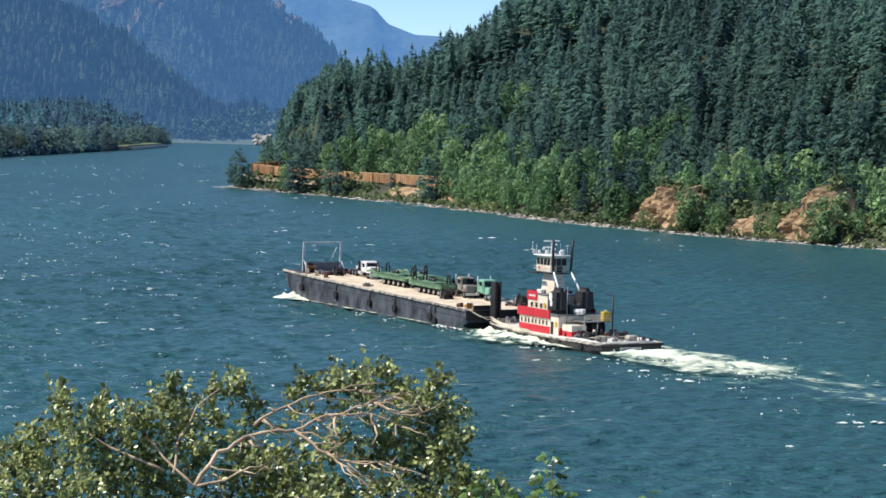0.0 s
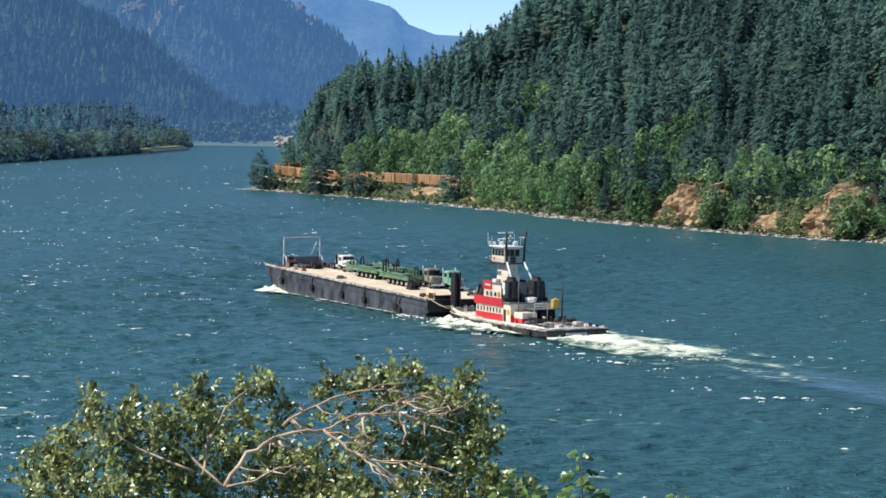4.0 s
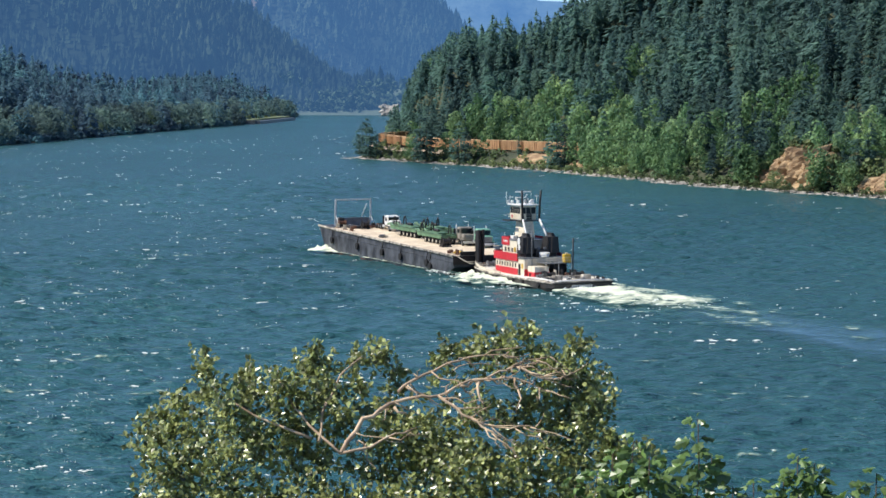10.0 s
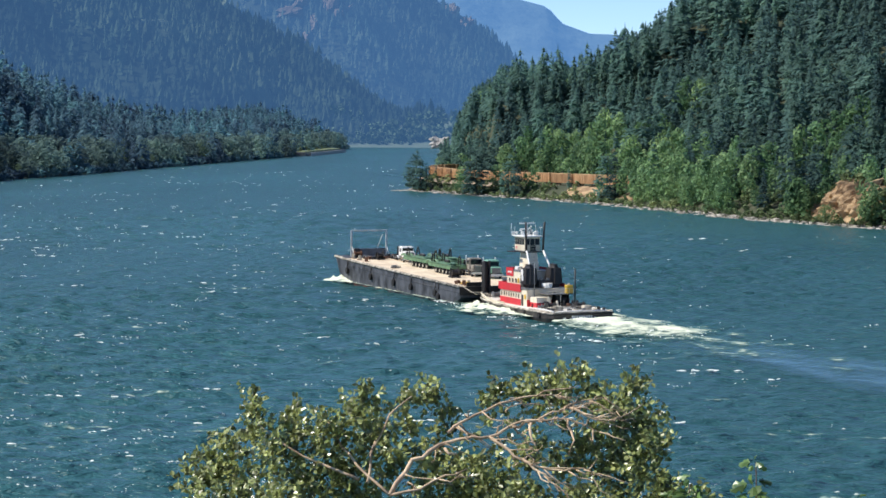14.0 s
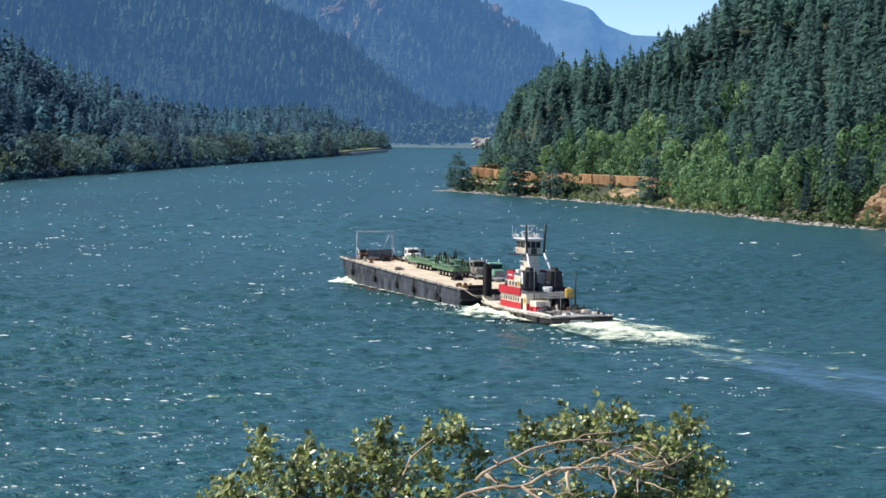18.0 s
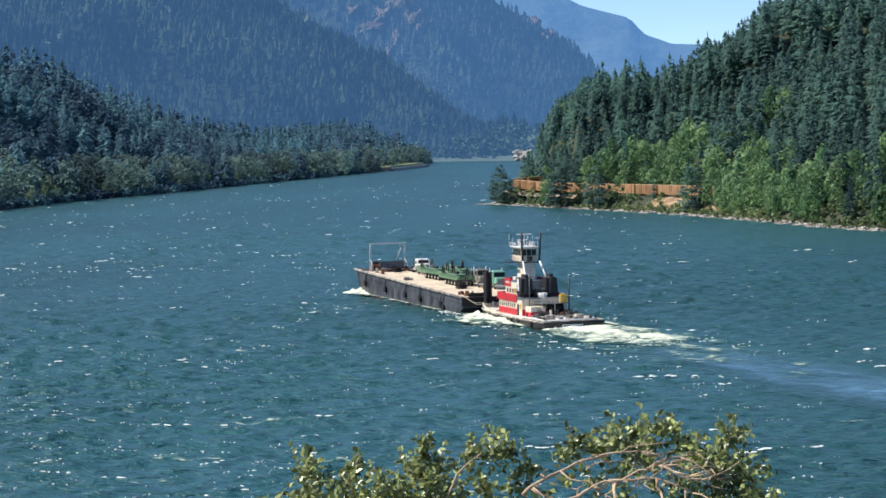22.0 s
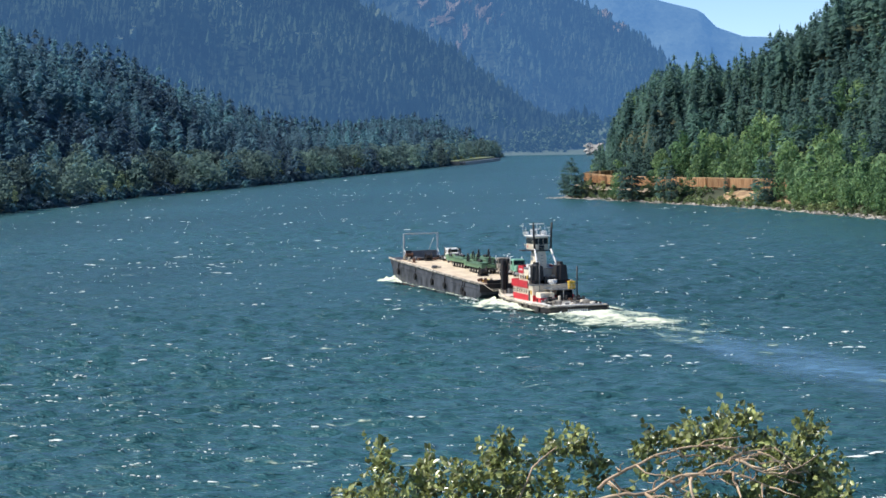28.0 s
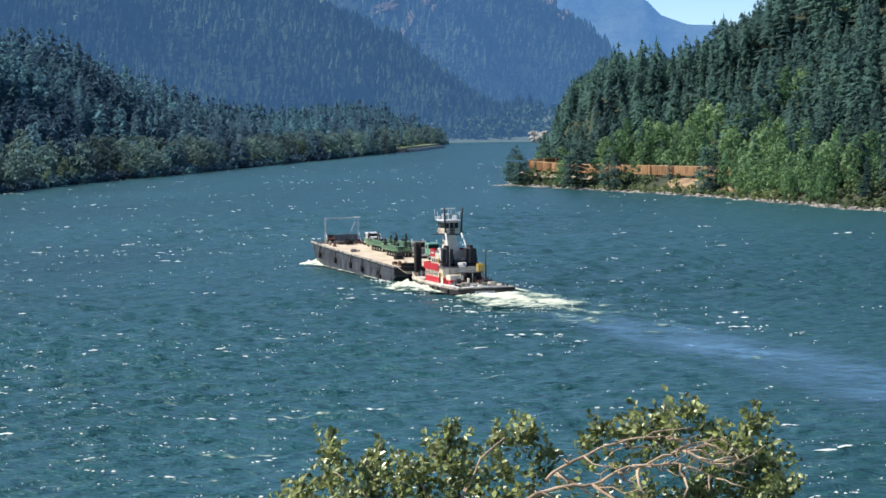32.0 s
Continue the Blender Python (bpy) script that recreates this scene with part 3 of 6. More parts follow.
def mountain_trees(name, grid, count, vmax, h, mat, label, seed):
    r = np.random.default_rng(seed)
    nu, nv, _ = grid.shape
    spots = []
    for _ in range(count):
        a, b = r.random() * (nu - 1.01), (r.random() ** 1.15) * vmax * (nv - 1.01)
        i, j = int(a), int(b)
        p = grid[i, j] * (1 - (b - j)) + grid[i, j + 1] * (b - j)
        p = p + (grid[i + 1, j] - grid[i, j]) * (a - i)
        if p[2] < 0.5:
            continue
        open_wood = fractal(p[0], p[1], 170, 4, seed)
        if open_wood + r.normal(0, 0.3) < -0.8:
            continue
        hh = h * r.uniform(0.45, 1.3) * (1 + 0.35 * open_wood)
        spots.append((p[0], p[1], p[2] - 2, hh, hh * r.uniform(0.9, 1.5)))
    forest(name, SPIKES, spots, mat, label, stand=150)


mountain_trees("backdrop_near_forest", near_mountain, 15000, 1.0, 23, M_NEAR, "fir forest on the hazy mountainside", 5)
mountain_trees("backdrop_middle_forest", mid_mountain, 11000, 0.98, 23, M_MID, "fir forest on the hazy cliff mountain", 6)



# ---- boat materials ----
RED = material("red_boat_paint", (0.60, 0.032, 0.045), 0.45, vary=0.16, scale=1.2, color2=(0.40, 0.035, 0.04), bump=0.1, streak=0.3)
CREAM = material("cream_boat_paint", (0.84, 0.76, 0.61), 0.5, vary=0.16, scale=1.1, color2=(0.56, 0.44, 0.28), bump=0.1, streak=0.3)
WHITE = material("white_boat_paint", (0.82, 0.81, 0.78), 0.5, vary=0.08, scale=1.2, color2=(0.60, 0.57, 0.52))
BLACK = material("black_steel", (0.016, 0.016, 0.018), 0.55, vary=0.25, scale=1.1, color2=(0.035, 0.030, 0.028), bump=0.2)
HULL = material("weathered_hull_steel", (0.022, 0.024, 0.030), 0.6, vary=0.33, scale=0.55, color2=(0.100, 0.108, 0.125), bump=0.4, streak=0.6)
WORN = material("worn_pale_edge", (0.60, 0.54, 0.44), 0.8, vary=0.33, scale=0.9, color2=(0.10, 0.09, 0.08), bump=0.3)
TUG_HULL = material("scuffed_black_hull", (0.020, 0.019, 0.020), 0.55, vary=0.33, scale=0.9, color2=(0.060, 0.050, 0.044), bump=0.2, streak=0.6)
BOOT = material("rusty_boot_stripe", (0.16, 0.055, 0.035), 0.8, vary=0.35, scale=0.5, color2=(0.07, 0.04, 0.03), bump=0.3)
DECK = material("sandy_barge_deck", (0.80, 0.67, 0.50), 0.9, vary=0.25, scale=0.5, color2=(0.56, 0.44, 0.31), bump=0.3)
DECK_TUG = material("pale_tug_deck", (0.84, 0.80, 0.72), 0.8, vary=0.15, scale=0.6, color2=(0.48, 0.41, 0.33), bump=0.2)
MINT = material("mint_cab_paint", (0.22, 0.46, 0.33), 0.45, vary=0.15, scale=0.9, color2=(0.14, 0.30, 0.21))
GREEN = material("green_machine_paint", (0.150, 0.275, 0.155), 0.55, vary=0.3, scale=0.9, color2=(0.075, 0.145, 0.085), bump=0.15)
DUSTY = material("dusty_pale_paint", (0.34, 0.31, 0.26), 0.7, vary=0.33, scale=1.2, color2=(0.12, 0.11, 0.09), bump=0.2)
GREY = material("grey_steel", (0.22, 0.23, 0.24), 0.5, metal=0.3, vary=0.25, scale=1.0, color2=(0.12, 0.12, 0.12), bump=0.2)
GALV = material("galvanised_steel", (0.62, 0.64, 0.64), 0.5, metal=0.0, vary=0.2, scale=1.0)
RUST = material("rusty_steel", (0.19, 0.095, 0.055), 0.9, vary=0.35, scale=1.0, color2=(0.10, 0.05, 0.035), bump=0.4)
RUBBER = material("black_rubber", (0.018, 0.018, 0.019), 0.85, vary=0.25, scale=2.0)
YELLOW = material("yellow_paint", (0.68, 0.44, 0.05), 0.5, vary=0.15, scale=1.5)
GLASS = material("dark_window_glass", (0.015, 0.020, 0.024), 0.08, vary=0.05, scale=1.0)
ROPE = material("pale_rope", (0.46, 0.42, 0.34), 0.9, vary=0.25, scale=4.0)
FOAM = material("river_foam", (0.86, 0.90, 0.86), 0.85, vary=0.10, scale=0.5, color2=(0.60, 0.74, 0.70), bump=0.6, spec=0.2)


# ---- shapes ----
def bx(parent, name, x0, x1, y0, y1, z0, z1, mat, bevel=0.03, label="", taper=0.0, lean=0.0):
    """A box with softened edges. taper: how far each side draws in at the top; lean: how far the top shifts forwards."""
    bm = bmesh.new()
    bmesh.ops.create_cube(bm, size=1)
    for v in bm.verts:
        top = v.co.z > 0
        fx, fy = v.co.x + 0.5, v.co.y + 0.5
        ax, bx_, ay, by = x0, x1, y0, y1
        if top:
            ax, bx_, ay, by = ax + taper, bx_ - taper, ay + taper + lean, by - taper + lean
        v.co = Vector((ax + fx * (bx_ - ax), ay + fy * (by - ay), z1 if top else z0))
    if bevel:
        bmesh.ops.bevel(bm, geom=bm.edges[:], offset=min(bevel, 0.3 * min(abs(x1 - x0), abs(y1 - y0), abs(z1 - z0))), segments=3 if bevel > 0.5 else 1, affect="EDGES")
    return part(name, bm, mat, parent, label)


def tube(parent, name, pts, r, mat, sides=8, label="", close=False):
    """A pipe, rail, rope or post swept along points."""
    bm = bmesh.new()
    pts = [Vector(p) for p in pts]
    n = len(pts)
    rings = []
    for i, p in enumerate(pts):
        d = (pts[(i + 1) % n] - pts[i - 1]) if close else (pts[min(i + 1, n - 1)] - pts[max(i - 1, 0)])
        d.normalize()
        a = d.cross(Vector((0, 0, 1)) if abs(d.z) < 0.9 else Vector((0, 1, 0))).normalized()
        b = d.cross(a)
        rr = r[i] if isinstance(r, (list, tuple)) else r
        rings.append([bm.verts.new(p + (a * math.cos(k * 2 * math.pi / sides) + b * math.sin(k * 2 * math.pi / sides)) * rr) for k in range(sides)])
    for i in range(n if close else n - 1):
        A, B = rings[i], rings[(i + 1) % n]
        for k in range(sides):
            bm.faces.new((A[k], A[(k + 1) % sides], B[(k + 1) % sides], B[k]))
    if not close:
        bm.faces.new(rings[0])
        bm.faces.new(rings[-1])
    bmesh.ops.recalc_face_normals(bm, faces=bm.faces[:])
    for f in bm.faces:
        f.smooth = len(f.verts) == 4
    return part(name, bm, mat, parent, label)


def drum(parent, name, c, axis, r, w, mat, sides=14, label="", lip=0.0):
    """A cylinder along x, y or z with chamfered rims; lip: width of raised flanges at both ends."""
    ax = {"x": Vector((1, 0, 0)), "y": Vector((0, 1, 0)), "z": Vector((0, 0, 1))}[axis]
    c = Vector(c)
    if lip:
        k = [(-0.5, r), (-0.5 + lip, r), (-0.5 + lip, r * 0.62), (0.5 - lip, r * 0.62), (0.5 - lip, r), (0.5, r)]
    else:
        k = [(-0.5, r * 0.86), (-0.42, r), (0.42, r), (0.5, r * 0.86)]
    u = ax.cross(Vector((0.3, 0.2, 0.9)) if axis != "z" else Vector((1, 0, 0))).normalized()
    v = ax.cross(u)
    bm = bmesh.new()
    rings = [[bm.verts.new(c + ax * (q * w) + (u * math.cos(i * 2 * math.pi / sides) + v * math.sin(i * 2 * math.pi / sides)) * rr) for i in range(sides)] for q, rr in k]
    for A, B in zip(rings[:-1], rings[1:]):
        for i in range(sides):
            bm.faces.new((A[i], A[(i + 1) % sides], B[(i + 1) % sides], B[i]))
    bm.faces.new(rings[0])
    bm.faces.new(rings[-1])
    bmesh.ops.recalc_face_normals(bm, faces=bm.faces[:])
    return part(name, bm, mat, parent, label)


def wheel(parent, x, y, z, r, w, rim=GREY):
    t = drum(parent, "wheel", (x, y, z), "x", r, w, RUBBER, 14)
    for side in (-1, 1):
        drum(t, "rim", (x + side * w * 0.45, y, z), "x", r * 0.55, w * 0.22, rim, 10)
    return t


def loft(parent, name, stations, mat, label="", cap=True):
    """A hull from stations: (y, half breadth at deck, half breadth at bilge, deck z, bottom z)."""
    bm = bmesh.new()
    rings = []
    for y, b, c, zd, zb in stations:
        rings.append([bm.verts.new(p) for p in ((-b, y, zd), (-b, y, zd * 0.55 + zb * 0.45), (-c, y, zb), (c, y, zb), (b, y, zd * 0.55 + zb * 0.45), (b, y, zd))])
    for A, B in zip(rings[:-1], rings[1:]):
        for i in range(6):
            bm.faces.new((A[i], A[(i + 1) % 6], B[(i + 1) % 6], B[i]))
    bm.faces.new(rings[0])
    bm.faces.new(rings[-1])
    bmesh.ops.recalc_face_normals(bm, faces=bm.faces[:])
    return part(name, bm, mat, parent, label)


def outline_plate(parent, name, stations, z0, z1, mat, inset=0.0, label=""):
    """A deck plate that follows half breadths b at y along the boat."""
    bm = bmesh.new()
    loop = [(-(b - inset), y) for y, b in stations] + [((b - inset), y) for y, b in reversed(stations)]
    lo = [bm.verts.new((x, y, z0)) for x, y in loop]
    hi = [bm.verts.new((x, y, z1)) for x, y in loop]
    bm.faces.new(hi)
    bm.faces.new(lo)
    for i in range(len(loop)):
        k = (i + 1) % len(loop)
        bm.faces.new((lo[i], lo[k], hi[k], hi[i]))
    bmesh.ops.recalc_face_normals(bm, faces=bm.faces[:])
    return part(name, bm, mat, parent, label)


def text_bar(parent, x0, x1, y0, y1, z0, z1, n, mat, axis="x"):
    """Writing that cannot be read: short bars in a row."""
    for i in range(n):
        q0, q1 = (i + 0.12) / n, (i + 0.8) / n
        if axis == "x":
            bx(parent, "lettering", x0 + (x1 - x0) * q0, x0 + (x1 - x0) * q1, y0, y1, z0, z1, mat, 0)
        else:
            bx(parent, "lettering", x0, x1, y0 + (y1 - y0) * q0, y0 + (y1 - y0) * q1, z0, z1, mat, 0)


MOVERS = []


FB, B0, B1 = 3.1, 24.7, 87.0             # barge: freeboard aft, stern, bow
TRIM = Matrix.Translation((0.8, B0, 0)) @ pose(0, 0, 0, 1.35) @ Matrix.Translation((0, -B0, 0))


def aboard(name, label, category, x=0.0, y=0.0, z=0.0, turn=0.0, group="", barge=True):
    """A thing that rides with the tow, at a place in the tow's own space (x to starboard, y ahead)."""
    t = thing(name, label, category, group=group)
    MOVERS.append((t, (TRIM if barge else Matrix()) @ pose(x, y, z, 0, 0, turn)))
    return t


# ---- tugboat ----
DK = 1.35                                # main deck
tug = aboard("tugboat", "red, cream and black pushing tugboat with a tall wheelhouse tower", "tugboat", barge=False)
TUG_PLAN = [(-12.6, 4.9), (-11.8, 5.4), (-6, 5.5), (0, 5.5), (8, 5.5), (15, 5.4), (19, 5.0), (22, 4.2), (24.0, 3.2)]
hull = loft(tug, "hull", [(y, b, b * (0.72 if y > 20 else 0.9), DK + (0.55 if y > 20 else 0.30 if y > 15 else 0.0), -1.2 if -8 < y < 19 else -0.4) for y, b in TUG_PLAN], TUG_HULL, "black steel hull, worn at the waterline")
outline_plate(tug, "main_deck", [(y, b) for y, b in TUG_PLAN if y <= 15], DK, DK + 0.05, DECK_TUG, 0.05, "pale worn steel deck")
outline_plate(tug, "foredeck", [(y, b) for y, b in TUG_PLAN if y >= 15], DK + 0.30, DK + 0.40, DECK_TUG, 0.05, "pale worn steel foredeck")
for s in (-1, 1):
    pts = [(s * b, y, DK - 0.05 + (0.2 if y > 15 else 0)) for y, b in TUG_PLAN]
    tube(tug, "rubbing_strake", pts, 0.16, WORN, 6, "worn pale rubbing strake")
    pts = [(s * (b - 0.06), y, DK + 0.42 + (0.55 if y > 20 else 0.3 if y > 15 else 0)) for y, b in TUG_PLAN if y > 6]
    tube(tug, "bulwark_cap", pts, 0.09, CREAM, 6)
    for k in range(len(pts) - 1):
        p, q = pts[k], pts[k + 1]
        bm = bmesh.new()
        vs = [bm.verts.new(c) for c in ((p[0], p[1], DK), (q[0], q[1], DK), (q[0], q[1], q[2]), (p[0], p[1], p[2]))]
        f = bm.faces.new(vs)
        r = bmesh.ops.extrude_face_region(bm, geom=[f])
        for v in r["geom"]:
            if isinstance(v, bmesh.types.BMVert):
                v.co.x -= s * 0.08
        bmesh.ops.recalc_face_normals(bm, faces=bm.faces[:])
        part("bulwark", bm, CREAM, tug)
    for y in (-8.6, -3.1, 1.2, 9.4, 13.8):
        drum(hull, "fender_tyre", (s * 5.60, y, DK - 0.55), "x", 0.40, 0.22, RUBBER, 12)
bx(tug, "stern_bulwark", -5.0, 5.0, -12.75, -12.6, DK, DK + 0.20, WORN, 0.02, "low worn stern bulwark")
bx(tug, "stern_bulwark", -5.3, -5.15, -12.2, -4.2, DK, DK + 0.20, WORN, 0.02)
bx(tug, "stern_bulwark", 5.15, 5.3, -12.2, -4.2, DK, DK + 0.20, WORN, 0.02)
tube(tug, "stern_fender", [(-5.1, -12.7, DK - 0.15), (0, -12.8, DK - 0.1), (5.1, -12.7, DK - 0.1)], 0.16, RUBBER, 8)
text_bar(hull, -2.0, 1.6, -12.72, -12.62, DK - 0.78, DK - 0.38, 9, WHITE)


def window_row(parent, x, side, y0, y1, z0, z1, n, frame_mat=CREAM):
    """Windows along a house side that faces port or starboard."""
    step = (y1 - y0) / n
    for i in range(n):
        a = y0 + step * (i + 0.28)
        w = bx(parent, "window", x - 0.03, x + 0.03, a, a + step * 0.45, z0, z1, frame_mat, 0.01)
        bx(w, "pane", x + side * 0.032, x + side * 0.045, a + 0.06, a + step * 0.45 - 0.06, z0 + 0.06, z1 - 0.06, GLASS, 0)


# first storey
lower = bx(tug, "lower_house", -3.7, 3.7, 1.0, 15.6, DK, 4.1, CREAM, 0.06, "cream lower deckhouse with red bands")
for s in (-1, 1):
    bx(lower, "red_band", s * 3.74 - 0.05, s * 3.74 + 0.05, 4.2, 15.5, DK + 0.05, DK + 1.05, RED, 0.01)
    up = bx(lower, "red_bulwark", s * 3.85 - 0.08, s * 3.85 + 0.08, 4.0, 16.0, 3.55, 4.75, RED, 0.02, "red upper-deck bulwark")
    window_row(lower, s * 3.75, s, 4.6, 15.2, 2.55, 3.30, 8)
    bx(lower, "door", s * 3.76 - 0.05, s * 3.76 + 0.05, 2.9, 3.7, DK + 0.1, 3.2, BLACK, 0.01, "dark open doorway")
    drum(lower, "roundel", (s * 3.76, 1.9, 2.9), "x", 0.42, 0.08, YELLOW, 16, "yellow emblem disc")
bx(lower, "red_bulwark", -3.85, 3.85, 15.85, 16.0, 3.55, 4.75, RED, 0.02)
bx(lower, "red_band", -3.7, 3.7, 0.93, 1.0, DK + 0.05, DK + 1.1, RED, 0.01)
bx(lower, "deck_head", -3.9, 3.9, 1.0, 16.0, 4.10, 4.22, GREY, 0.02, "white boat deck")
bx(tug, "boat_deck", -1.6, 3.0, -3.2, 1.0, 3.45, 3.55, GREY, 0.02, "grey boat deck over the winch")
for x in (-1.5, 0.7, 2.9):
    tube(tug, "stanchion", [(x, -3.1, DK), (x, -3.1, 3.45)], 0.07, CREAM)
bx(tug, "aft_locker", -3.2, -0.7, -2.4, 0.8, DK, 3.0, CREAM, 0.05, "cream locker with a red lower panel")
bx(tug, "aft_locker_panel", -3.25, -0.65, -2.47, 0.7, DK + 0.02, DK + 0.8, RED, 0.02)
# second storey
upper = bx(tug, "upper_house", -2.9, 2.9, 7.0, 14.4, 4.22, 6.6, CREAM, 0.06, "cream upper deckhouse")
for s in (-1, 1):
    bx(upper, "red_band", s * 2.95 - 0.05, s * 2.95 + 0.05, 10.8, 14.6, 5.75, 7.05, RED, 0.02, "red name board")
    text_bar(upper, s * 3.01 - 0.01, s * 3.01 + 0.01, 11.4, 13.8, 6.25, 6.55, 5, WHITE, "y")
    window_row(upper, s * 2.95, s, 8.4, 13.6, 4.75, 5.5, 3)
    drum(upper, "life_ring", (s * 2.98, 7.9, 5.2), "x", 0.4, 0.12, YELLOW, 14, "orange-yellow life ring")
bx(upper, "red_band", -2.95, 2.95, 14.45, 14.6, 5.75, 7.05, RED, 0.02)
bx(upper, "roof", -3.0, 3.0, 6.9, 14.5, 6.6, 6.7, GREY, 0.02)
for i in range(5):
    bx(upper, "roof_locker", -1.8 + 0.8 * i, -1.2 + 0.8 * i, 12.0, 13.6, 6.7, 7.2, GREY if i % 2 else WHITE, 0.04)
# tower and wheelhouse
tower = bx(tug, "tower", -1.3, 1.3, 7.6, 12.0, 4.22, 9.7, CREAM, 0.08, "cream tapering wheelhouse tower", taper=0.45, lean=0.1)
for k in range(9):
    bx(tower, "ladder_rung", -0.25, 0.25, 7.4 + 0.06 * k, 7.46 + 0.06 * k, 4.8 + 0.5 * k, 4.85 + 0.5 * k, BLACK, 0)
wheelhouse = bx(tug, "wheelhouse", -1.7, 1.7, 8.1, 13.0, 9.7, 12.0, CREAM, 0.07, "cream wheelhouse with a band of dark windows")
bx(wheelhouse, "walkway", -2.1, 2.1, 7.7, 13.4, 9.55, 9.70, BLACK, 0.02, "black walkway plate")
bx(wheelhouse, "walkway", -3.0, -2.4, 10.9, 14.0, 9.50, 9.66, BLACK, 0.02)
for s in (-1, 1):
    for i in range(4):
        y = 8.35 + i * 1.15
        w = bx(wheelhouse, "window", s * 1.72 - 0.03, s * 1.72 + 0.03, y, y + 0.95, 10.75, 11.75, BLACK, 0.01)
        bx(w, "pane", s * 1.755 - 0.005, s * 1.755 + 0.005, y + 0.06, y + 0.89, 10.82, 11.68, GLASS, 0)
for yy, nn in ((8.07, -1), (13.03, 1)):
    for i in range(3):
        x = -1.6 + i * 1.08
        w = bx(wheelhouse, "window", x, x + 0.95, yy - 0.03, yy + 0.03, 10.75, 11.75, BLACK, 0.01)
        bx(w, "pane", x + 0.06, x + 0.89, yy + nn * 0.035, yy + nn * 0.045, 10.82, 11.68, GLASS, 0)
bx(wheelhouse, "aft_door", -0.5, 0.7, 8.0, 8.08, 9.8, 10.7, GLASS, 0.01, "dark aft window")
drum(wheelhouse, "roundel", (-1.74, 12.0, 10.25), "x", 0.28, 0.06, RED, 14)
roof = bx(wheelhouse, "roof", -2.1, 2.1, 7.7, 13.5, 12.0, 12.22, WHITE, 0.06, "white overhanging roof")
tube(tug, "radar_mast", [(0, 10.7, 12.2), (0, 10.7, 14.1)], 0.10, WHITE)
bx(tug, "radar_scanner", -1.5, 1.5, 10.6, 10.85, 14.05, 14.25, WHITE, 0.05)
bx(tug, "radar_scanner", -0.9, 0.9, 11.7, 11.9, 13.1, 13.28, WHITE, 0.05)
for x, y, r in ((1.2, 9.3, 0.36), (0.5, 8.7, 0.26), (-1.2, 10.1, 0.30), (-1.5, 11.9, 0.25)):
    drum(tug, "antenna_dome", (x, y, 12.5 + r * 0.4), "z", r, r * 1.7, WHITE, 12)
for x, y, h in ((-2.0, 13.2, 14.1), (-1.6, 12.6, 13.6), (1.5, 10.4, 13.9), (1.9, 9.0, 13.5), (0.8, 12.9, 13.4)):
    tube(tug, "whip_aerial", [(x, y, 12.2), (x, y, h)], 0.035, WHITE, 5)
bx(tug, "searchlight", -1.9, -1.4, 12.9, 13.3, 12.25, 12.8, GALV, 0.08)
bx(tug, "searchlight", 1.4, 1.9, 12.9, 13.3, 12.25, 12.8, GALV, 0.08)
bx(tug, "light_bar", 1.2, 1.9, 8.2, 8.35, 13.5, 13.65, WHITE, 0.02)
# funnels and exhausts
for s in (-1, 1):
    fn = bx(tug, "funnel", s * 2.15 - 1.15, s * 2.15 + 1.15, 2.6, 6.8, 4.22, 7.9, BLACK, 0.6, "black funnel casing with rounded top", taper=0.3)
    if s < 0:
        drum(fn, "emblem", (-3.14, 5.4, 6.6), "x", 0.6, 0.10, WHITE, 16, "white emblem")
        drum(fn, "emblem", (-3.24, 4.9, 5.7), "x", 0.45, 0.10, WHITE, 16)
    tube(tug, "exhaust_lagging", [(s * 2.0, 5.0, 7.1), (s * 1.9, 5.4, 7.8), (s * 1.6, 7.45, 10.0)], 0.17, WHITE, 8, "white lagged exhaust pipe")
    tube(tug, "exhaust_pipe", [(s * 1.6, 7.4, 9.7), (s * 1.75, 7.4, 12.6), (s * 1.85, 7.25, 14.5)], 0.20, BLACK, 8, "black exhaust pipe")
    drum(tug, "vent_cowl", (s * 0.55, 3.0, 5.0), "z", 0.28, 1.5, GREY, 10)
bx(tug, "engine_casing", -1.1, 1.1, 2.6, 6.2, 4.22, 5.4, BLACK, 0.06)
# boat deck aft: skiff, tank, mast
skiff = loft(tug, "skiff", [(0.0, 0.25, 0.15, 5.0, 4.4), (0.7, 0.62, 0.42, 5.0, 4.25), (4.6, 0.68, 0.46, 5.0, 4.25), (5.6, 0.62, 0.42, 5.0, 4.35)], WHITE, "long white work boat stowed athwart the boat deck")
skiff.matrix_basis = pose(-2.9, -0.6, 0.15, 0, 0, -86)
bx(tug, "yellow_tank", 1.7, 2.9, -3.1, -2.0, 3.55, 4.9, YELLOW, 0.12, "yellow tank on the boat deck")
bx(tug, "tank_cap", 2.1, 2.5, -2.7, -2.3, 4.9, 5.1, CREAM, 0.04)
tube(tug, "stern_light_mast", [(3.1, -3.3, 1.35), (3.1, -3.3, 7.4)], 0.12, BLACK, 8, "black stern light mast")
tube(tug, "port_pole", [(-2.5, 0.7, 1.35), (-2.5, 0.7, 8.3)], 0.07, GREY, 6)
for x0, x1, y in ((-1.5, 2.9, -3.15),):
    for k in range(7):
        x = x0 + (x1 - x0) * k / 6
        tube(tug, "rail_post", [(x, y, 3.5), (x, y, 4.4)], 0.035, CREAM, 5)
    for z in (3.95, 4.4):
        tube(tug, "rail", [(x0, y, z), (x1, y, z)], 0.035, CREAM, 5)
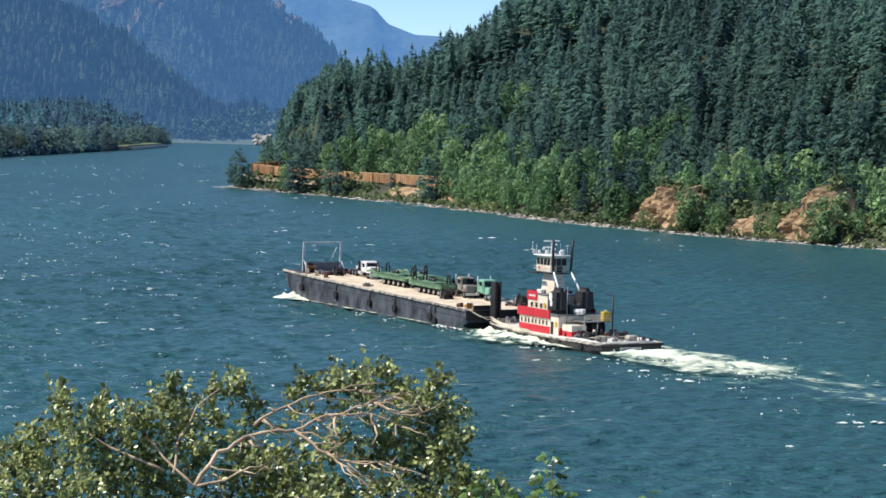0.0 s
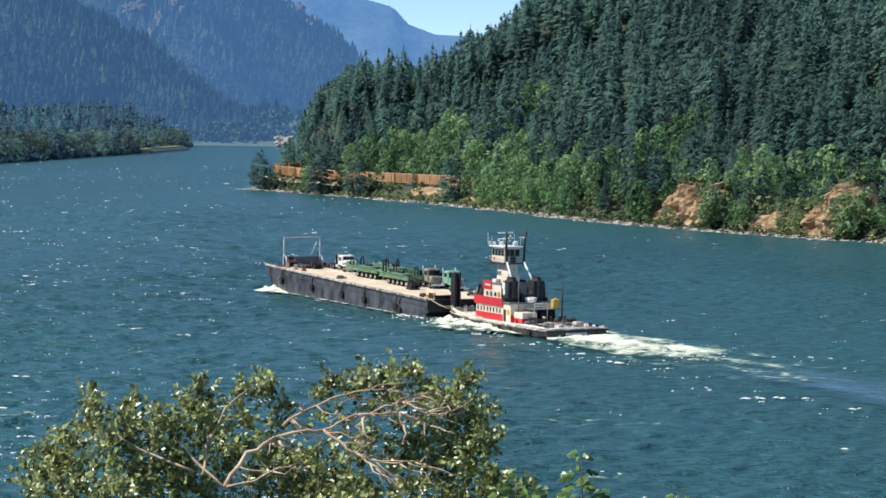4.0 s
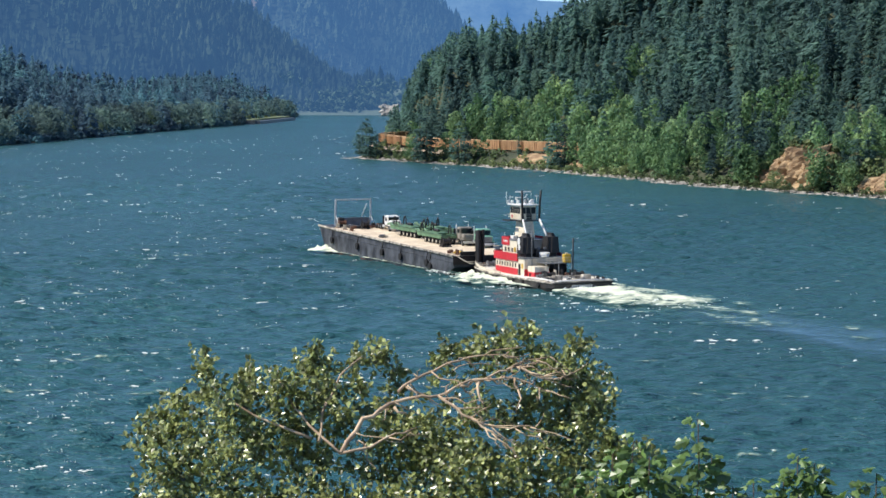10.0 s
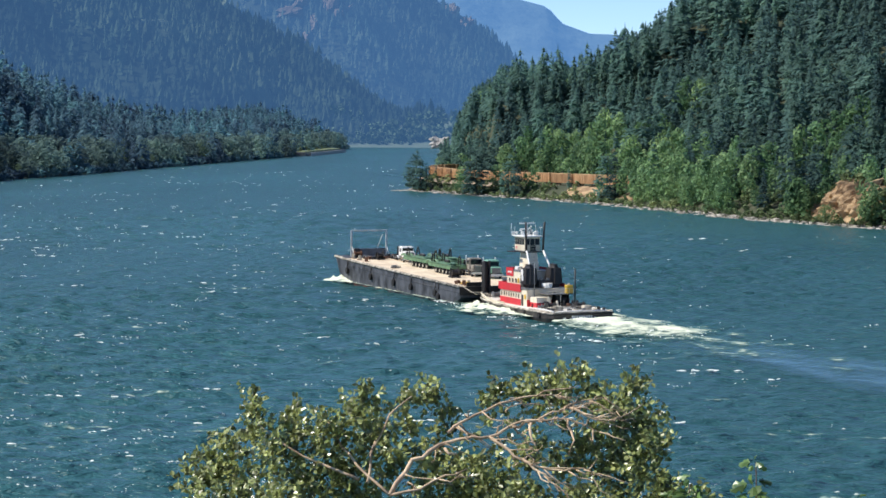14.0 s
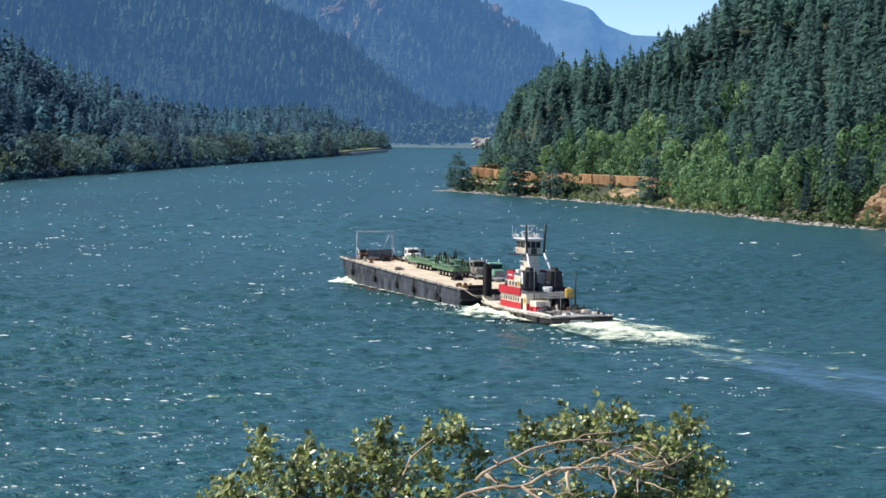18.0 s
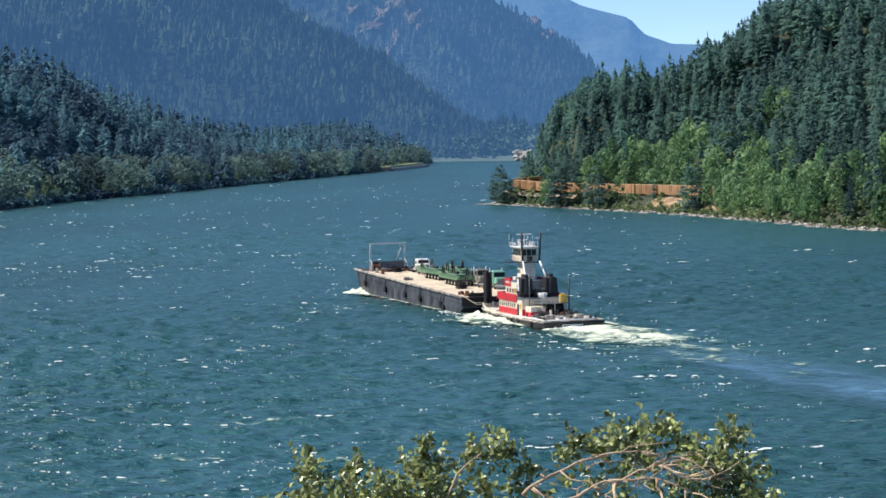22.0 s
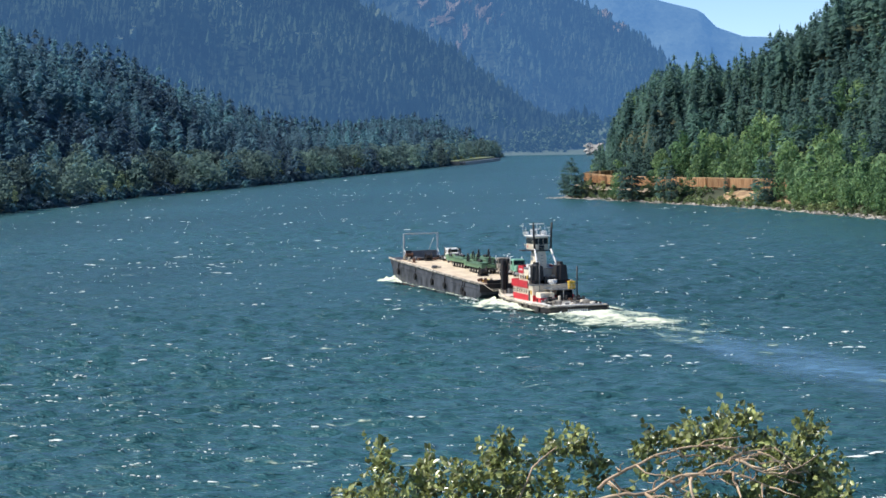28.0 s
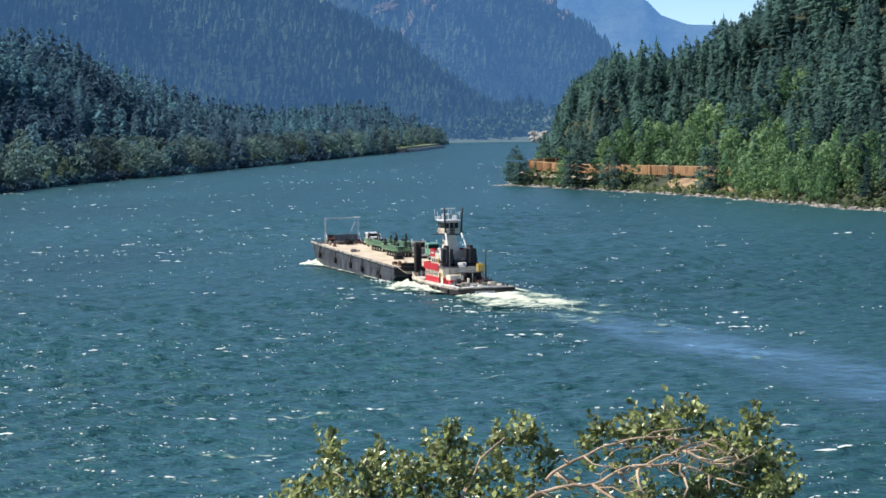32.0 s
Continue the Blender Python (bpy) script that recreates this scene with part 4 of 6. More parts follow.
# working deck aft
for x, y in ((-2.6, -6.6), (2.2, -6.9)):
    w = drum(tug, "deck_winch", (x, y, DK + 0.62), "x", 0.62, 1.5, RUBBER, 14, "dark deck winch", lip=0.12)
    bx(w, "winch_frame", x - 0.95, x + 0.95, y - 0.5, y + 0.5, DK, DK + 0.35, GREY, 0.04)
    tube(w, "hoop", [(x - 0.9, y + 0.7, DK), (x - 0.85, y + 0.7, DK + 0.8), (x - 0.4, y + 0.7, DK + 1.0), (x + 0.4, y + 0.7, DK + 1.0), (x + 0.85, y + 0.7, DK + 0.8), (x + 0.9, y + 0.7, DK)], 0.05, GREY, 6)
tow = drum(tug, "tow_winch", (1.5, -0.9, 2.6), "x", 1.1, 2.2, BLACK, 16, "black towing winch", lip=0.08)
bx(tow, "winch_frame", 0.1, 2.9, -1.9, 0.3, DK, DK + 0.5, BLACK, 0.05)
for x in (-0.3, 0.9, 2.4, 3.2):
    drum(tug, "vent", (x, -3.9, DK + 0.6), "z", 0.22, 1.2, BLACK if x > 0 else CREAM, 8)
for s in (-1, 1):
    for y in (-11, -9.2):
        for d in (-0.22, 0.22):
            drum(tug, "bollard", (s * 4.3, y + d, DK + 0.3), "z", 0.14, 0.6, BLACK, 8)
    bx(tug, "capstan_base", s * 1.2 - 0.3, s * 1.2 + 0.3, -10.6, -10.0, DK, DK + 0.5, GREY, 0.05)
tube(tug, "tow_bow", [(-4.4, -8.2, DK), (-4.2, -8.2, DK + 0.5), (0, -8.3, DK + 0.65), (4.2, -8.2, DK + 0.5), (4.4, -8.2, DK)], 0.10, WORN, 6, "worn towing bow across the stern deck")
bx(tug, "deck_hatch", -1.0, 1.0, -6.0, -4.6, DK, DK + 0.35, WHITE, 0.04)
for x, y, a in ((-3.6, -9.9, 0.0), (0.6, -8.9, 0.7), (3.3, -10.2, 0.3)):
    pts = [(x + 0.5 * math.cos(k * 0.6) * (1 - 0.006 * k), y + 0.5 * math.sin(k * 0.6) * (1 - 0.006 * k), DK + 0.08 + 0.006 * k) for k in range(32)]
    tube(tug, "rope_coil", pts, 0.05, ROPE, 5)
for px, py in ((-2.5, -8.9), (2.3, -9.1)):
    bx(tug, "stores_box", px - 0.7, px + 0.7, py - 0.55, py + 0.55, DK + 0.05, DK + 0.85, WORN, 0.12, "worn tan stores box")
for s in (-1, 1):
    tube(tug, "hose", [(s * 4.5, -11.6, DK + 0.22), (s * 4.6, -8.5, DK + 0.26), (s * 4.55, -4.8, DK + 0.22)], 0.13, WHITE, 6, "white hose along the bulwark")
tube(tug, "hose", [(-4.0, -11.9, DK + 0.2), (0, -11.6, DK + 0.24), (4.0, -11.9, DK + 0.2)], 0.13, WHITE, 6)
rr = random.Random(9)
for k in range(16):                                        # dark machinery and stores under and abaft the boat deck
    px, py, sz = rr.uniform(-3.2, 3.4), rr.uniform(-4.3, 0.6), rr.uniform(0.3, 0.7)
    if k % 2:
        bx(tug, "machinery_box", px - sz * 0.6, px + sz * 0.6, py - sz * 0.5, py + sz * 0.5, DK, DK + sz * rr.uniform(0.8, 1.8), rr.choice((BLACK, GREY, BLACK, RUST)), 0.05)
    else:
        drum(tug, "machinery_drum", (px, py, DK + sz * 0.6), rr.choice("xy"), sz * 0.55, sz * 1.3, rr.choice((BLACK, RUBBER, GREY)), 10, lip=0.1)
for z0 in (10.15, 10.55):
    tube(wheelhouse, "walkway_rail", [(-2.05, 13.3, z0), (-2.05, 7.75, z0), (2.05, 7.75, z0), (2.05, 13.3, z0)], 0.03, CREAM, 5)
for px, py, h in ((-0.7, 9.4, 13.2), (0.4, 9.9, 13.7), (-1.1, 11.2, 13.0), (1.0, 11.6, 13.3), (1.7, 12.2, 12.9), (-0.3, 12.6, 12.9)):
    tube(tug, "aerial", [(px, py, 12.2), (px, py, h)], 0.045, rr.choice((WHITE, BLACK, GREY)), 5)
    bx(tug, "aerial_head", px - 0.16, px + 0.16, py - 0.1, py + 0.1, h - 0.12, h + 0.1, WHITE, 0.03)
# foredeck: push knees, windlass, bitts
for s, h in ((-1, 7.4), (1, 3.6)):
    kn = bx(tug, "push_knee", s * 2.5 - 0.5, s * 2.5 + 0.5, 23.6, 24.5, 0.2, h, BLACK, 0.08, "tall black push knee")
    for d in (-0.42, 0.42):
        bx(kn, "knee_post", s * 2.5 + d - 0.14, s * 2.5 + d + 0.14, 23.2, 23.6, DK, h + 0.15, BLACK, 0.04)
    for k in range(5):
        bx(kn, "rubber_pad", s * 2.5 - 0.48, s * 2.5 + 0.48, 24.5, 24.68, 0.6 + k * h / 6, 0.6 + k * h / 6 + h / 8, RUBBER, 0.03)
drum(tug, "bow_winch", (-2.6, 19.6, DK + 0.95), "x", 0.5, 1.3, GREY, 12, "", lip=0.12)
drum(tug, "bow_winch", (1.9, 19.6, DK + 0.95), "x", 0.5, 1.3, GREY, 12, "", lip=0.12)
for x in (-3.6, -1.2, 1.2, 3.6):
    drum(tug, "bitt", (x, 21.4, DK + 0.75), "z", 0.16, 0.8, BLACK, 8)
for s in (-1, 1):
    for k in range(6):
        tube(tug, "rail_post", [(s * 4.9, 16.5 - 0.0 * k + k * 0.55, DK + 0.4), (s * 4.9, 16.5 + k * 0.55, DK + 1.25)], 0.03, CREAM, 5)

TOWER_GEAR = ("tower", "wheelhouse", "radar_mast", "radar_scanner", "antenna_dome", "whip_aerial", "searchlight", "light_bar", "aerial", "aerial_head", "exhaust_pipe", "exhaust_lagging")
LENGTHS = ([-12.6, -3.3, 1.0, 16.0, 24.0], [-8.8, 0.6, 3.9, 14.6, 23.2])      # the deckhouse is short: drawn length to true length
for ob in tug.children:
    if ob.name.split(".")[0] in TOWER_GEAR:
        slim = 0.8 if ob.name == "wheelhouse" else 0.9
        ob.location, ob.scale = (0.0, 2.5 + 10.55 * (0.9 - slim), 0.0), (slim, slim, 1.0)
        continue
    for o in (ob, *ob.children_recursive):
        for v in o.data.vertices:
            at = o.matrix_local @ v.co if o is ob else v.co
            at.y = float(np.interp(at.y, *LENGTHS)) + min(0.0, at.y + 12.6) + max(0.0, at.y - 24.0)
            v.co = at
    ob.matrix_basis = Matrix()

# ---- barge ----
BW = 7.4
barge = aboard("barge", "long black deck barge with a sandy deck, pushed by the tug", "barge")
bh = loft(barge, "hull", [(B0, BW, BW * 0.96, FB, 1.3), (B0 + 5.5, BW, BW, FB, -1.0), (B1 - 10, BW, BW, FB, -3.4), (B1 - 5.5, BW, BW * 0.98, FB + 0.1, -2.2), (B1 - 2.0, BW * 0.99, BW * 0.95, FB + 0.2, 0.2), (B1, BW * 0.96, BW * 0.92, FB + 0.25, 1.9)], HULL, "weathered dark steel hull with rust at the waterline")
outline_plate(barge, "deck", [(B0 + 0.1, BW), (B1 - 10, BW), (B1 - 0.2, BW * 0.97)], FB + 0.06, FB + 0.10, DECK, 0.25, "sand-strewn tan deck")
for s in (-1, 1):
    tube(barge, "gunwale", [(s * BW, B0, FB + 0.02), (s * BW, B1 - 10, FB + 0.02), (s * BW * 0.98, B1, FB + 0.15)], 0.24, WORN, 6, "pale scraped gunwale")
    bx(bh, "boot_stripe", s * (BW + 0.01) - 0.02, s * (BW + 0.01) + 0.02, B0 + 8, B1 - 11, -2.4, -0.9, BOOT, 0, "rusty red boot stripe")
    tube(bh, "knuckle", [(s * (BW + 0.01), B0 + 0.5, FB - 1.0), (s * (BW + 0.01), B1 - 5, FB - 1.0)], 0.06, HULL, 5)
    for y in (B0 + 8.9, B0 + 10.3, B0 + 21.6, B0 + 30, B0 + 41.8, B0 + 54.5):
        f = drum(barge, "fender_tyre", (s * (BW + 0.24), y, 1.1 if y > B0 + 9.5 else 0.6), "x", 0.62, 0.40, RUBBER, 14, "black tyre fender hung on chains")
        tube(f, "chain", [(s * (BW + 0.24), y, 1.6), (s * (BW + 0.05), y, FB)], 0.08, BLACK, 5)
for s in (-1, 1):
    bx(bh, "stern_coaming", s * 4.6 - 1.4, s * 4.6 + 1.4, B0 + 0.1, B0 + 0.35, FB + 0.1, FB + 0.75, BLACK, 0.04, "low black coaming at the stern")
bx(bh, "stern_log", -BW, BW, B0 - 0.15, B0 + 0.02, 1.7, FB + 0.05, BLACK, 0.04)
# upright frame at the bow
gate = aboard("steel_gantry", "tall grey steel goalpost gantry at the barge bow", "gantry", 0, 0, 0)
GY = B1 - 2.6
for x in (-4.9, 2.2):
    bx(gate, "post", x - 0.15, x + 0.15, GY - 0.13, GY + 0.13, FB + 0.15, FB + 4.95, GALV, 0.03)
bx(gate, "crossbar", -5.03, 2.33, GY - 0.13, GY + 0.13, FB + 4.95, FB + 5.22, GALV, 0.03)
bx(gate, "plate", -4.7, 2.0, GY - 0.06, GY + 0.06, FB + 0.15, FB + 1.7, GREY, 0.02, "grey low bulwark plate")
tube(gate, "brace", [(0.4, GY + 0.2, FB + 1.7), (1.5, GY + 0.2, FB + 4.3)], 0.09, GALV, 6)
tube(gate, "foot_brace", [(-4.9, GY - 2.2, FB + 0.15), (-4.9, GY, FB + 2.2)], 0.09, GALV, 6)
tube(gate, "foot_brace", [(2.2, GY - 2.2, FB + 0.15), (2.2, GY, FB + 2.2)], 0.09, GALV, 6)


windlass = aboard("bow_windlass", "black windlass against the bow plate", "winch", -4.3, GY - 1.2, FB + 0.15)
bx(windlass, "housing", -0.7, 0.7, -0.5, 0.6, 0.0, 1.7, BLACK, 0.12, taper=0.1)
drum(windlass, "gypsy", (0, -0.7, 0.8), "x", 0.45, 1.5, RUST, 12, lip=0.15)
tube(windlass, "handle", [(-0.9, -0.6, 0.0), (-0.6, 0.2, 1.6)], 0.09, GALV, 6)


def scrap(name, label, x, y, seed, n, spread, mats):
    """A heap of chains, plates and fittings on the deck."""
    r = random.Random(seed)
    t = aboard(name, label, "deck gear", x, y, FB + 0.1)
    for i in range(n):
        a, d = r.uniform(0, 6.28), spread * r.random() ** 0.5
        px, py, s = math.cos(a) * d, math.sin(a) * d, r.uniform(0.25, 0.7)
        if i % 3 == 0:
            drum(t, "roller", (px, py, s * 0.5), r.choice("xy"), s * 0.5, s * 1.6, r.choice(mats), 10)
        elif i % 3 == 1:
            bx(t, "block", px - s * 0.6, px + s * 0.6, py - s * 0.5, py + s * 0.5, 0, s * r.uniform(0.6, 1.4), r.choice(mats), 0.05, taper=0.06)
        else:
            tube(t, "cable_loop", [(px + s * math.cos(k * 0.7), py + s * math.sin(k * 0.7), 0.06 + 0.02 * k) for k in range(10)], 0.06, r.choice(mats), 5)
    return t


scrap("anchor_gear", "rusty anchor chain and gear heaped at the barge bow", -2.6, B1 - 7.5, 3, 16, 1.7, (RUST, BLACK, GREY))
scrap("anchor_gear", "rusty rollers and fittings behind the bow plate", 1.0, B1 - 7.8, 4, 16, 1.7, (RUST, RUST, BLACK))
scrap("hose_heap", "loose hoses and timber at the barge edge", -5.0, B1 - 27, 5, 10, 1.2, (ROPE, GREY, BLACK))
scrap("hose_heap", "yellow hoses and rope near the barge stern", -4.9, B0 + 4.5, 6, 12, 1.3, (YELLOW, ROPE, RUST))
scrap("chain_heap", "dark chains and shackles on the barge deck", 3.5, B0 + 5.0, 7, 12, 1.5, (BLACK, RUST, GREY))


def deck_winch(x, y, s, label):
    t = aboard("deck_winch", label, "winch", x, y, FB + 0.1)
    drum(t, "cable_drum", (0, 0, 0.95 * s), "x", 0.8 * s, 1.4 * s, BLACK, 14, lip=0.1)
    bx(t, "base", -0.95 * s, 0.95 * s, -0.9 * s, 0.9 * s, 0, 0.3 * s, BLACK, 0.04)
    bx(t, "motor", -0.5 * s, 0.5 * s, 0.8 * s, 1.6 * s, 0.2 * s, 1.2 * s, GREY, 0.06)
    for k in (-1, 1):
        tube(t, "frame_leg", [(k * 0.8 * s, -0.7 * s, 0.2), (k * 0.8 * s, 0, 1.9 * s), (k * 0.8 * s, 0.7 * s, 0.2)], 0.09 * s, BLACK, 6)
    return t


deck_winch(-1.7, B1 - 9.6, 0.85, "black deck winch at the barge edge")
deck_winch(-2.0, B0 + 15.2, 0.9, "black deck winch with a tall frame")
deck_winch(4.5, B0 + 3.2, 1.1, "black deck winch beside the stern")
for y in (B1 - 6.0, B1 - 9.5, B1 - 13, B0 + 2):
    for s in (-1, 1):
        b = aboard("mooring_bitt", "pair of rusty mooring bitts on the barge deck", "bollard", s * 5.7, y, FB + 0.1, group="bitts along the barge")
        for d in (-0.35, 0.35):
            drum(b, "post", (0, d, 0.42), "z", 0.2, 0.84, ROPE if y > B1 - 10 else RUST, 10)
        bx(b, "base", -0.35, 0.35, -0.75, 0.75, 0, 0.08, RUST, 0.02)


def truck(x, y, turn, paint, label, top=3.1):
    """A heavy tractor unit: bonnet or flat cab, frame, tandem rear axles."""
    t = aboard("tractor_unit", label, "truck", x, y, FB + 0.1, turn)
    cab = bx(t, "cab", -1.2, 1.2, 1.2, 3.2, 1.0, top, paint, 0.14, taper=0.08)
    bx(t, "bonnet", -1.0, 1.0, 3.2, 4.7, 0.95, 2.0, paint, 0.12)
    bx(cab, "windscreen", -1.0, 1.0, 3.06, 3.18, top - 1.0, top - 0.25, GLASS, 0.01)
    bx(cab, "rear_window", -0.7, 0.7, 1.16, 1.26, top - 0.9, top - 0.3, GLASS, 0.01)
    for s in (-1, 1):
        d = bx(cab, "door", s * 1.19 - 0.03, s * 1.19 + 0.03, 1.7, 2.9, 1.1, top - 0.2, paint, 0.01)
        bx(d, "side_window", s * 1.2 - 0.03, s * 1.2 + 0.03, 1.8, 2.75, top - 1.0, top - 0.35, GLASS, 0.01)
        tube(t, "stack", [(s * 1.1, 1.0, 1.0), (s * 1.1, 1.0, top + (0.4 if top > 3 else 0.05))], 0.09, GALV, 6)
        bx(t, "mudguard", s * 1.0 - 0.25, s * 1.0 + 0.25, 3.3, 4.7, 1.0, 1.15, paint, 0.04)
        wheel(t, s * 1.0, 4.0, 0.52, 0.52, 0.34)
        for yy in (-2.6, -1.25):
            wheel(t, s * 0.92, yy, 0.52, 0.52, 0.6)
        bx(t, "fuel_tank", s * 0.95 - 0.28, s * 0.95 + 0.28, -0.2, 1.1, 0.5, 1.0, GALV, 0.1)
        bx(t, "frame_rail", s * 0.42 - 0.1, s * 0.42 + 0.1, -3.4, 4.6, 0.72, 1.0, BLACK, 0.01)
    bx(t, "fifth_wheel", -0.5, 0.5, -2.4, -1.4, 1.0, 1.15, BLACK, 0.05)
    bx(t, "headache_rack", -1.1, 1.1, -0.45, -0.35, 1.0, 2.6, BLACK, 0.02)
    bx(t, "bumper", -1.2, 1.2, 4.7, 4.9, 0.45, 0.85, GALV, 0.04)
    bx(t, "radiator", -0.75, 0.75, 4.68, 4.74, 0.95, 1.9, GREY, 0.02)
    return t


def trailer(x, y, turn, axles, length, label):
    """A heavy-haul trailer: twin green beams over rows of wheels, with upright yokes."""
    t = aboard("heavy_haul_trailer", label, "trailer", x, y, FB + 0.1, turn, group="green trailers on the barge")
    for s in (-1, 1):
        bx(t, "side_beam", s * 1.35 - 0.14, s * 1.35 + 0.14, 0, length, 1.05, 1.75, GREEN, 0.03)
        bx(t, "beam_flange", s * 1.35 - 0.26, s * 1.35 + 0.26, 0, length, 1.75, 1.83, GREEN, 0.01)
    for k in range(int(length / 1.6) + 1):
        yy = 0.15 + k * (length - 0.3) / int(length / 1.6)
        bx(t, "cross_member", -1.25, 1.25, yy - 0.09, yy + 0.09, 1.15, 1.55, GREEN, 0.02)
    for k in range(axles):
        yy = 0.75 + k * 1.42
        for xx in (-1.2, -0.55, 0.55, 1.2):
            wheel(t, xx, yy, 0.48, 0.48, 0.42, ROPE)
        bx(t, "axle", -1.3, 1.3, yy - 0.08, yy + 0.08, 0.42, 0.56, BLACK, 0.02)
    tube(t, "gooseneck", [(-0.6, length, 1.5), (-0.6, length + 1.4, 1.9), (-0.6, length + 2.6, 1.6)], 0.2, GREEN, 6)
    tube(t, "gooseneck", [(0.6, length, 1.5), (0.6, length + 1.4, 1.9), (0.6, length + 2.6, 1.6)], 0.2, GREEN, 6)
    for yy in ((length * 0.9, 1.0) if axles > 4 and length < 12 else (length * 0.6,)):
        for xx in ((-1.0, 1.0) if yy > 2 else (0.6,)):
            pts = [(xx + 0.0, yy - 0.5 + 0.5 * (1 - math.cos(a)), 1.8 + 1.5 * math.sin(a)) for a in np.linspace(0, math.pi, 9)]
            tube(t, "yoke", pts, 0.13, BLACK, 6)
    bx(t, "spare_beam", -0.9, 0.9, length * 0.3, length * 0.75, 1.6, 1.9, GREEN, 0.05)
    drum(t, "hydraulic_pack", (0.2, length * 0.55, 2.1), "y", 0.3, 1.6, BLACK, 10)
    return t


def pickup(x, y, turn, paint, label):
    """A pick-up: bonnet, glazed cab, open bed, four wheels."""
    t = aboard("pickup_truck", label, "truck", x, y, FB + 0.1, turn)
    bx(t, "bonnet", -0.95, 0.95, 1.5, 2.8, 0.55, 1.2, paint, 0.12)
    cab = bx(t, "cab", -0.98, 0.98, -0.5, 1.6, 0.55, 1.95, paint, 0.16, taper=0.16)
    bx(cab, "windscreen", -0.78, 0.78, 1.36, 1.44, 1.3, 1.8, GLASS, 0.01)
    bx(cab, "rear_window", -0.7, 0.7, -0.4, -0.32, 1.35, 1.8, GLASS, 0.01)
    for s in (-1, 1):
        bx(cab, "side_window", s * 0.87 - 0.02, s * 0.87 + 0.02, -0.2, 1.2, 1.3, 1.78, GLASS, 0.01)
        bx(t, "bed_side", s * 0.93 - 0.05, s * 0.93 + 0.05, -2.7, -0.5, 0.6, 1.2, paint, 0.03)
        for yy in (-1.7, 2.0):
            wheel(t, s * 0.85, yy, 0.38, 0.38, 0.28)
    bx(t, "bed_floor", -0.9, 0.9, -2.7, -0.5, 0.6, 0.7, BLACK, 0.01)
    bx(t, "tailgate", -0.93, 0.93, -2.75, -2.67, 0.6, 1.2, paint, 0.02)
    bx(t, "bumper", -0.95, 0.95, 2.8, 2.95, 0.4, 0.65, GALV, 0.04)
    return t


truck(2.0, B1 - 12.2, 174, WHITE, "white tractor unit parked ahead of the green trailers", 2.8)
pickup(4.7, B1 - 7.6, 172, GALV, "pale grey pick-up truck behind the bow gear")
trailer(0.9, B1 - 31.0, 5, 5, 10.0, "green multi-axle heavy-haul trailer with black yokes")
trailer(4.2, B1 - 34.4, -2, 5, 12.5, "green multi-axle heavy-haul trailer, partly dismantled")
trailer(0.1, B1 - 44.0, 3, 5, 9.5, "green multi-axle heavy-haul trailer carrying loose beams")
truck(2.9, B0 + 19.9, 176, DUSTY, "dusty pale tractor unit near the barge stern")
truck(4.3, B0 + 15.6, 176, MINT, "mint green tractor unit near the barge stern")
# lines between tug and barge
for s in (-1, 1):
    ln = aboard("push_line", "taut mooring line from the barge corner to the tug bow", "rope", group="lines between tug and barge", barge=False)
    tube(ln, "line", [(s * 6.0, B0 + 2.0, FB + 0.5), (s * 5.2, 22.8, 2.35), (s * 3.6, 21.4, 2.4)], 0.07, ROPE, 6)
    tube(ln, "line", [(s * 6.2, B0 + 1.0, FB + 0.4), (s * 5.4, 20.5, 2.2), (s * 2.6, 19.6, 2.4)], 0.06, ROPE, 6)



# ---- chop, foam and wake ----
def fleck_arrays(seed):
    """A scrap of foam: a low ragged dome one metre across."""
    r = np.random.default_rng(seed)
    n = 7
    V = [(0, 0, 0.07)]
    for i in range(n):
        a = 2 * math.pi * (i + r.uniform(-0.3, 0.3)) / n
        q = r.uniform(0.3, 0.55)
        V.append((math.cos(a) * q, math.sin(a) * q, r.uniform(-0.05, 0.02)))
    return np.array(V), np.array([(0, 1 + i, 1 + (i + 1) % n) for i in range(n)])


FLECKS = [fleck_arrays(200 + i) for i in range(8)]


def foam_patch(name, spots, mat, label):
    """Foam scraps: x, y, z, length, width, turn."""
    Vs, Fs, base = [], [], 0
    for i, (x, y, z, ln, wd, turn) in enumerate(spots):
        V, F = FLECKS[i % 8]
        c, s = math.cos(turn), math.sin(turn)
        px, py = V[:, 0] * ln, V[:, 1] * wd
        Vs.append(np.stack([x + px * c - py * s, y + px * s + py * c, z + V[:, 2] * min(1.6, 0.8 + wd)], 1))
        Fs.append(F + base)
        base += len(V)
    ob = new(name, mesh_np(name, np.concatenate(Vs), np.concatenate(Fs), mat, True))
    return tagged(ob, label, "foam", kind="stuff")


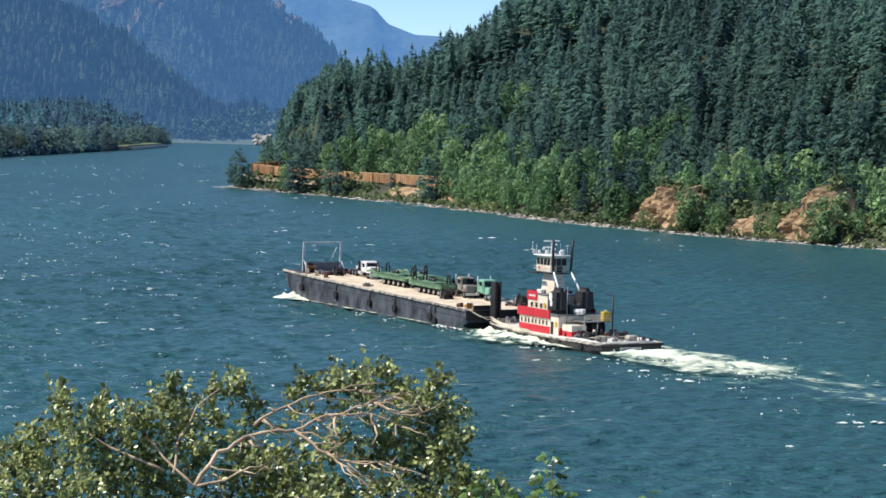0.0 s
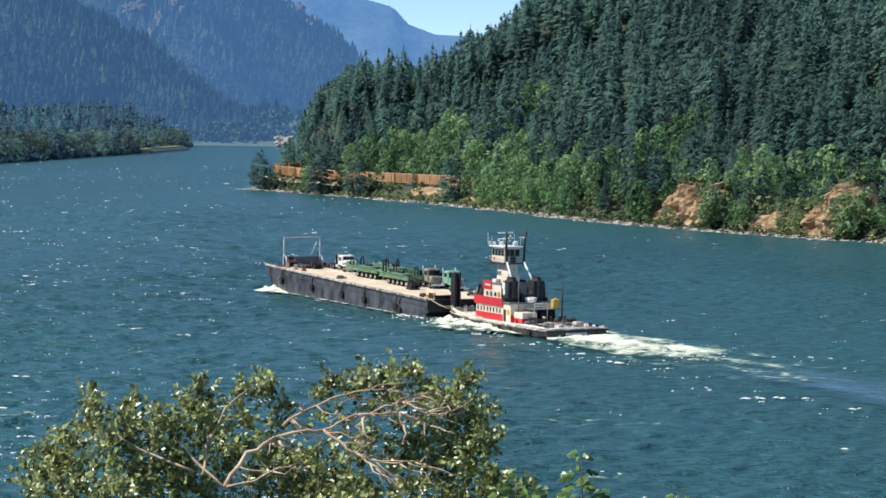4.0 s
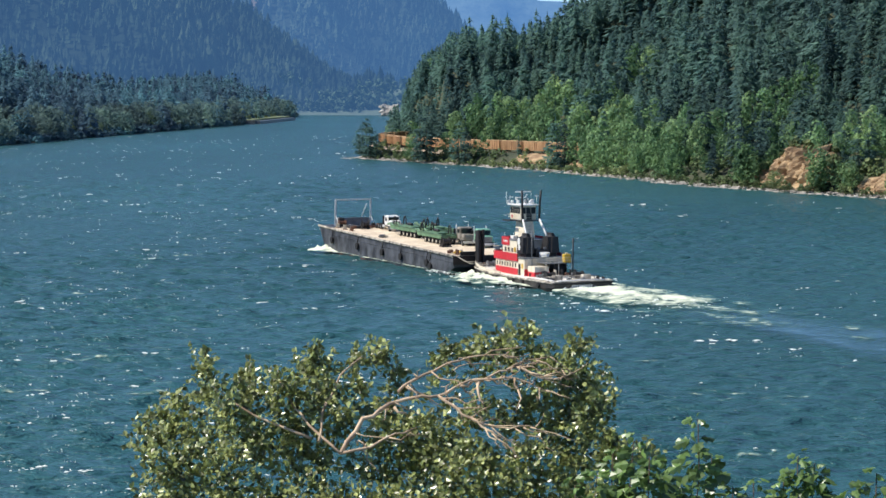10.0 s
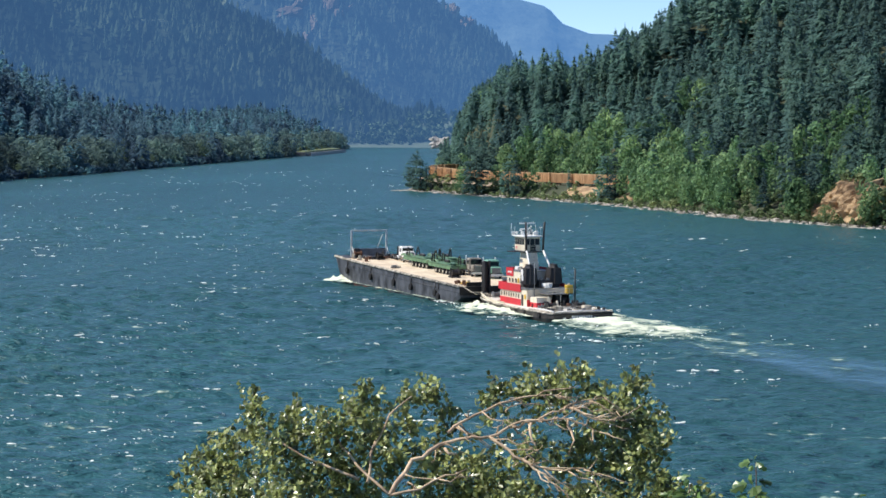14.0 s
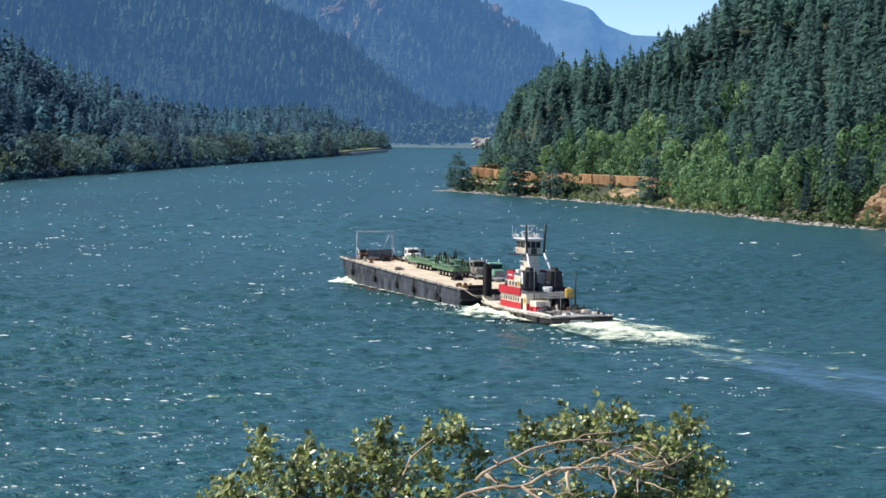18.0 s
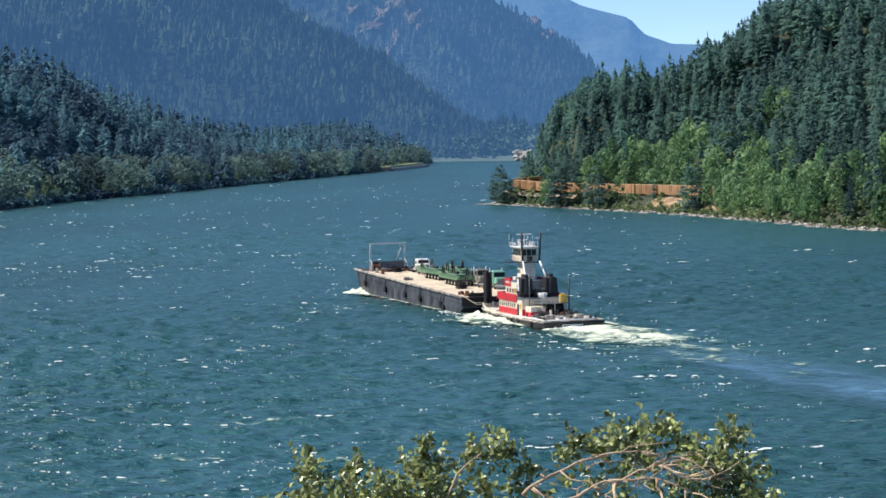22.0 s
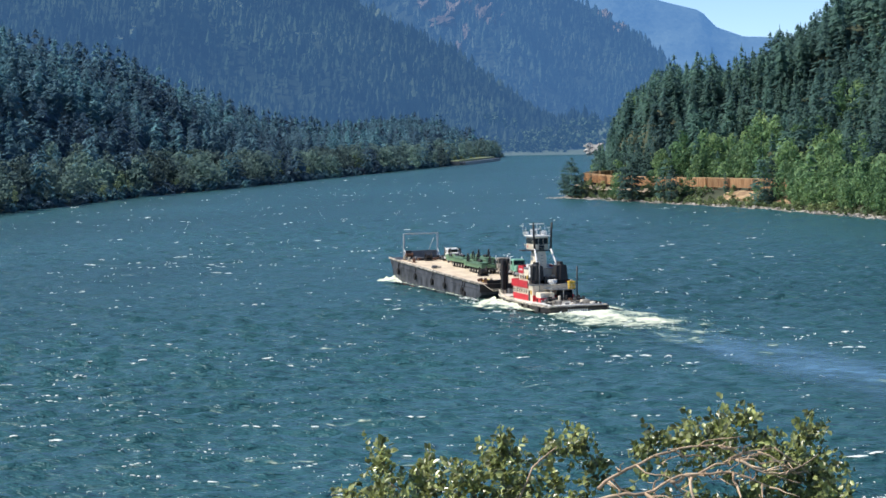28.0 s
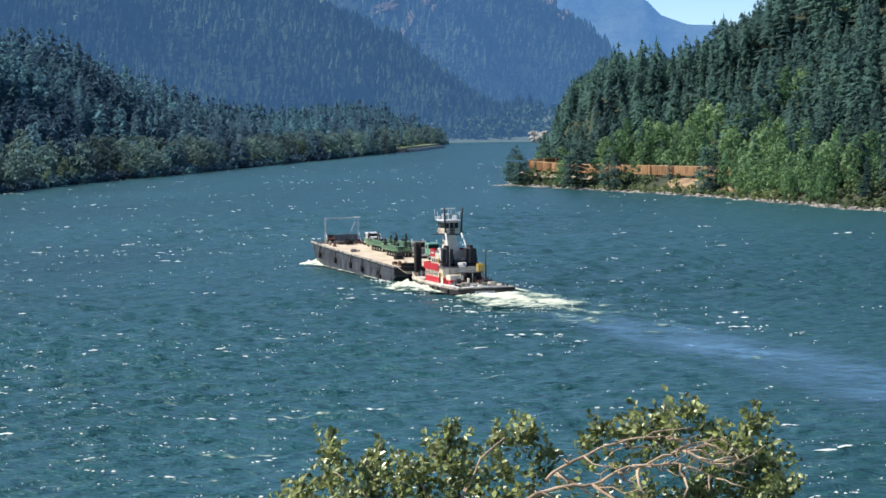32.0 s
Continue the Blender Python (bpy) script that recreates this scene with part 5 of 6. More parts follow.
fr = np.random.default_rng(31)
caps = []
while len(caps) < 7200:
    a, d = radians(fr.uniform(-27, 17)), 150 * (1500 / 150) ** fr.random()
    x, y = math.sin(a) * d, math.cos(a) * d
    lee = (1.9 if x < -0.17 * y else 1.4 if x < -0.12 * y else 1.0) if x < 10 + 0.02 * (y - 300) - 0.14 * max(0.0, y - 420) else 0.16                 # the far cape shelters the water before it
    if fr.random() > (0.6 if d < 330 else 1.0) * lee * (0.25 + 0.9 * max(0.0, 0.5 + fractal(x, y, 60, 3, 2.2))):
        continue
    z = float(wave_z(x, y))
    if z < 0.04:
        continue
    size = fr.lognormal(-1.62, 0.78) * (1.0 if d < 500 else 1.7)
    way = radians(20 + fr.normal(0, 16))
    for k in range(fr.integers(1, 5)):
        ox = fr.normal(0, 1.6 * size + 0.15)
        px, py = x + ox * math.cos(way), y + ox * math.sin(way) + fr.normal(0, 0.25)
        caps.append((px, py, float(wave_z(px, py)), size * fr.uniform(0.6, 1.5), size * fr.uniform(0.20, 0.5), way + fr.normal(0, 0.3)))
CHOP = [river, foam_patch("whitecaps", caps, FOAM, "small white breaking crests scattered over the river")]


def lace_material():
    """Foam that thins out into lace: the water shows through where the foam is sparse."""
    m = bpy.data.materials.new("foam_lace")
    m.use_nodes = True
    n, l = m.node_tree.nodes, m.node_tree.links
    b = n["Principled BSDF"]
    b.inputs["Roughness"].default_value = 0.8
    b.inputs["Specular IOR Level"].default_value = 0.2
    tc = n.new("ShaderNodeTexCoord")
    at = n.new("ShaderNodeAttribute")
    at.attribute_name = "tone"
    cells = n.new("ShaderNodeTexNoise")
    cells.inputs["Scale"].default_value, cells.inputs["Detail"].default_value = 0.75, 6
    l.new(tc.outputs["Object"], cells.inputs["Vector"])
    add = n.new("ShaderNodeMath")
    l.new(cells.outputs["Fac"], add.inputs[0])
    l.new(at.outputs["Fac"], add.inputs[1])
    mask = n.new("ShaderNodeMapRange")
    mask.inputs["From Min"].default_value, mask.inputs["From Max"].default_value = 0.64, 1.18
    l.new(add.outputs[0], mask.inputs["Value"])
    tint = n.new("ShaderNodeValToRGB")
    tint.color_ramp.elements[0].color, tint.color_ramp.elements[1].color = (0.10, 0.27, 0.25, 1), (0.82, 0.87, 0.68, 1)
    tint.color_ramp.elements[0].position, tint.color_ramp.elements[1].position = 0.22, 0.85
    l.new(mask.outputs["Result"], tint.inputs["Fac"])
    l.new(tint.outputs["Color"], b.inputs["Base Color"])
    bp = n.new("ShaderNodeBump")
    bp.inputs["Distance"].default_value = 0.35
    l.new(cells.outputs["Fac"], bp.inputs["Height"])
    l.new(bp.outputs["Normal"], b.inputs["Normal"])
    clear = n.new("ShaderNodeBsdfTransparent")
    mx = n.new("ShaderNodeMixShader")
    l.new(mask.outputs["Result"], mx.inputs["Fac"])
    l.new(clear.outputs[0], mx.inputs[1])
    l.new(b.outputs[0], mx.inputs[2])
    l.new(mx.outputs[0], n["Material Output"].inputs["Surface"])
    return m


LACE = lace_material()


def lace_sheet(name, n, m, at, label):
    """A sheet of foam; at(q, w) gives its x, y, z and density, q from 0 to 1 along it and w from -1 to 1 across."""
    V, D = [], []
    for i in range(n):
        for j in range(m):
            vx, vy, vz, d = at(i / (n - 1), -1 + 2 * j / (m - 1))
            V.append((vx, vy, vz))
            D.append(d)
    ob = new(name, mesh_np(name, V, grid_faces(n, m), LACE, True))
    ob.data.attributes.new("tone", "FLOAT", "POINT").data.foreach_set("value", np.array(D, dtype=np.float32))
    return tagged(ob, label, "foam", kind="stuff")


# faint streaks of old foam drawn out by the wind
for k in range(26):
    a, d = radians(fr.uniform(-22, 11)), fr.uniform(170, 420)
    cx, cy, ln, turn, sd = math.sin(a) * d, math.cos(a) * d, fr.uniform(6, 20), radians(fr.uniform(-25, 35)), fr.uniform(0, 50)

    def streak_at(q, w):
        along_it = (q - 0.5) * ln
        off = w * 0.38 + 2.6 * fractal(along_it, sd, 7, 4, sd)
        px, py = cx + along_it * math.cos(turn) - off * math.sin(turn), cy + along_it * math.sin(turn) + off * math.cos(turn)
        return px, py, float(wave_z(px, py)) + 0.10, 0.38 - 0.2 * w * w - 0.5 * abs(2 * q - 1) ** 3

    CHOP.append(lace_sheet("foam_streak", 50, 5, streak_at, "thin broken streak of old foam on the water"))


def riding(ob):
    MOVERS.append((ob, Matrix()))
    return ob


def wash_at(q, w):
    """Churned water astern: broad and boiling, then drawn out into fading lace."""
    y = -8.2 - 128 * q ** 1.3
    half = 5.2 + 8.0 * min(1.0, q * 3) + 7 * q
    vx = w * half * (1 + 0.25 * fractal(y, w * 3, 9, 3, 3.3)) + 0.6
    lump = (0.35 + 0.8 * fractal(vx, y, 2.8, 4, 3.3)) * max(0.0, 1 - 2.2 * q) * min(1.0, 12 * q) * (1 - w * w)
    dense = 1.0 * (1 - q) ** 2.6 - 0.62 * abs(w) ** 2.2 * (0.7 + 0.6 * q) + 0.36 * fractal(vx, y * 0.55, 4.5, 5, 7.7)
    return vx, y, 0.44 + max(0.0, lump) - 0.05 * q, max(0.0, dense)


riding(lace_sheet("stern_wash", 190, 34, wash_at, "pale green-white churned water boiling behind the tug"))


def side_at(q, w):
    """The foam that the barge stern and the tug's shoulder throw to port."""
    y = 27 - 34 * q
    near = -6.55 if y > B0 else -5.55 - 1.0 * max(0.0, (y - 20) / 4.7)
    wide = 1.5 + 9.5 * math.sin(math.pi * min(1.0, q * 1.15)) ** 1.2
    u = (w + 1) / 2
    vx = near - u * wide * (1 + 0.4 * fractal(y, 2.0, 4, 3, 5.2))
    dense = 0.74 * math.sin(math.pi * min(1.0, 0.08 + 0.95 * q)) ** 0.6 - 0.90 * u ** 1.4 + 0.50 * fractal(vx, y, 2.4, 4, 1.7)
    heap = math.sin(math.pi * min(1.0, 0.05 + 1.1 * q)) * max(0.0, 1 - 1.3 * u)
    return vx, y, 0.44 + heap * (0.40 + 0.9 * fractal(vx, y, 2.2, 4, 2.2)), max(0.0, dense)


riding(lace_sheet("side_foam", 130, 34, side_at, "green-white foam where barge and tug part the water"))
riding(lace_sheet("far_side_foam", 60, 12, lambda q, w: (8.3 + (w + 1) * 1.2, 30 - 40 * q, 0.34, 0.85 - 0.35 * (w + 1) - 0.5 * abs(2 * q - 1) ** 3), "green-white foam on the tug's other side"))


def lip_at(q, w):
    """The thin lip of foam along the barge and the curl at its bow."""
    y = B1 - 4.0 - (B1 - 33) * q
    u = (w + 1) / 2
    curl = max(0.0, 1 - q * 7)
    vx = -6.4 - u * (0.8 + 3.2 * curl + 0.6 * q)
    return vx, y, 0.40 + 1.5 * curl ** 2 * (1 - u) * (0.7 + 0.8 * fractal(u * 6, y, 1.5, 3, 2.9)), max(0.0, 0.62 + 0.5 * curl - 0.5 * u + 0.3 * fractal(vx, y, 2.5, 3, 9.1))


riding(lace_sheet("bow_wave", 170, 10, lip_at, "white curl at the barge bow and foam along its side"))


def slick_material():
    """Smoothed water with the sky's sheen put into its base colour, fading out at its rims."""
    m = bpy.data.materials.new("sky_tinted_wake_water")
    m.use_nodes = True
    n, l = m.node_tree.nodes, m.node_tree.links
    b = n["Principled BSDF"]
    # pale blue painted in for the sky that smooth water mirrors
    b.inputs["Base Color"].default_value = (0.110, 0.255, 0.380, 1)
    b.inputs["Roughness"].default_value = 0.2
    b.inputs["IOR"].default_value = 1.33
    tc = n.new("ShaderNodeTexCoord")
    at = n.new("ShaderNodeAttribute")
    at.attribute_name = "tone"
    w = n.new("ShaderNodeTexNoise")
    w.inputs["Scale"].default_value, w.inputs["Detail"].default_value = 0.45, 5
    l.new(tc.outputs["Object"], w.inputs["Vector"])
    bp = n.new("ShaderNodeBump")
    bp.inputs["Strength"].default_value, bp.inputs["Distance"].default_value = 0.5, 0.35
    l.new(w.outputs["Fac"], bp.inputs["Height"])
    l.new(bp.outputs["Normal"], b.inputs["Normal"])
    broken = n.new("ShaderNodeMapRange")
    broken.inputs["From Min"].default_value, broken.inputs["From Max"].default_value = 0.35, 0.62
    broken.inputs["To Min"].default_value = 0.55
    l.new(w.outputs["Fac"], broken.inputs["Value"])
    fac = n.new("ShaderNodeMath")
    fac.operation = "MULTIPLY"
    l.new(at.outputs["Fac"], fac.inputs[0])
    l.new(broken.outputs["Result"], fac.inputs[1])
    clear = n.new("ShaderNodeBsdfTransparent")
    mx = n.new("ShaderNodeMixShader")
    l.new(fac.outputs[0], mx.inputs["Fac"])
    l.new(clear.outputs[0], mx.inputs[1])
    l.new(b.outputs[0], mx.inputs[2])
    l.new(mx.outputs[0], n["Material Output"].inputs["Surface"])
    return m


V, fades = [], []
for i in range(120):
    q = i / 119
    y = -24 - 330 * q
    for j in range(17):
        w = -1 + j / 8
        half = (7 + 16 * q) * (1 + 0.25 * fractal(y * 0.2, w * 2, 2.5, 3, 8.8 + (3 if w > 0 else 0)))
        V.append((1.0 + w * half, y, 0.24 + 0.10 * fractal(w * half, y, 4, 3, 4.1)))
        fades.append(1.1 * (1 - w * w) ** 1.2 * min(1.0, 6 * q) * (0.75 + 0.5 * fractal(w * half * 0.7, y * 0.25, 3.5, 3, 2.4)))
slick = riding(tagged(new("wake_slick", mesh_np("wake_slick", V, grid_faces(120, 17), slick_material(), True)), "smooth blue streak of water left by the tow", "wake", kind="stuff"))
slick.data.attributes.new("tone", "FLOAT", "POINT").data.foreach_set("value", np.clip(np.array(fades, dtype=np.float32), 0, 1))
spray = []
for k in range(260):                                       # clots and spray on the wash
    q = fr.random() ** 1.6
    y = -8.4 - 34 * q
    w = fr.normal(0, 0.45)
    if abs(w) > 1:
        continue
    sz = fr.uniform(0.15, 0.7) * (1.1 - 0.5 * q)
    spray.append((w * (4.2 + 3.5 * q), y, 0.45 + fr.uniform(0, 0.3) * (1 - q), sz * 1.4, sz * 0.8, fr.uniform(0, 3.1)))
for k in range(170):                                       # scraps either side of the wake, in loose drifts
    y = 6 - 100 * fr.random() ** 1.2
    if fractal(y, 4.0, 9, 3, 5.5) < -0.1:
        continue
    px = fr.choice((-1, 1), p=(0.7, 0.3)) * (6 + abs(fr.normal(0, 4)) + 0.08 * abs(y))
    big = min(1.6, fr.lognormal(-1.0, 0.7))
    for h in range(fr.integers(1, 4)):
        spray.append((px + fr.normal(0, big), y + fr.normal(0, 0.5 * big), 0.26, big * fr.uniform(0.5, 1.4), big * fr.uniform(0.2, 0.6), fr.normal(0, 0.5)))
for k in range(160):
    y = fr.uniform(2, 32)
    spray.append((-6.6 - abs(fr.normal(0, 1.3)), y, 0.4, fr.uniform(0.15, 0.6), fr.uniform(0.1, 0.4), fr.uniform(0, 3.1)))
for k in range(120):
    q = fr.random()
    spray.append((-5.6 - abs(fr.normal(0, 0.8)), B1 - 4 - 7 * q, 0.3 + 0.6 * (1 - q) * fr.random(), fr.uniform(0.2, 0.8), fr.uniform(0.2, 0.6), fr.uniform(0, 3.1)))
riding(foam_patch("spray", spray, FOAM, "white clots of foam on the wash round the tow"))

# ---- bluffs, shore stones, landing ----
for ((ax, ay), (cx, cy), h), shape in zip(BLUFFS, CRESTS):
    V = []
    nu, nv = 90, 44
    for i in range(nu):
        u = i / (nu - 1)
        px, py = ax + (cx - ax) * u, ay + (cy - ay) * u
        crest = h * profile(u, shape) * (0.92 + 0.35 * fractal(u * 22, ax, 1.3, 5, 0.7))
        gully = 2.6 * fractal(u * 40, ax, 3.2, 4, 6.1)     # upright ribs and clefts
        for j in range(nv):
            v = j / (nv - 1)
            z = crest * v
            ledge = 1.7 * fractal(u * 40, z, 2.6, 5, 4.4) + 0.6 * fractal(u * 40, z, 0.9, 3, 1.4)
            inn = -1.5 + 5.5 * v ** 1.3 + (gully + ledge) * min(1.0, 4 * v) + (6.0 * (v - 0.9) * 10 if v > 0.9 else 0)
            V.append((px + RIGHT_IN.x * inn, py + RIGHT_IN.y * inn, 0.8 + z))
    tagged(new("bluff", mesh_np("bluff", V, grid_faces(nu, nv), CLIFF)), "eroded tan rock bluff among the trees", "cliff", kind="structure")
spots, crown = [], []
for ((ax, ay), (cx, cy), h), shape in zip(BLUFFS, CRESTS):
    for k in range(70):
        u = fr.random()
        low = fr.random() < 0.45
        inn = fr.uniform(-6, -2.5) if low else fr.uniform(5, 12)
        hh = fr.uniform(0.9, 2.6) if low else fr.uniform(2.5, 6)
        spots.append((ax + (cx - ax) * u + RIGHT_IN.x * inn, ay + (cy - ay) * u + RIGHT_IN.y * inn, 0.6 if low else h * profile(u, shape) * 0.85, hh, hh * 1.3))
    for k in range(16):                                    # trees that stand at the foot and the ends of the rock
        u = fr.choice((fr.uniform(-0.12, 0.05), fr.uniform(0.95, 1.1), fr.uniform(0.25, 0.62)), p=(0.35, 0.35, 0.3))
        hh = fr.uniform(4, 9) if 0.05 < u < 0.95 else fr.uniform(7, 14)
        crown.append((ax + (cx - ax) * u + RIGHT_IN.x * fr.uniform(-3, 0), ay + (cy - ay) * u + RIGHT_IN.y * fr.uniform(-3, 0), 0.8, hh, hh * 1.0))
forest("bluff_shrubs", SHRUBS, spots, SHRUB, "green shrubs clinging to the rock bluffs", "shrubs")
forest("bluff_trees", BROAD + CONIFERS[:3], crown, LEAF, "light green trees at the foot of the bluffs")


def stone_arrays(seed):
    r = np.random.default_rng(seed)
    bm = bmesh.new()
    bmesh.ops.create_icosphere(bm, subdivisions=1, radius=0.5)
    V = np.array([v.co[:] for v in bm.verts]) * (1, 0.75, 0.55)
    F = np.array([[v.index for v in f.verts] for f in bm.faces])
    bm.free()
    return V * r.uniform(0.75, 1.2, (len(V), 1)), F


STONES = [stone_arrays(i) for i in range(5)]
spots = []
for x, y, z, s in scatter(RIGHT_SHORE[5:16], RIGHT_IN, right_height, 0.0, 5.0, 1.15):
    if math.degrees(math.atan2(x, y)) < 13:
        h = 0.45 + 1.6 * fr.random() ** 3
        spots.append((x, y, max(-0.2, z) + 0.1, h, h * fr.uniform(0.9, 1.8)))
forest("shore_stones", STONES, spots, SHORE, "grey and tan boulders along the waterline", "stones")
tip = []
for k in range(60):
    q = fr.random()
    tip.append((-97 - 6 * q + fr.normal(0, 0.7), 965 + 4 * q + fr.normal(0, 1.6), 0.1, fr.uniform(0.5, 1.6) * (1.2 - q), fr.uniform(0.8, 2.2)))
forest("point_rocks", STONES, tip, SHORE, "low reef of dark rocks off the wooded point", "rocks")
spots = []
for x, y, z, s in scatter(LEFT_SHORE[2:9], LEFT_IN, left_height, 0.0, 5.0, 2.6):
    h = 0.4 + 1.8 * fr.random() ** 3
    spots.append((x, y, max(-0.2, z), h, h * fr.uniform(1, 1.8)))
forest("shore_stones_across", STONES, spots, HAZED_SOIL, "dark boulders on the far waterline", "stones")

# haze over far rock, clearings and bank is a blue glow in the material
ROCK_MID = material("cliff_band_haze_glow", (0.135, 0.115, 0.10), 0.95, vary=0.33, scale=0.03, color2=(0.06, 0.05, 0.045), bump=1.0, bump_scale=0.06, glow=HAZE_GLOW, glow_strength=0.34, spec=0.0)
CLEAR_NEAR = material("clearing_haze_glow", (0.10, 0.125, 0.08), 0.95, vary=0.3, scale=0.04, color2=(0.08, 0.10, 0.06), glow=HAZE_GLOW, glow_strength=0.28, spec=0.0)
# a low grassy landing that juts from the far bank
PALE = material("dry_grass", (0.24, 0.29, 0.16), 0.9, vary=0.25, scale=0.1, color2=(0.12, 0.15, 0.06), bump=0.5)
landing = thing("landing", "low grassy spit with a pale wall at its water edge", "landing")
bx(landing, "wall", -298, -276, 1890, 1893, -0.5, 3.2, GREY, 0.1)
bx(landing, "wall", -277, -272, 1893, 2130, -0.5, 2.6, GREY, 0.1)
bx(landing, "turf", -312, -277, 1893, 2130, -0.5, 4.0, PALE, 0.2, "dry grass top")
spots = [(fr.uniform(-306, -280), fr.uniform(1900, 2120), 3.8, h, h * 1.6) for h in fr.uniform(1.5, 4.5, 26)]
forest("landing_shrubs", SHRUBS, spots, SHRUB, "low shrubs on the grassy spit", "shrubs")
far_bank = []
for k in range(1100):
    x = fr.uniform(-520, 60)
    back = abs(fr.normal(0, 130))
    y = 2545 + 0.05 * (x + 200) + back
    if fractal(x, y, 60, 3, 8.0) < -0.12:
        continue
    hh = fr.uniform(5, 17) + 14 * max(0.0, fractal(x, y, 70, 2, 3.0))
    far_bank.append((x, y, 0.5 + 0.09 * max(0.0, back - 15), hh, hh * 1.1))
# haze on the farthest trees is likewise a blue glow in their material
forest("backdrop_bank_wood", SHRUBS, far_bank, material("bank_wood_haze_glow", (0.085, 0.125, 0.080), 0.9, vary=0.25, scale=0.02, color2=(0.045, 0.075, 0.055), island=0.2, glow=HAZE_GLOW, glow_strength=0.235, spec=0.0), "hazy trees along the farthest bank")
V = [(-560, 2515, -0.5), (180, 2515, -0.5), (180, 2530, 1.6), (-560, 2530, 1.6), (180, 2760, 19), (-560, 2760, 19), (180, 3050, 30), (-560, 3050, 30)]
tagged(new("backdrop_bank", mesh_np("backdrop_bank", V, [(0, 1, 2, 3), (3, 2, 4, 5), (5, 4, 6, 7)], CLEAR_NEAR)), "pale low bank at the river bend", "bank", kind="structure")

# cliff bands, clearings and a slide on the mountains, haze put in as glow

def far_patch(name, grid, azimuth, elev, w, h, mat, label, seed, out=34.0):
    """A bare patch that lies on a far mountainside, by bearing and height over the horizon in degrees."""
    best = None
    nu, nv, _ = grid.shape
    for i in range(nu):
        for j in range(nv):
            x, y, z = grid[i, j]
            e = abs(math.degrees(math.atan2(x, y)) - azimuth) + abs(math.degrees(math.atan2(z - 30.6, math.hypot(x, y))) - elev)
            if best is None or e < best[0]:
                best = (e, grid[i, j])
    c = best[1]
    d = np.array((c[0], c[1], 0)) / math.hypot(c[0], c[1])
    r = np.array((d[1], -d[0], 0))
    V = []
    n, m = 22, 16
    for i in range(n):
        for j in range(m):
            a, b = -1 + 2 * i / (n - 1), -1 + 2 * j / (m - 1)
            ra = 1 + 0.5 * fractal(a * 3, b * 3, 1.6, 3, seed)
            p = c + r * a * w / 2 * ra + np.array((0, 0, b * h / 2 * ra)) + d * (b * h * 0.45 - out * (1 - max(abs(a), abs(b)) ** 2 * 1.6) + 5 * fractal(a * w, b * h, 14, 4, seed))
            V.append(p)
    tagged(new(name, mesh_np(name, V, grid_faces(n, m), mat)), label, "cliff", kind="structure")


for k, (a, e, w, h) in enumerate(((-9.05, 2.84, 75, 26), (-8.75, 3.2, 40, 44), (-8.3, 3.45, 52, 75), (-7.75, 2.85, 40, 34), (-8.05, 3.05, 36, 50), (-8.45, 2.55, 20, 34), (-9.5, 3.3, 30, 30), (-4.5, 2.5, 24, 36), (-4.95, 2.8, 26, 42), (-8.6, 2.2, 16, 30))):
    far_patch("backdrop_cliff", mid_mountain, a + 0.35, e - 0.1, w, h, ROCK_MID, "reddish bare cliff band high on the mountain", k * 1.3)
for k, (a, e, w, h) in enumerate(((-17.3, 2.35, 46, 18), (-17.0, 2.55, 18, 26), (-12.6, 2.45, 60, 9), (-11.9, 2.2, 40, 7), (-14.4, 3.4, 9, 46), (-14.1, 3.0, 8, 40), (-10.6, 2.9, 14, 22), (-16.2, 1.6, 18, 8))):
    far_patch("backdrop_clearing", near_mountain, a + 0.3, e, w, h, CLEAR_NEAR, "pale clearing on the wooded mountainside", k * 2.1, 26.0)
QUARRY = material("pale_quarry_rock", (0.50, 0.49, 0.46), 0.95, vary=0.33, scale=0.12, color2=(0.24, 0.23, 0.22), bump=1.0, bump_scale=0.4)
far_patch("quarry_face", np.array([[(-211.0, 2480.0, 6.5)]]), -4.87, -0.5, 20, 13, QUARRY, "pale rock face at the river bend", 5.5, 4.0)

# ---- railway on the cape ----
TRACK = [(-80, 1090), (-91, 1050), (-90, 1015), (-77, 966), (-60, 933), (-46, 914), (-32, 899), (-20, 882), (-8, 867), (4, 850), (26, 818), (60, 775)]
BALLAST = material("ballast_and_fill", (0.46, 0.37, 0.27), 0.95, vary=0.3, scale=0.4, color2=(0.26, 0.20, 0.15), bump=0.8)
line = along(TRACK, 160)
FORE = along(RIGHT_SHORE, 700)
V = []
for i in range(160):
    d = line[min(i + 1, 159)] - line[max(i - 1, 0)]
    d = d / np.hypot(*d)
    nrm = np.array((d[1], -d[0]))                          # towards the hill or the river
    for off, z in ((-7.5, 0.6), (-3.2, RAIL_Z - 0.8), (-1.9, RAIL_Z - 0.05), (1.9, RAIL_Z - 0.05), (3.2, RAIL_Z - 0.6), (7.0, RAIL_Z - 1.2)):
        V.append((line[i][0] + nrm[0] * off, line[i][1] + nrm[1] * off, z + 0.25 * fractal(i, off, 3, 3, 1.9)))
tagged(new("rail_embankment", mesh_np("rail_embankment", V, grid_faces(160, 6), BALLAST, True)), "tan gravel embankment above the river stones", "embankment", kind="structure")
V = []
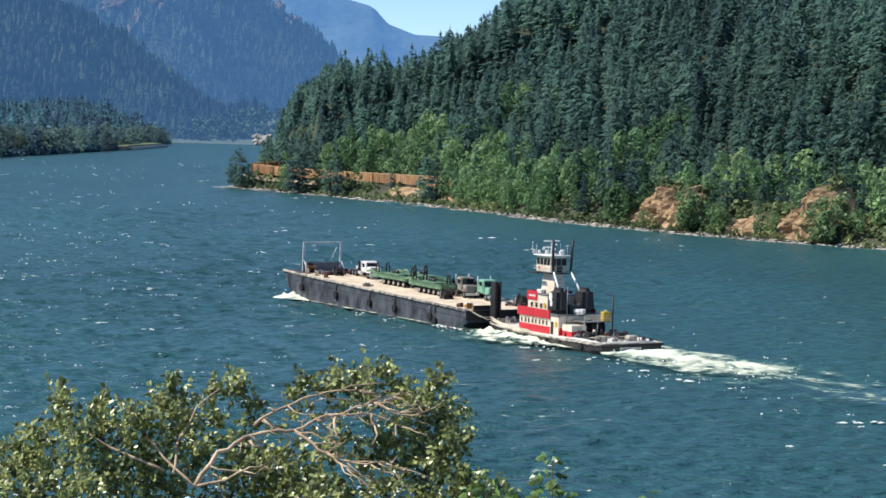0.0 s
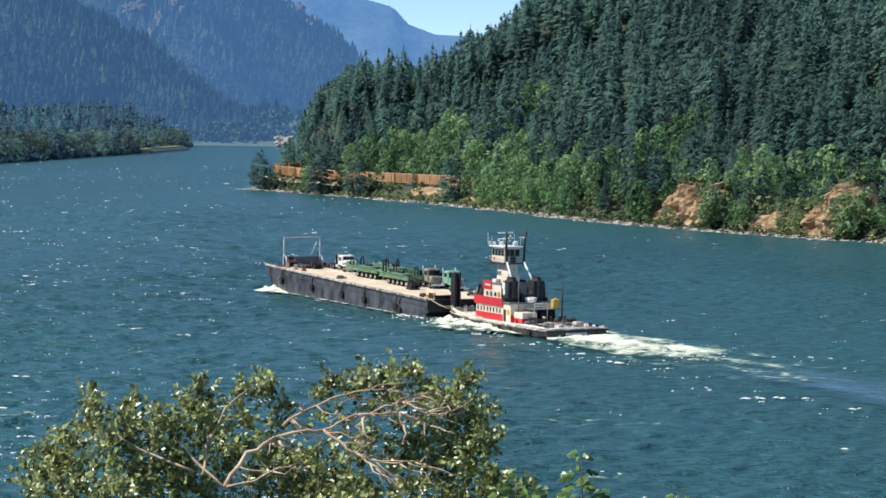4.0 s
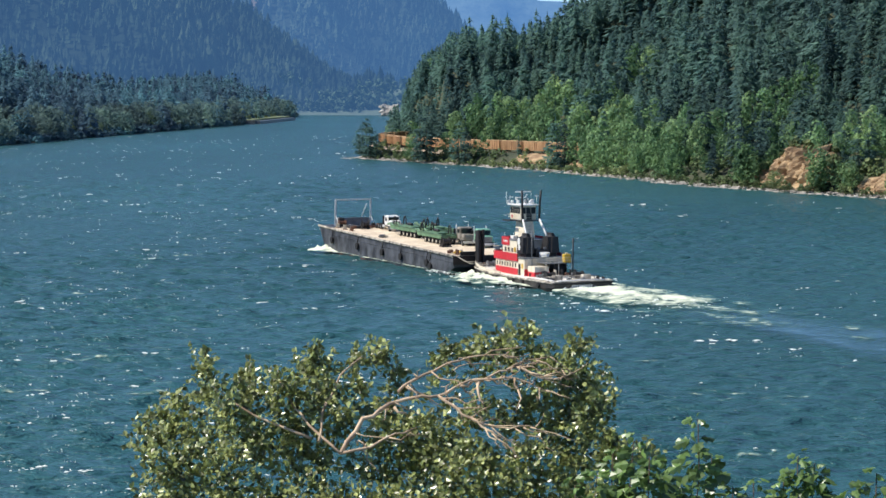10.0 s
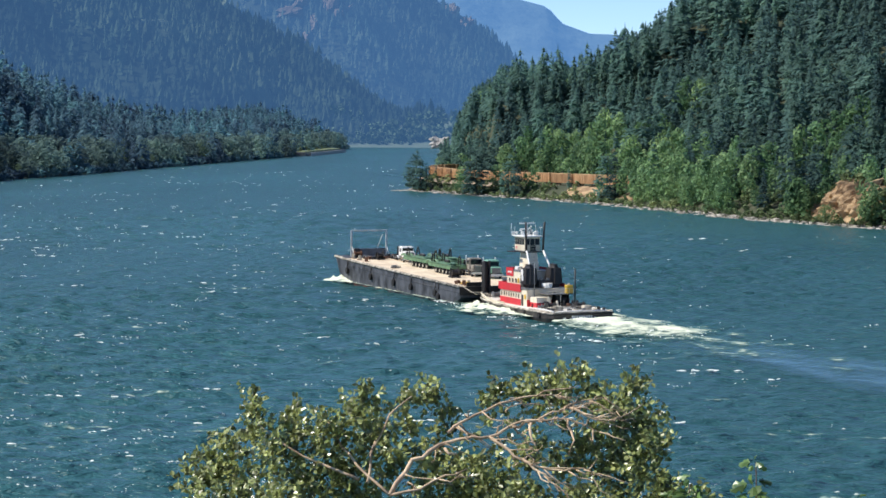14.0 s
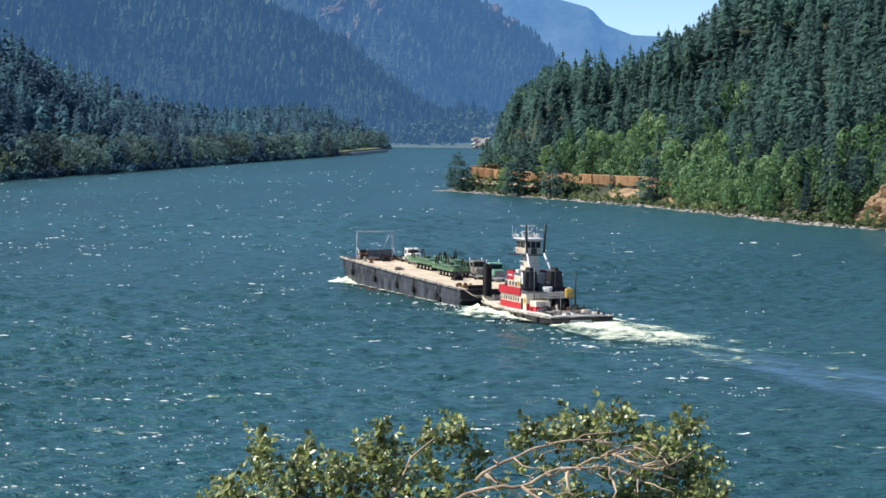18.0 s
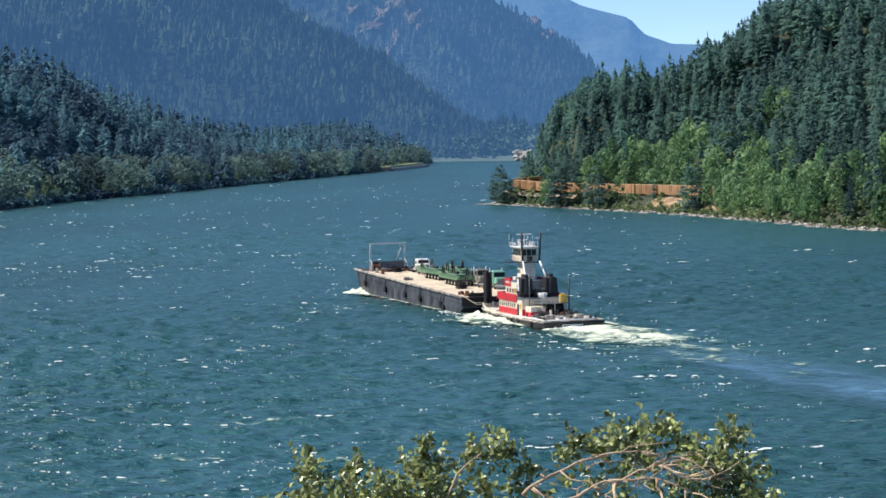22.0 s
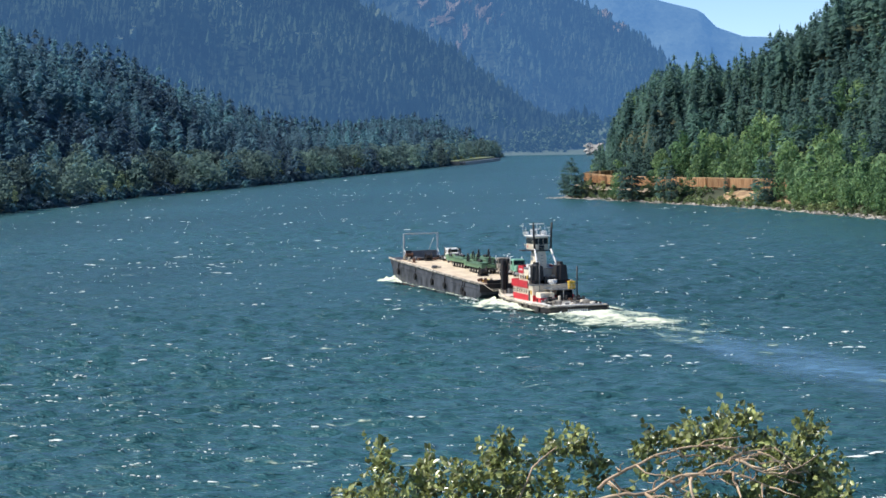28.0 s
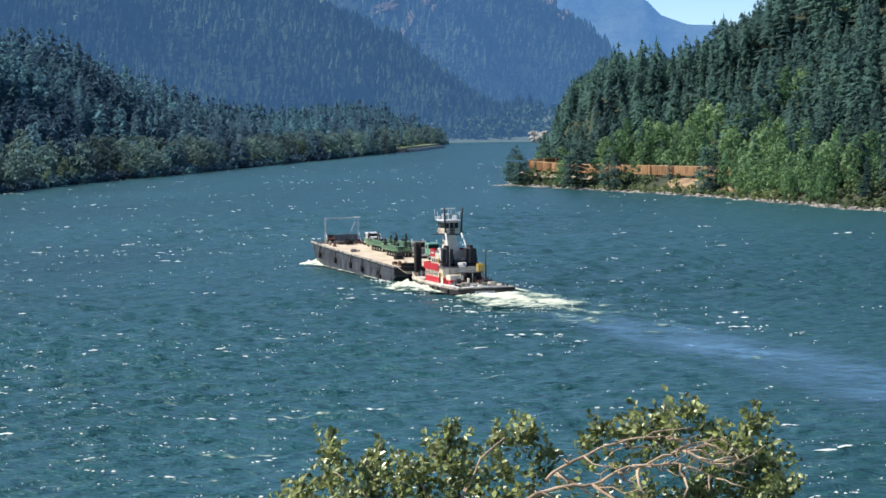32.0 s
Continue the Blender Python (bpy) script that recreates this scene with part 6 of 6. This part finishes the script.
for i in range(60):                                        # bare cut below the train
    y = 858 - 56 * i / 59
    k = min(range(len(FORE)), key=lambda n: abs(FORE[n][1] - y))
    for j in range(12):
        d = 8.5 + 8.5 * j / 11
        px, py = FORE[k][0] + RIGHT_IN.x * d, FORE[k][1] + RIGHT_IN.y * d
        V.append((px, py, right_height(px, py, d) + 0.35 * min(1, i / 6, (59 - i) / 6) * min(1, j, 11 - j) + 0.5 * fractal(px, py, 2.5, 4, 3.0) * min(1, j, 11 - j)))
tagged(new("bare_bank", mesh_np("bare_bank", V, grid_faces(60, 12), CLIFF)), "bare tan cut bank below the parked train", "bank", kind="structure")
for off in (-0.72, 0.72):
    pts = []
    for i in range(0, 160, 2):
        d = line[min(i + 1, 159)] - line[max(i - 1, 0)]
        d = d / np.hypot(*d)
        pts.append((line[i][0] + d[1] * off, line[i][1] - d[0] * off, RAIL_Z + 0.12))
    tagged(tube(None, "rail", pts, 0.08, RUST, 4), "rusty steel rail along the embankment", "rail", kind="structure")

CAR = material("orange_brown_car_paint", (0.52, 0.31, 0.155), 0.7, vary=0.33, scale=0.5, color2=(0.30, 0.15, 0.07), bump=0.2, obj_random=0.32, streak=0.3)
CAR_END = material("pale_car_end", (0.66, 0.43, 0.23), 0.7, vary=0.2, scale=0.6)


def rail_car(label):
    """A high-sided gondola: ribbed sides, open top, two bogies."""
    t = thing("rail_car", label, "rail car", group="gondola cars of the parked train")
    L, W, z0, z1 = 14.6, 3.1, 1.1, 4.35
    for s in (-1, 1):
        sd = bx(t, "side", s * W / 2 - 0.06, s * W / 2 + 0.06, -L / 2, L / 2, z0, z1, CAR, 0.02)
        bx(sd, "top_chord", s * W / 2 - 0.14, s * W / 2 + 0.14, -L / 2, L / 2, z1, z1 + 0.2, CAR_END, 0.02)
        bx(sd, "side_sill", s * W / 2 - 0.12, s * W / 2 + 0.12, -L / 2, L / 2, z0 - 0.25, z0, CAR, 0.02)
        for k in range(11):
            y = -L / 2 + 0.1 + k * (L - 0.3) / 10
            bx(sd, "rib", s * (W / 2 + 0.13) - 0.09, s * (W / 2 + 0.13) + 0.09, y, y + 0.16, z0 - 0.1, z1, CAR, 0.01)
        e = bx(t, "end", -W / 2, W / 2, s * L / 2 - 0.06, s * L / 2 + 0.06, z0, z1 + 0.1, CAR_END, 0.02, "paler end wall")
        for k in range(3):
            bx(e, "end_rib", -W / 2, W / 2, s * (L / 2 + 0.12) - 0.08, s * (L / 2 + 0.12) + 0.08, z0 + 0.6 + k * 0.9, z0 + 0.75 + k * 0.9, CAR_END, 0.01)
        bg = bx(t, "bogie", -1.1, 1.1, s * 4.9 - 1.3, s * 4.9 + 1.3, 0.45, 0.8, BLACK, 0.05)
        for wy in (-0.85, 0.85):
            for wx in (-0.75, 0.75):
                drum(bg, "wheel", (wx, s * 4.9 + wy, 0.42), "x", 0.42, 0.14, RUST, 12)
        bx(t, "coupler", -0.15, 0.15, s * (L / 2 + 0.45) - 0.4, s * (L / 2 + 0.45) + 0.4, 0.75, 1.0, BLACK, 0.03)
    bx(t, "floor", -W / 2, W / 2, -L / 2, L / 2, z0 - 0.1, z0 + 0.05, RUST, 0.01)
    return t


seg = np.r_[0, np.cumsum(np.hypot(*np.diff(line, axis=0).T))]
first = rail_car("orange-brown ribbed gondola car parked on the embankment")
for k in range(17):
    u = 10 + k * 16.1
    if u > seg[-1] - 10:
        break
    p0 = [np.interp(u - 5, seg, line[:, i]) for i in (0, 1)]
    p1 = [np.interp(u + 5, seg, line[:, i]) for i in (0, 1)]
    m = pose((p0[0] + p1[0]) / 2, (p0[1] + p1[1]) / 2, RAIL_Z + 0.2, 0, 0, math.degrees(math.atan2(-(p1[0] - p0[0]), p1[1] - p0[1])))
    if k == 0:
        first.matrix_world = m
    else:
        copy_thing(first, m)

# single trees that stand before the train
lone = []
for x, y, h in ((-97, 968, 12), (-93, 958, 11), (-99, 972, 9), (-95, 963, 13), (-90, 955, 9), (-68, 912, 17), (-65, 908, 14), (-51, 890, 13), (-48, 884, 11), (-11, 826, 15), (-8, 821, 13), (6, 815, 9)):
    lone.append((x + 3, y, 1.5, h * 1.3, h * 1.7))
SHORE_FIRS = [conifer_arrays(200 + i, 460, 0.19, size=0.85, taper=0.5) for i in range(5)]
plant_trees("shore_fir", SHORE_FIRS, lone, CONIFER, "dark bushy fir standing between train and river", "firs before the train", 0.85)

leafy_shore = [(-70, 926, 1.5, 8, 11), (10, 806, 1.5, 9, 11)]
plant_trees("shore_broadleaf", BROAD, leafy_shore, LEAF, "light green broadleaf tree between train and river", "broadleaf trees before the train", 0.6)

# ---- the bush before the camera ----
OAK = material("glossy_bush_leaf", (0.40, 0.43, 0.160), 0.33, vary=0.3, scale=6.0, color2=(0.15, 0.19, 0.06), island=0.75, spec=0.8, through_light=0.28)
MAPLE = material("maple_leaf", (0.165, 0.265, 0.075), 0.36, vary=0.25, scale=6.0, color2=(0.07, 0.13, 0.03), island=0.45, spec=0.7, through_light=0.25)
TWIG = material("pale_twig_bark", (0.74, 0.55, 0.36), 0.8, vary=0.3, scale=9.0, color2=(0.30, 0.20, 0.13), bump=0.4)
BUSH_Y = 13.0
LEFT_CLUMPS = [(-2.59, 28.50, 0.11), (-2.50, 28.59, 0.11), (-2.43, 28.73, 0.07), (-2.26, 28.94, 0.07), (-2.25, 28.80, 0.09), (-2.34, 28.53, 0.15), (-2.14, 28.70, 0.13), (-2.00, 28.89, 0.07), (-1.99, 28.75, 0.13), (-1.82, 28.81, 0.11), (-1.77, 28.62, 0.16), (-1.63, 28.91, 0.11), (-1.55, 28.80, 0.12), (-1.61, 29.01, 0.06), (-1.39, 28.96, 0.07), (-1.25, 29.00, 0.08), (-1.50, 28.68, 0.13), (-1.96, 28.48, 0.19), (-2.23, 28.34, 0.20), (-2.51, 28.33, 0.15), (-1.63, 28.40, 0.19), (-1.32, 28.81, 0.06), (-1.18, 28.99, 0.05)]
LOW_CLUMPS = [(-1.11, 28.91, 0.05), (-1.14, 28.82, 0.05), (-1.22, 28.67, 0.10), (-1.03, 28.55, 0.12), (-1.25, 28.44, 0.17), (-1.00, 28.36, 0.17), (-0.87, 28.47, 0.13), (-0.75, 28.35, 0.17), (-2.57, 28.05, 0.19), (-2.26, 28.03, 0.23), (-1.96, 28.04, 0.24), (-1.66, 28.05, 0.24), (-1.36, 28.05, 0.24), (-1.06, 28.06, 0.24), (-0.76, 28.07, 0.24), (-0.46, 28.07, 0.23), (-0.16, 28.08, 0.23), (0.10, 28.14, 0.16)]
RIGHT_CLUMPS = [(-0.81, 29.04, 0.06), (-0.90, 28.98, 0.05), (-0.60, 29.07, 0.09), (-0.47, 29.10, 0.09), (-0.37, 29.14, 0.05), (-0.70, 29.00, 0.05), (-0.50, 29.00, 0.08), (-0.28, 29.02, 0.09), (-0.05, 29.06, 0.08), (-0.17, 28.95, 0.11), (-0.01, 28.87, 0.13), (0.08, 28.75, 0.10), (-0.10, 28.76, 0.13), (-0.33, 28.74, 0.09), (-0.45, 28.62, 0.10), (-0.20, 28.60, 0.14), (0.02, 28.59, 0.14), (0.11, 28.47, 0.10), (0.19, 28.39, 0.11), (0.34, 28.44, 0.07), (-0.10, 28.39, 0.16), (-0.37, 28.36, 0.17), (-0.60, 28.40, 0.09), (-0.65, 28.65, 0.06)]
ARCH_TUFTS = [(-0.90, 28.84, 0.05), (-0.79, 28.86, 0.06), (-0.63, 28.89, 0.06), (-0.98, 28.65, 0.06), (-0.82, 28.68, 0.06), (-0.71, 28.72, 0.06), (-0.55, 28.74, 0.07), (-0.41, 28.82, 0.06), (-0.50, 28.92, 0.06), (-0.71, 28.55, 0.07), (-0.87, 28.60, 0.07), (-0.31, 28.87, 0.07), (-1.01, 28.77, 0.05), (-0.60, 28.71, 0.05)]
SWAY = []


def seat(ob, owner):
    """Makes ob a part of a thing whose base lies elsewhere, without moving it."""
    ob.parent = owner
    ob.matrix_parent_inverse = owner.matrix_basis.inverted()
    return ob


bush = thing("bush", "broad evergreen bush with glossy olive leaves and pale bare twigs", "bush", pose(-1.7, BUSH_Y + 0.1, 25.6))


def leaf_at(V, F, p, d, ln, wd, r, lobes=False):
    """One folded leaf from p along d."""
    d = d / np.linalg.norm(d)
    up = r.normal(size=3) * 0.62 + np.array((-0.65, -0.5, 0.8))
    s = np.cross(d, up)
    s /= np.linalg.norm(s) + 1e-9
    n = np.cross(s, d)
    b = len(V)
    if lobes:
        pts = [(0, 0), (0.18, 0.30), (0.42, 0.62), (0.52, 0.30), (0.85, 0.42), (1.0, 0.0), (0.85, -0.42), (0.52, -0.30), (0.42, -0.62), (0.18, -0.30)]
        V.extend(p + d * ln * a + s * wd * c - n * ln * 0.22 * abs(c) for a, c in pts)
        V.append(p + d * ln * 0.45 + n * ln * 0.05)
        F.extend((b + 10, b + i, b + (i + 1) % 10) for i in range(10))
    else:
        V.extend((p, p + d * ln * 0.35 + s * wd * 0.5 + n * wd * 0.14, p + d * ln * 0.75 + s * wd * 0.38 + n * wd * 0.12, p + d * ln, p + d * ln * 0.75 - s * wd * 0.38 + n * wd * 0.12, p + d * ln * 0.35 - s * wd * 0.5 + n * wd * 0.14))
        F.extend(((b, b + 1, b + 2), (b, b + 2, b + 3), (b, b + 3, b + 4), (b, b + 4, b + 5)))


MAIN = [[(-1.46, 28.42), (-1.33, 28.63), (-1.17, 28.72), (-1.01, 28.76), (-0.88, 28.77), (-0.75, 28.84), (-0.59, 28.88), (-0.41, 28.96), (-0.21, 29.01)], [(-1.12, 28.79), (-1.01, 28.87), (-0.85, 28.95), (-0.70, 29.00), (-0.51, 29.02), (-0.41, 28.97)], [(-0.88, 28.77), (-0.74, 28.66), (-0.59, 28.60), (-0.45, 28.58), (-0.30, 28.59)], [(-0.69, 28.64), (-0.59, 28.57), (-0.49, 28.49)], [(-0.75, 28.83), (-0.59, 28.87), (-0.43, 28.88), (-0.23, 28.80)], [(-0.43, 28.95), (-0.27, 28.88), (-0.16, 28.87)], [(-1.46, 28.42), (-1.22, 28.50), (-1.01, 28.58)]]
SIDE = [[(-1.14, 28.70), (-1.06, 28.64)], [(-1.58, 28.61), (-1.54, 28.75)], [(-1.46, 28.42), (-1.65, 28.59), (-1.78, 28.78), (-1.83, 28.91)], [(-1.59, 28.49), (-1.57, 28.67), (-1.46, 28.89), (-1.33, 29.00)], [(-1.64, 28.51), (-1.97, 28.64), (-2.23, 28.82)], [(-0.64, 28.85), (-0.63, 28.74), (-0.59, 28.68)], [(-0.43, 28.88), (-0.40, 28.78), (-0.42, 28.67)]]
lr = np.random.default_rng(77)
for k, (cx, cz, cr) in enumerate(LEFT_CLUMPS + LOW_CLUMPS + RIGHT_CLUMPS + ARCH_TUFTS):
    V, F = [], []
    cy = BUSH_Y + lr.uniform(-0.15, 0.35) - 0.7 * max(0.0, 28.95 - cz)        # the bush bulges outwards lower down
    near = cy / BUSH_Y
    cx, cz, cr = cx * near, 30.6 + (cz - 30.6) * near, cr * near
    for q in range(int((46 if k < len(LEFT_CLUMPS + LOW_CLUMPS + RIGHT_CLUMPS) else 20) * (cr / 0.12) ** 1.65)):          # sprigs that grow outwards and up, each with its leaves
        o = lr.normal(size=3)
        o *= cr * 1.12 * lr.random() ** 0.5 / np.linalg.norm(o)
        p = np.array((cx, cy, cz)) + o * (1.05, 1.5, 0.95)
        d = o / cr * 0.8 + lr.normal(0, 0.5, 3) + (0.15, 0, 0.45)
        d /= np.linalg.norm(d)
        ln = lr.uniform(0.06, 0.16) * min(1.0, 0.35 + cr * 5)
        for h in range(lr.integers(6, 10)):
            at = p + d * ln * (h / 7 - 0.4)
            out = d * 0.5 + lr.normal(0, 0.75, 3)
            leaf_at(V, F, at, out, lr.uniform(0.026, 0.047), lr.uniform(0.018, 0.032), lr)
    cl = seat(new("leaf_clump", mesh_np("leaf_clump", V, F, OAK)), bush)
    tagged(cl, kind="stuff")
    SWAY.append((cl, (k // 4) * 2.8))


def branch(parent, name, pts, r0, r1, mat=TWIG):
    n = len(pts)
    return seat(tube(None, name, pts, [r0 + (r1 - r0) * i / (n - 1) for i in range(n)], mat, 6), parent)


def wiggle(a, b, n, amp, r):
    a, b = np.array(a), np.array(b)
    return [tuple(a + (b - a) * i / n + r.normal(0, amp, 3) * (0 < i < n)) for i in range(n + 1)]


def on_front(x, z, out):
    """A place on the bush's bulging front, out metres before the leaves' middle."""
    y = BUSH_Y - 0.7 * max(0.0, 28.95 - z) - out
    return x * y / BUSH_Y, y, 30.6 + (z - 30.6) * y / BUSH_Y


for k, b in enumerate(MAIN + SIDE):
    pts = []
    for p0, p1 in zip(b[:-1], b[1:]):
        out = 0.34 if k < len(MAIN) or b[0][0] > -1.2 else 0.05             # the left-hand ones grow inside the leaves
        pts += wiggle(on_front(*p0, out), on_front(*p1, out), 3, 0.009, lr)[:-1]
    pts.append(on_front(*b[-1], 0.3 if k < len(MAIN) else 0.05))
    branch(bush, "branch", pts, 0.014 if k < 1 else 0.0095, 0.0035)
for k in range(75):
    b = MAIN[lr.integers(0, len(MAIN)) if k % 2 else lr.choice((0, 1, 2, 4, 5))]
    i = lr.integers(0, len(b) - 1)
    q = lr.random()
    x, z = b[i][0] + (b[i + 1][0] - b[i][0]) * q, b[i][1] + (b[i + 1][1] - b[i][1]) * q
    e = on_front(x + lr.uniform(-0.05, 0.30), z + lr.uniform(-0.16, 0.10), lr.uniform(0.2, 0.42))
    branch(bush, "twig", wiggle(on_front(x, z, 0.34), e, 4, 0.012, lr), 0.005, 0.002)
branch(bush, "trunk", [(-1.7, BUSH_Y + 0.1, 25.6), (-1.72, BUSH_Y, 26.8), (-1.76, BUSH_Y - 0.25, 28.1)], 0.06, 0.025, BARK)

SHOOTS = [(0.59, 28.83), (0.25, 28.69), (0.14, 28.6), (0.33, 28.63), (0.05, 28.51), (0.45, 28.55), (0.68, 28.58), (0.89, 28.49), (0.79, 28.44), (1.14, 28.61), (1.23, 28.57), (1.06, 28.48), (1.55, 28.54), (1.41, 28.44), (1.68, 28.45), (-0.07, 28.47)]      # place and top of each shoot
for cx, top in SHOOTS:
    yy = 12.0 + lr.uniform(-0.2, 0.2)
    sap = thing("maple_sapling", "young maple shoot with broad lobed fresh green leaves", "sapling", pose(cx, yy, 26.0), group="maple shoots below the bush")
    stem = wiggle((cx + lr.uniform(-0.06, 0.06), yy, 26.0), (cx, yy, top - 0.02), 9, 0.010, lr)
    branch(sap, "stem", stem, 0.007, 0.003, BARK)
    V, F = [], []
    z, gap = top - 0.02, lr.uniform(0.085, 0.12)
    for k in range(9):                                     # whorls of leaves, broader further down
        a0 = lr.uniform(0, 6.28)
        count = 6 if k == 0 else 13
        for h in range(count):
            a = a0 + h * 6.283 / count + lr.uniform(-0.3, 0.3)
            d = np.array((math.cos(a), math.sin(a) * 0.9, lr.uniform(-0.25, 0.35)))
            stalk = lr.uniform(0.015, 0.03) if k == 0 else lr.uniform(0.02, 0.05 + 0.02 * min(k, 4))
            ln = lr.uniform(0.045, 0.065) if k == 0 else lr.uniform(0.06, 0.10)
            leaf_at(V, F, np.array((cx, yy, z + lr.uniform(-0.03, 0.03))) + d * stalk, d + (0, 0, -0.35), ln, ln * lr.uniform(0.62, 0.8), lr, True)
        z -= gap * lr.uniform(0.7, 1.1)
    lv = new("leaves", mesh_np("leaves", V, F, MAPLE))
    seat(lv, sap)
    SWAY.append((lv, cx * 5))


# ---- what moves ----
TOW_WAY = [(0, 20.76, 307.52, 29.9), (3, 13.4, 319.3, 29.2), (6, 6.19, 330.63, 28.5), (10, -3.26, 343.45, 27.4), (13, -9.62, 349.93, 26.9), (14.5, -11.33, 344.93, 27.0), (16, -13.14, 339.98, 27.05), (20, -21.57, 348.59, 26.46), (24, -29.56, 359.53, 25.75), (28.5, -38.5, 373.24, 25.05), (32, -44.9, 383.35, 24.75)]   # seconds, x, y, degrees to the left of +y
DRIFT = (0.55, -1.0)                    # the chop's way, metres a second


def motions():
    for ob, local in MOVERS:
        walk(ob, [(t, pose(x, y, 0, 0, 0, a) @ local) for t, x, y, a in TOW_WAY])
    for ob in CHOP:
        walk(ob, [(0, pose(-16 * DRIFT[0], -16 * DRIFT[1], 0)), (32, pose(16 * DRIFT[0], 16 * DRIFT[1], 0))])
    for ob, phase in SWAY:
        walk(ob, [(t * 0.5, pose(0.014 * math.sin(t * 0.9 + phase * 1.7), 0.01 * math.sin(t * 1.1 + phase * 2.3), 0.010 * math.sin(t * 0.7 + phase))) for t in range(65)])


motions()
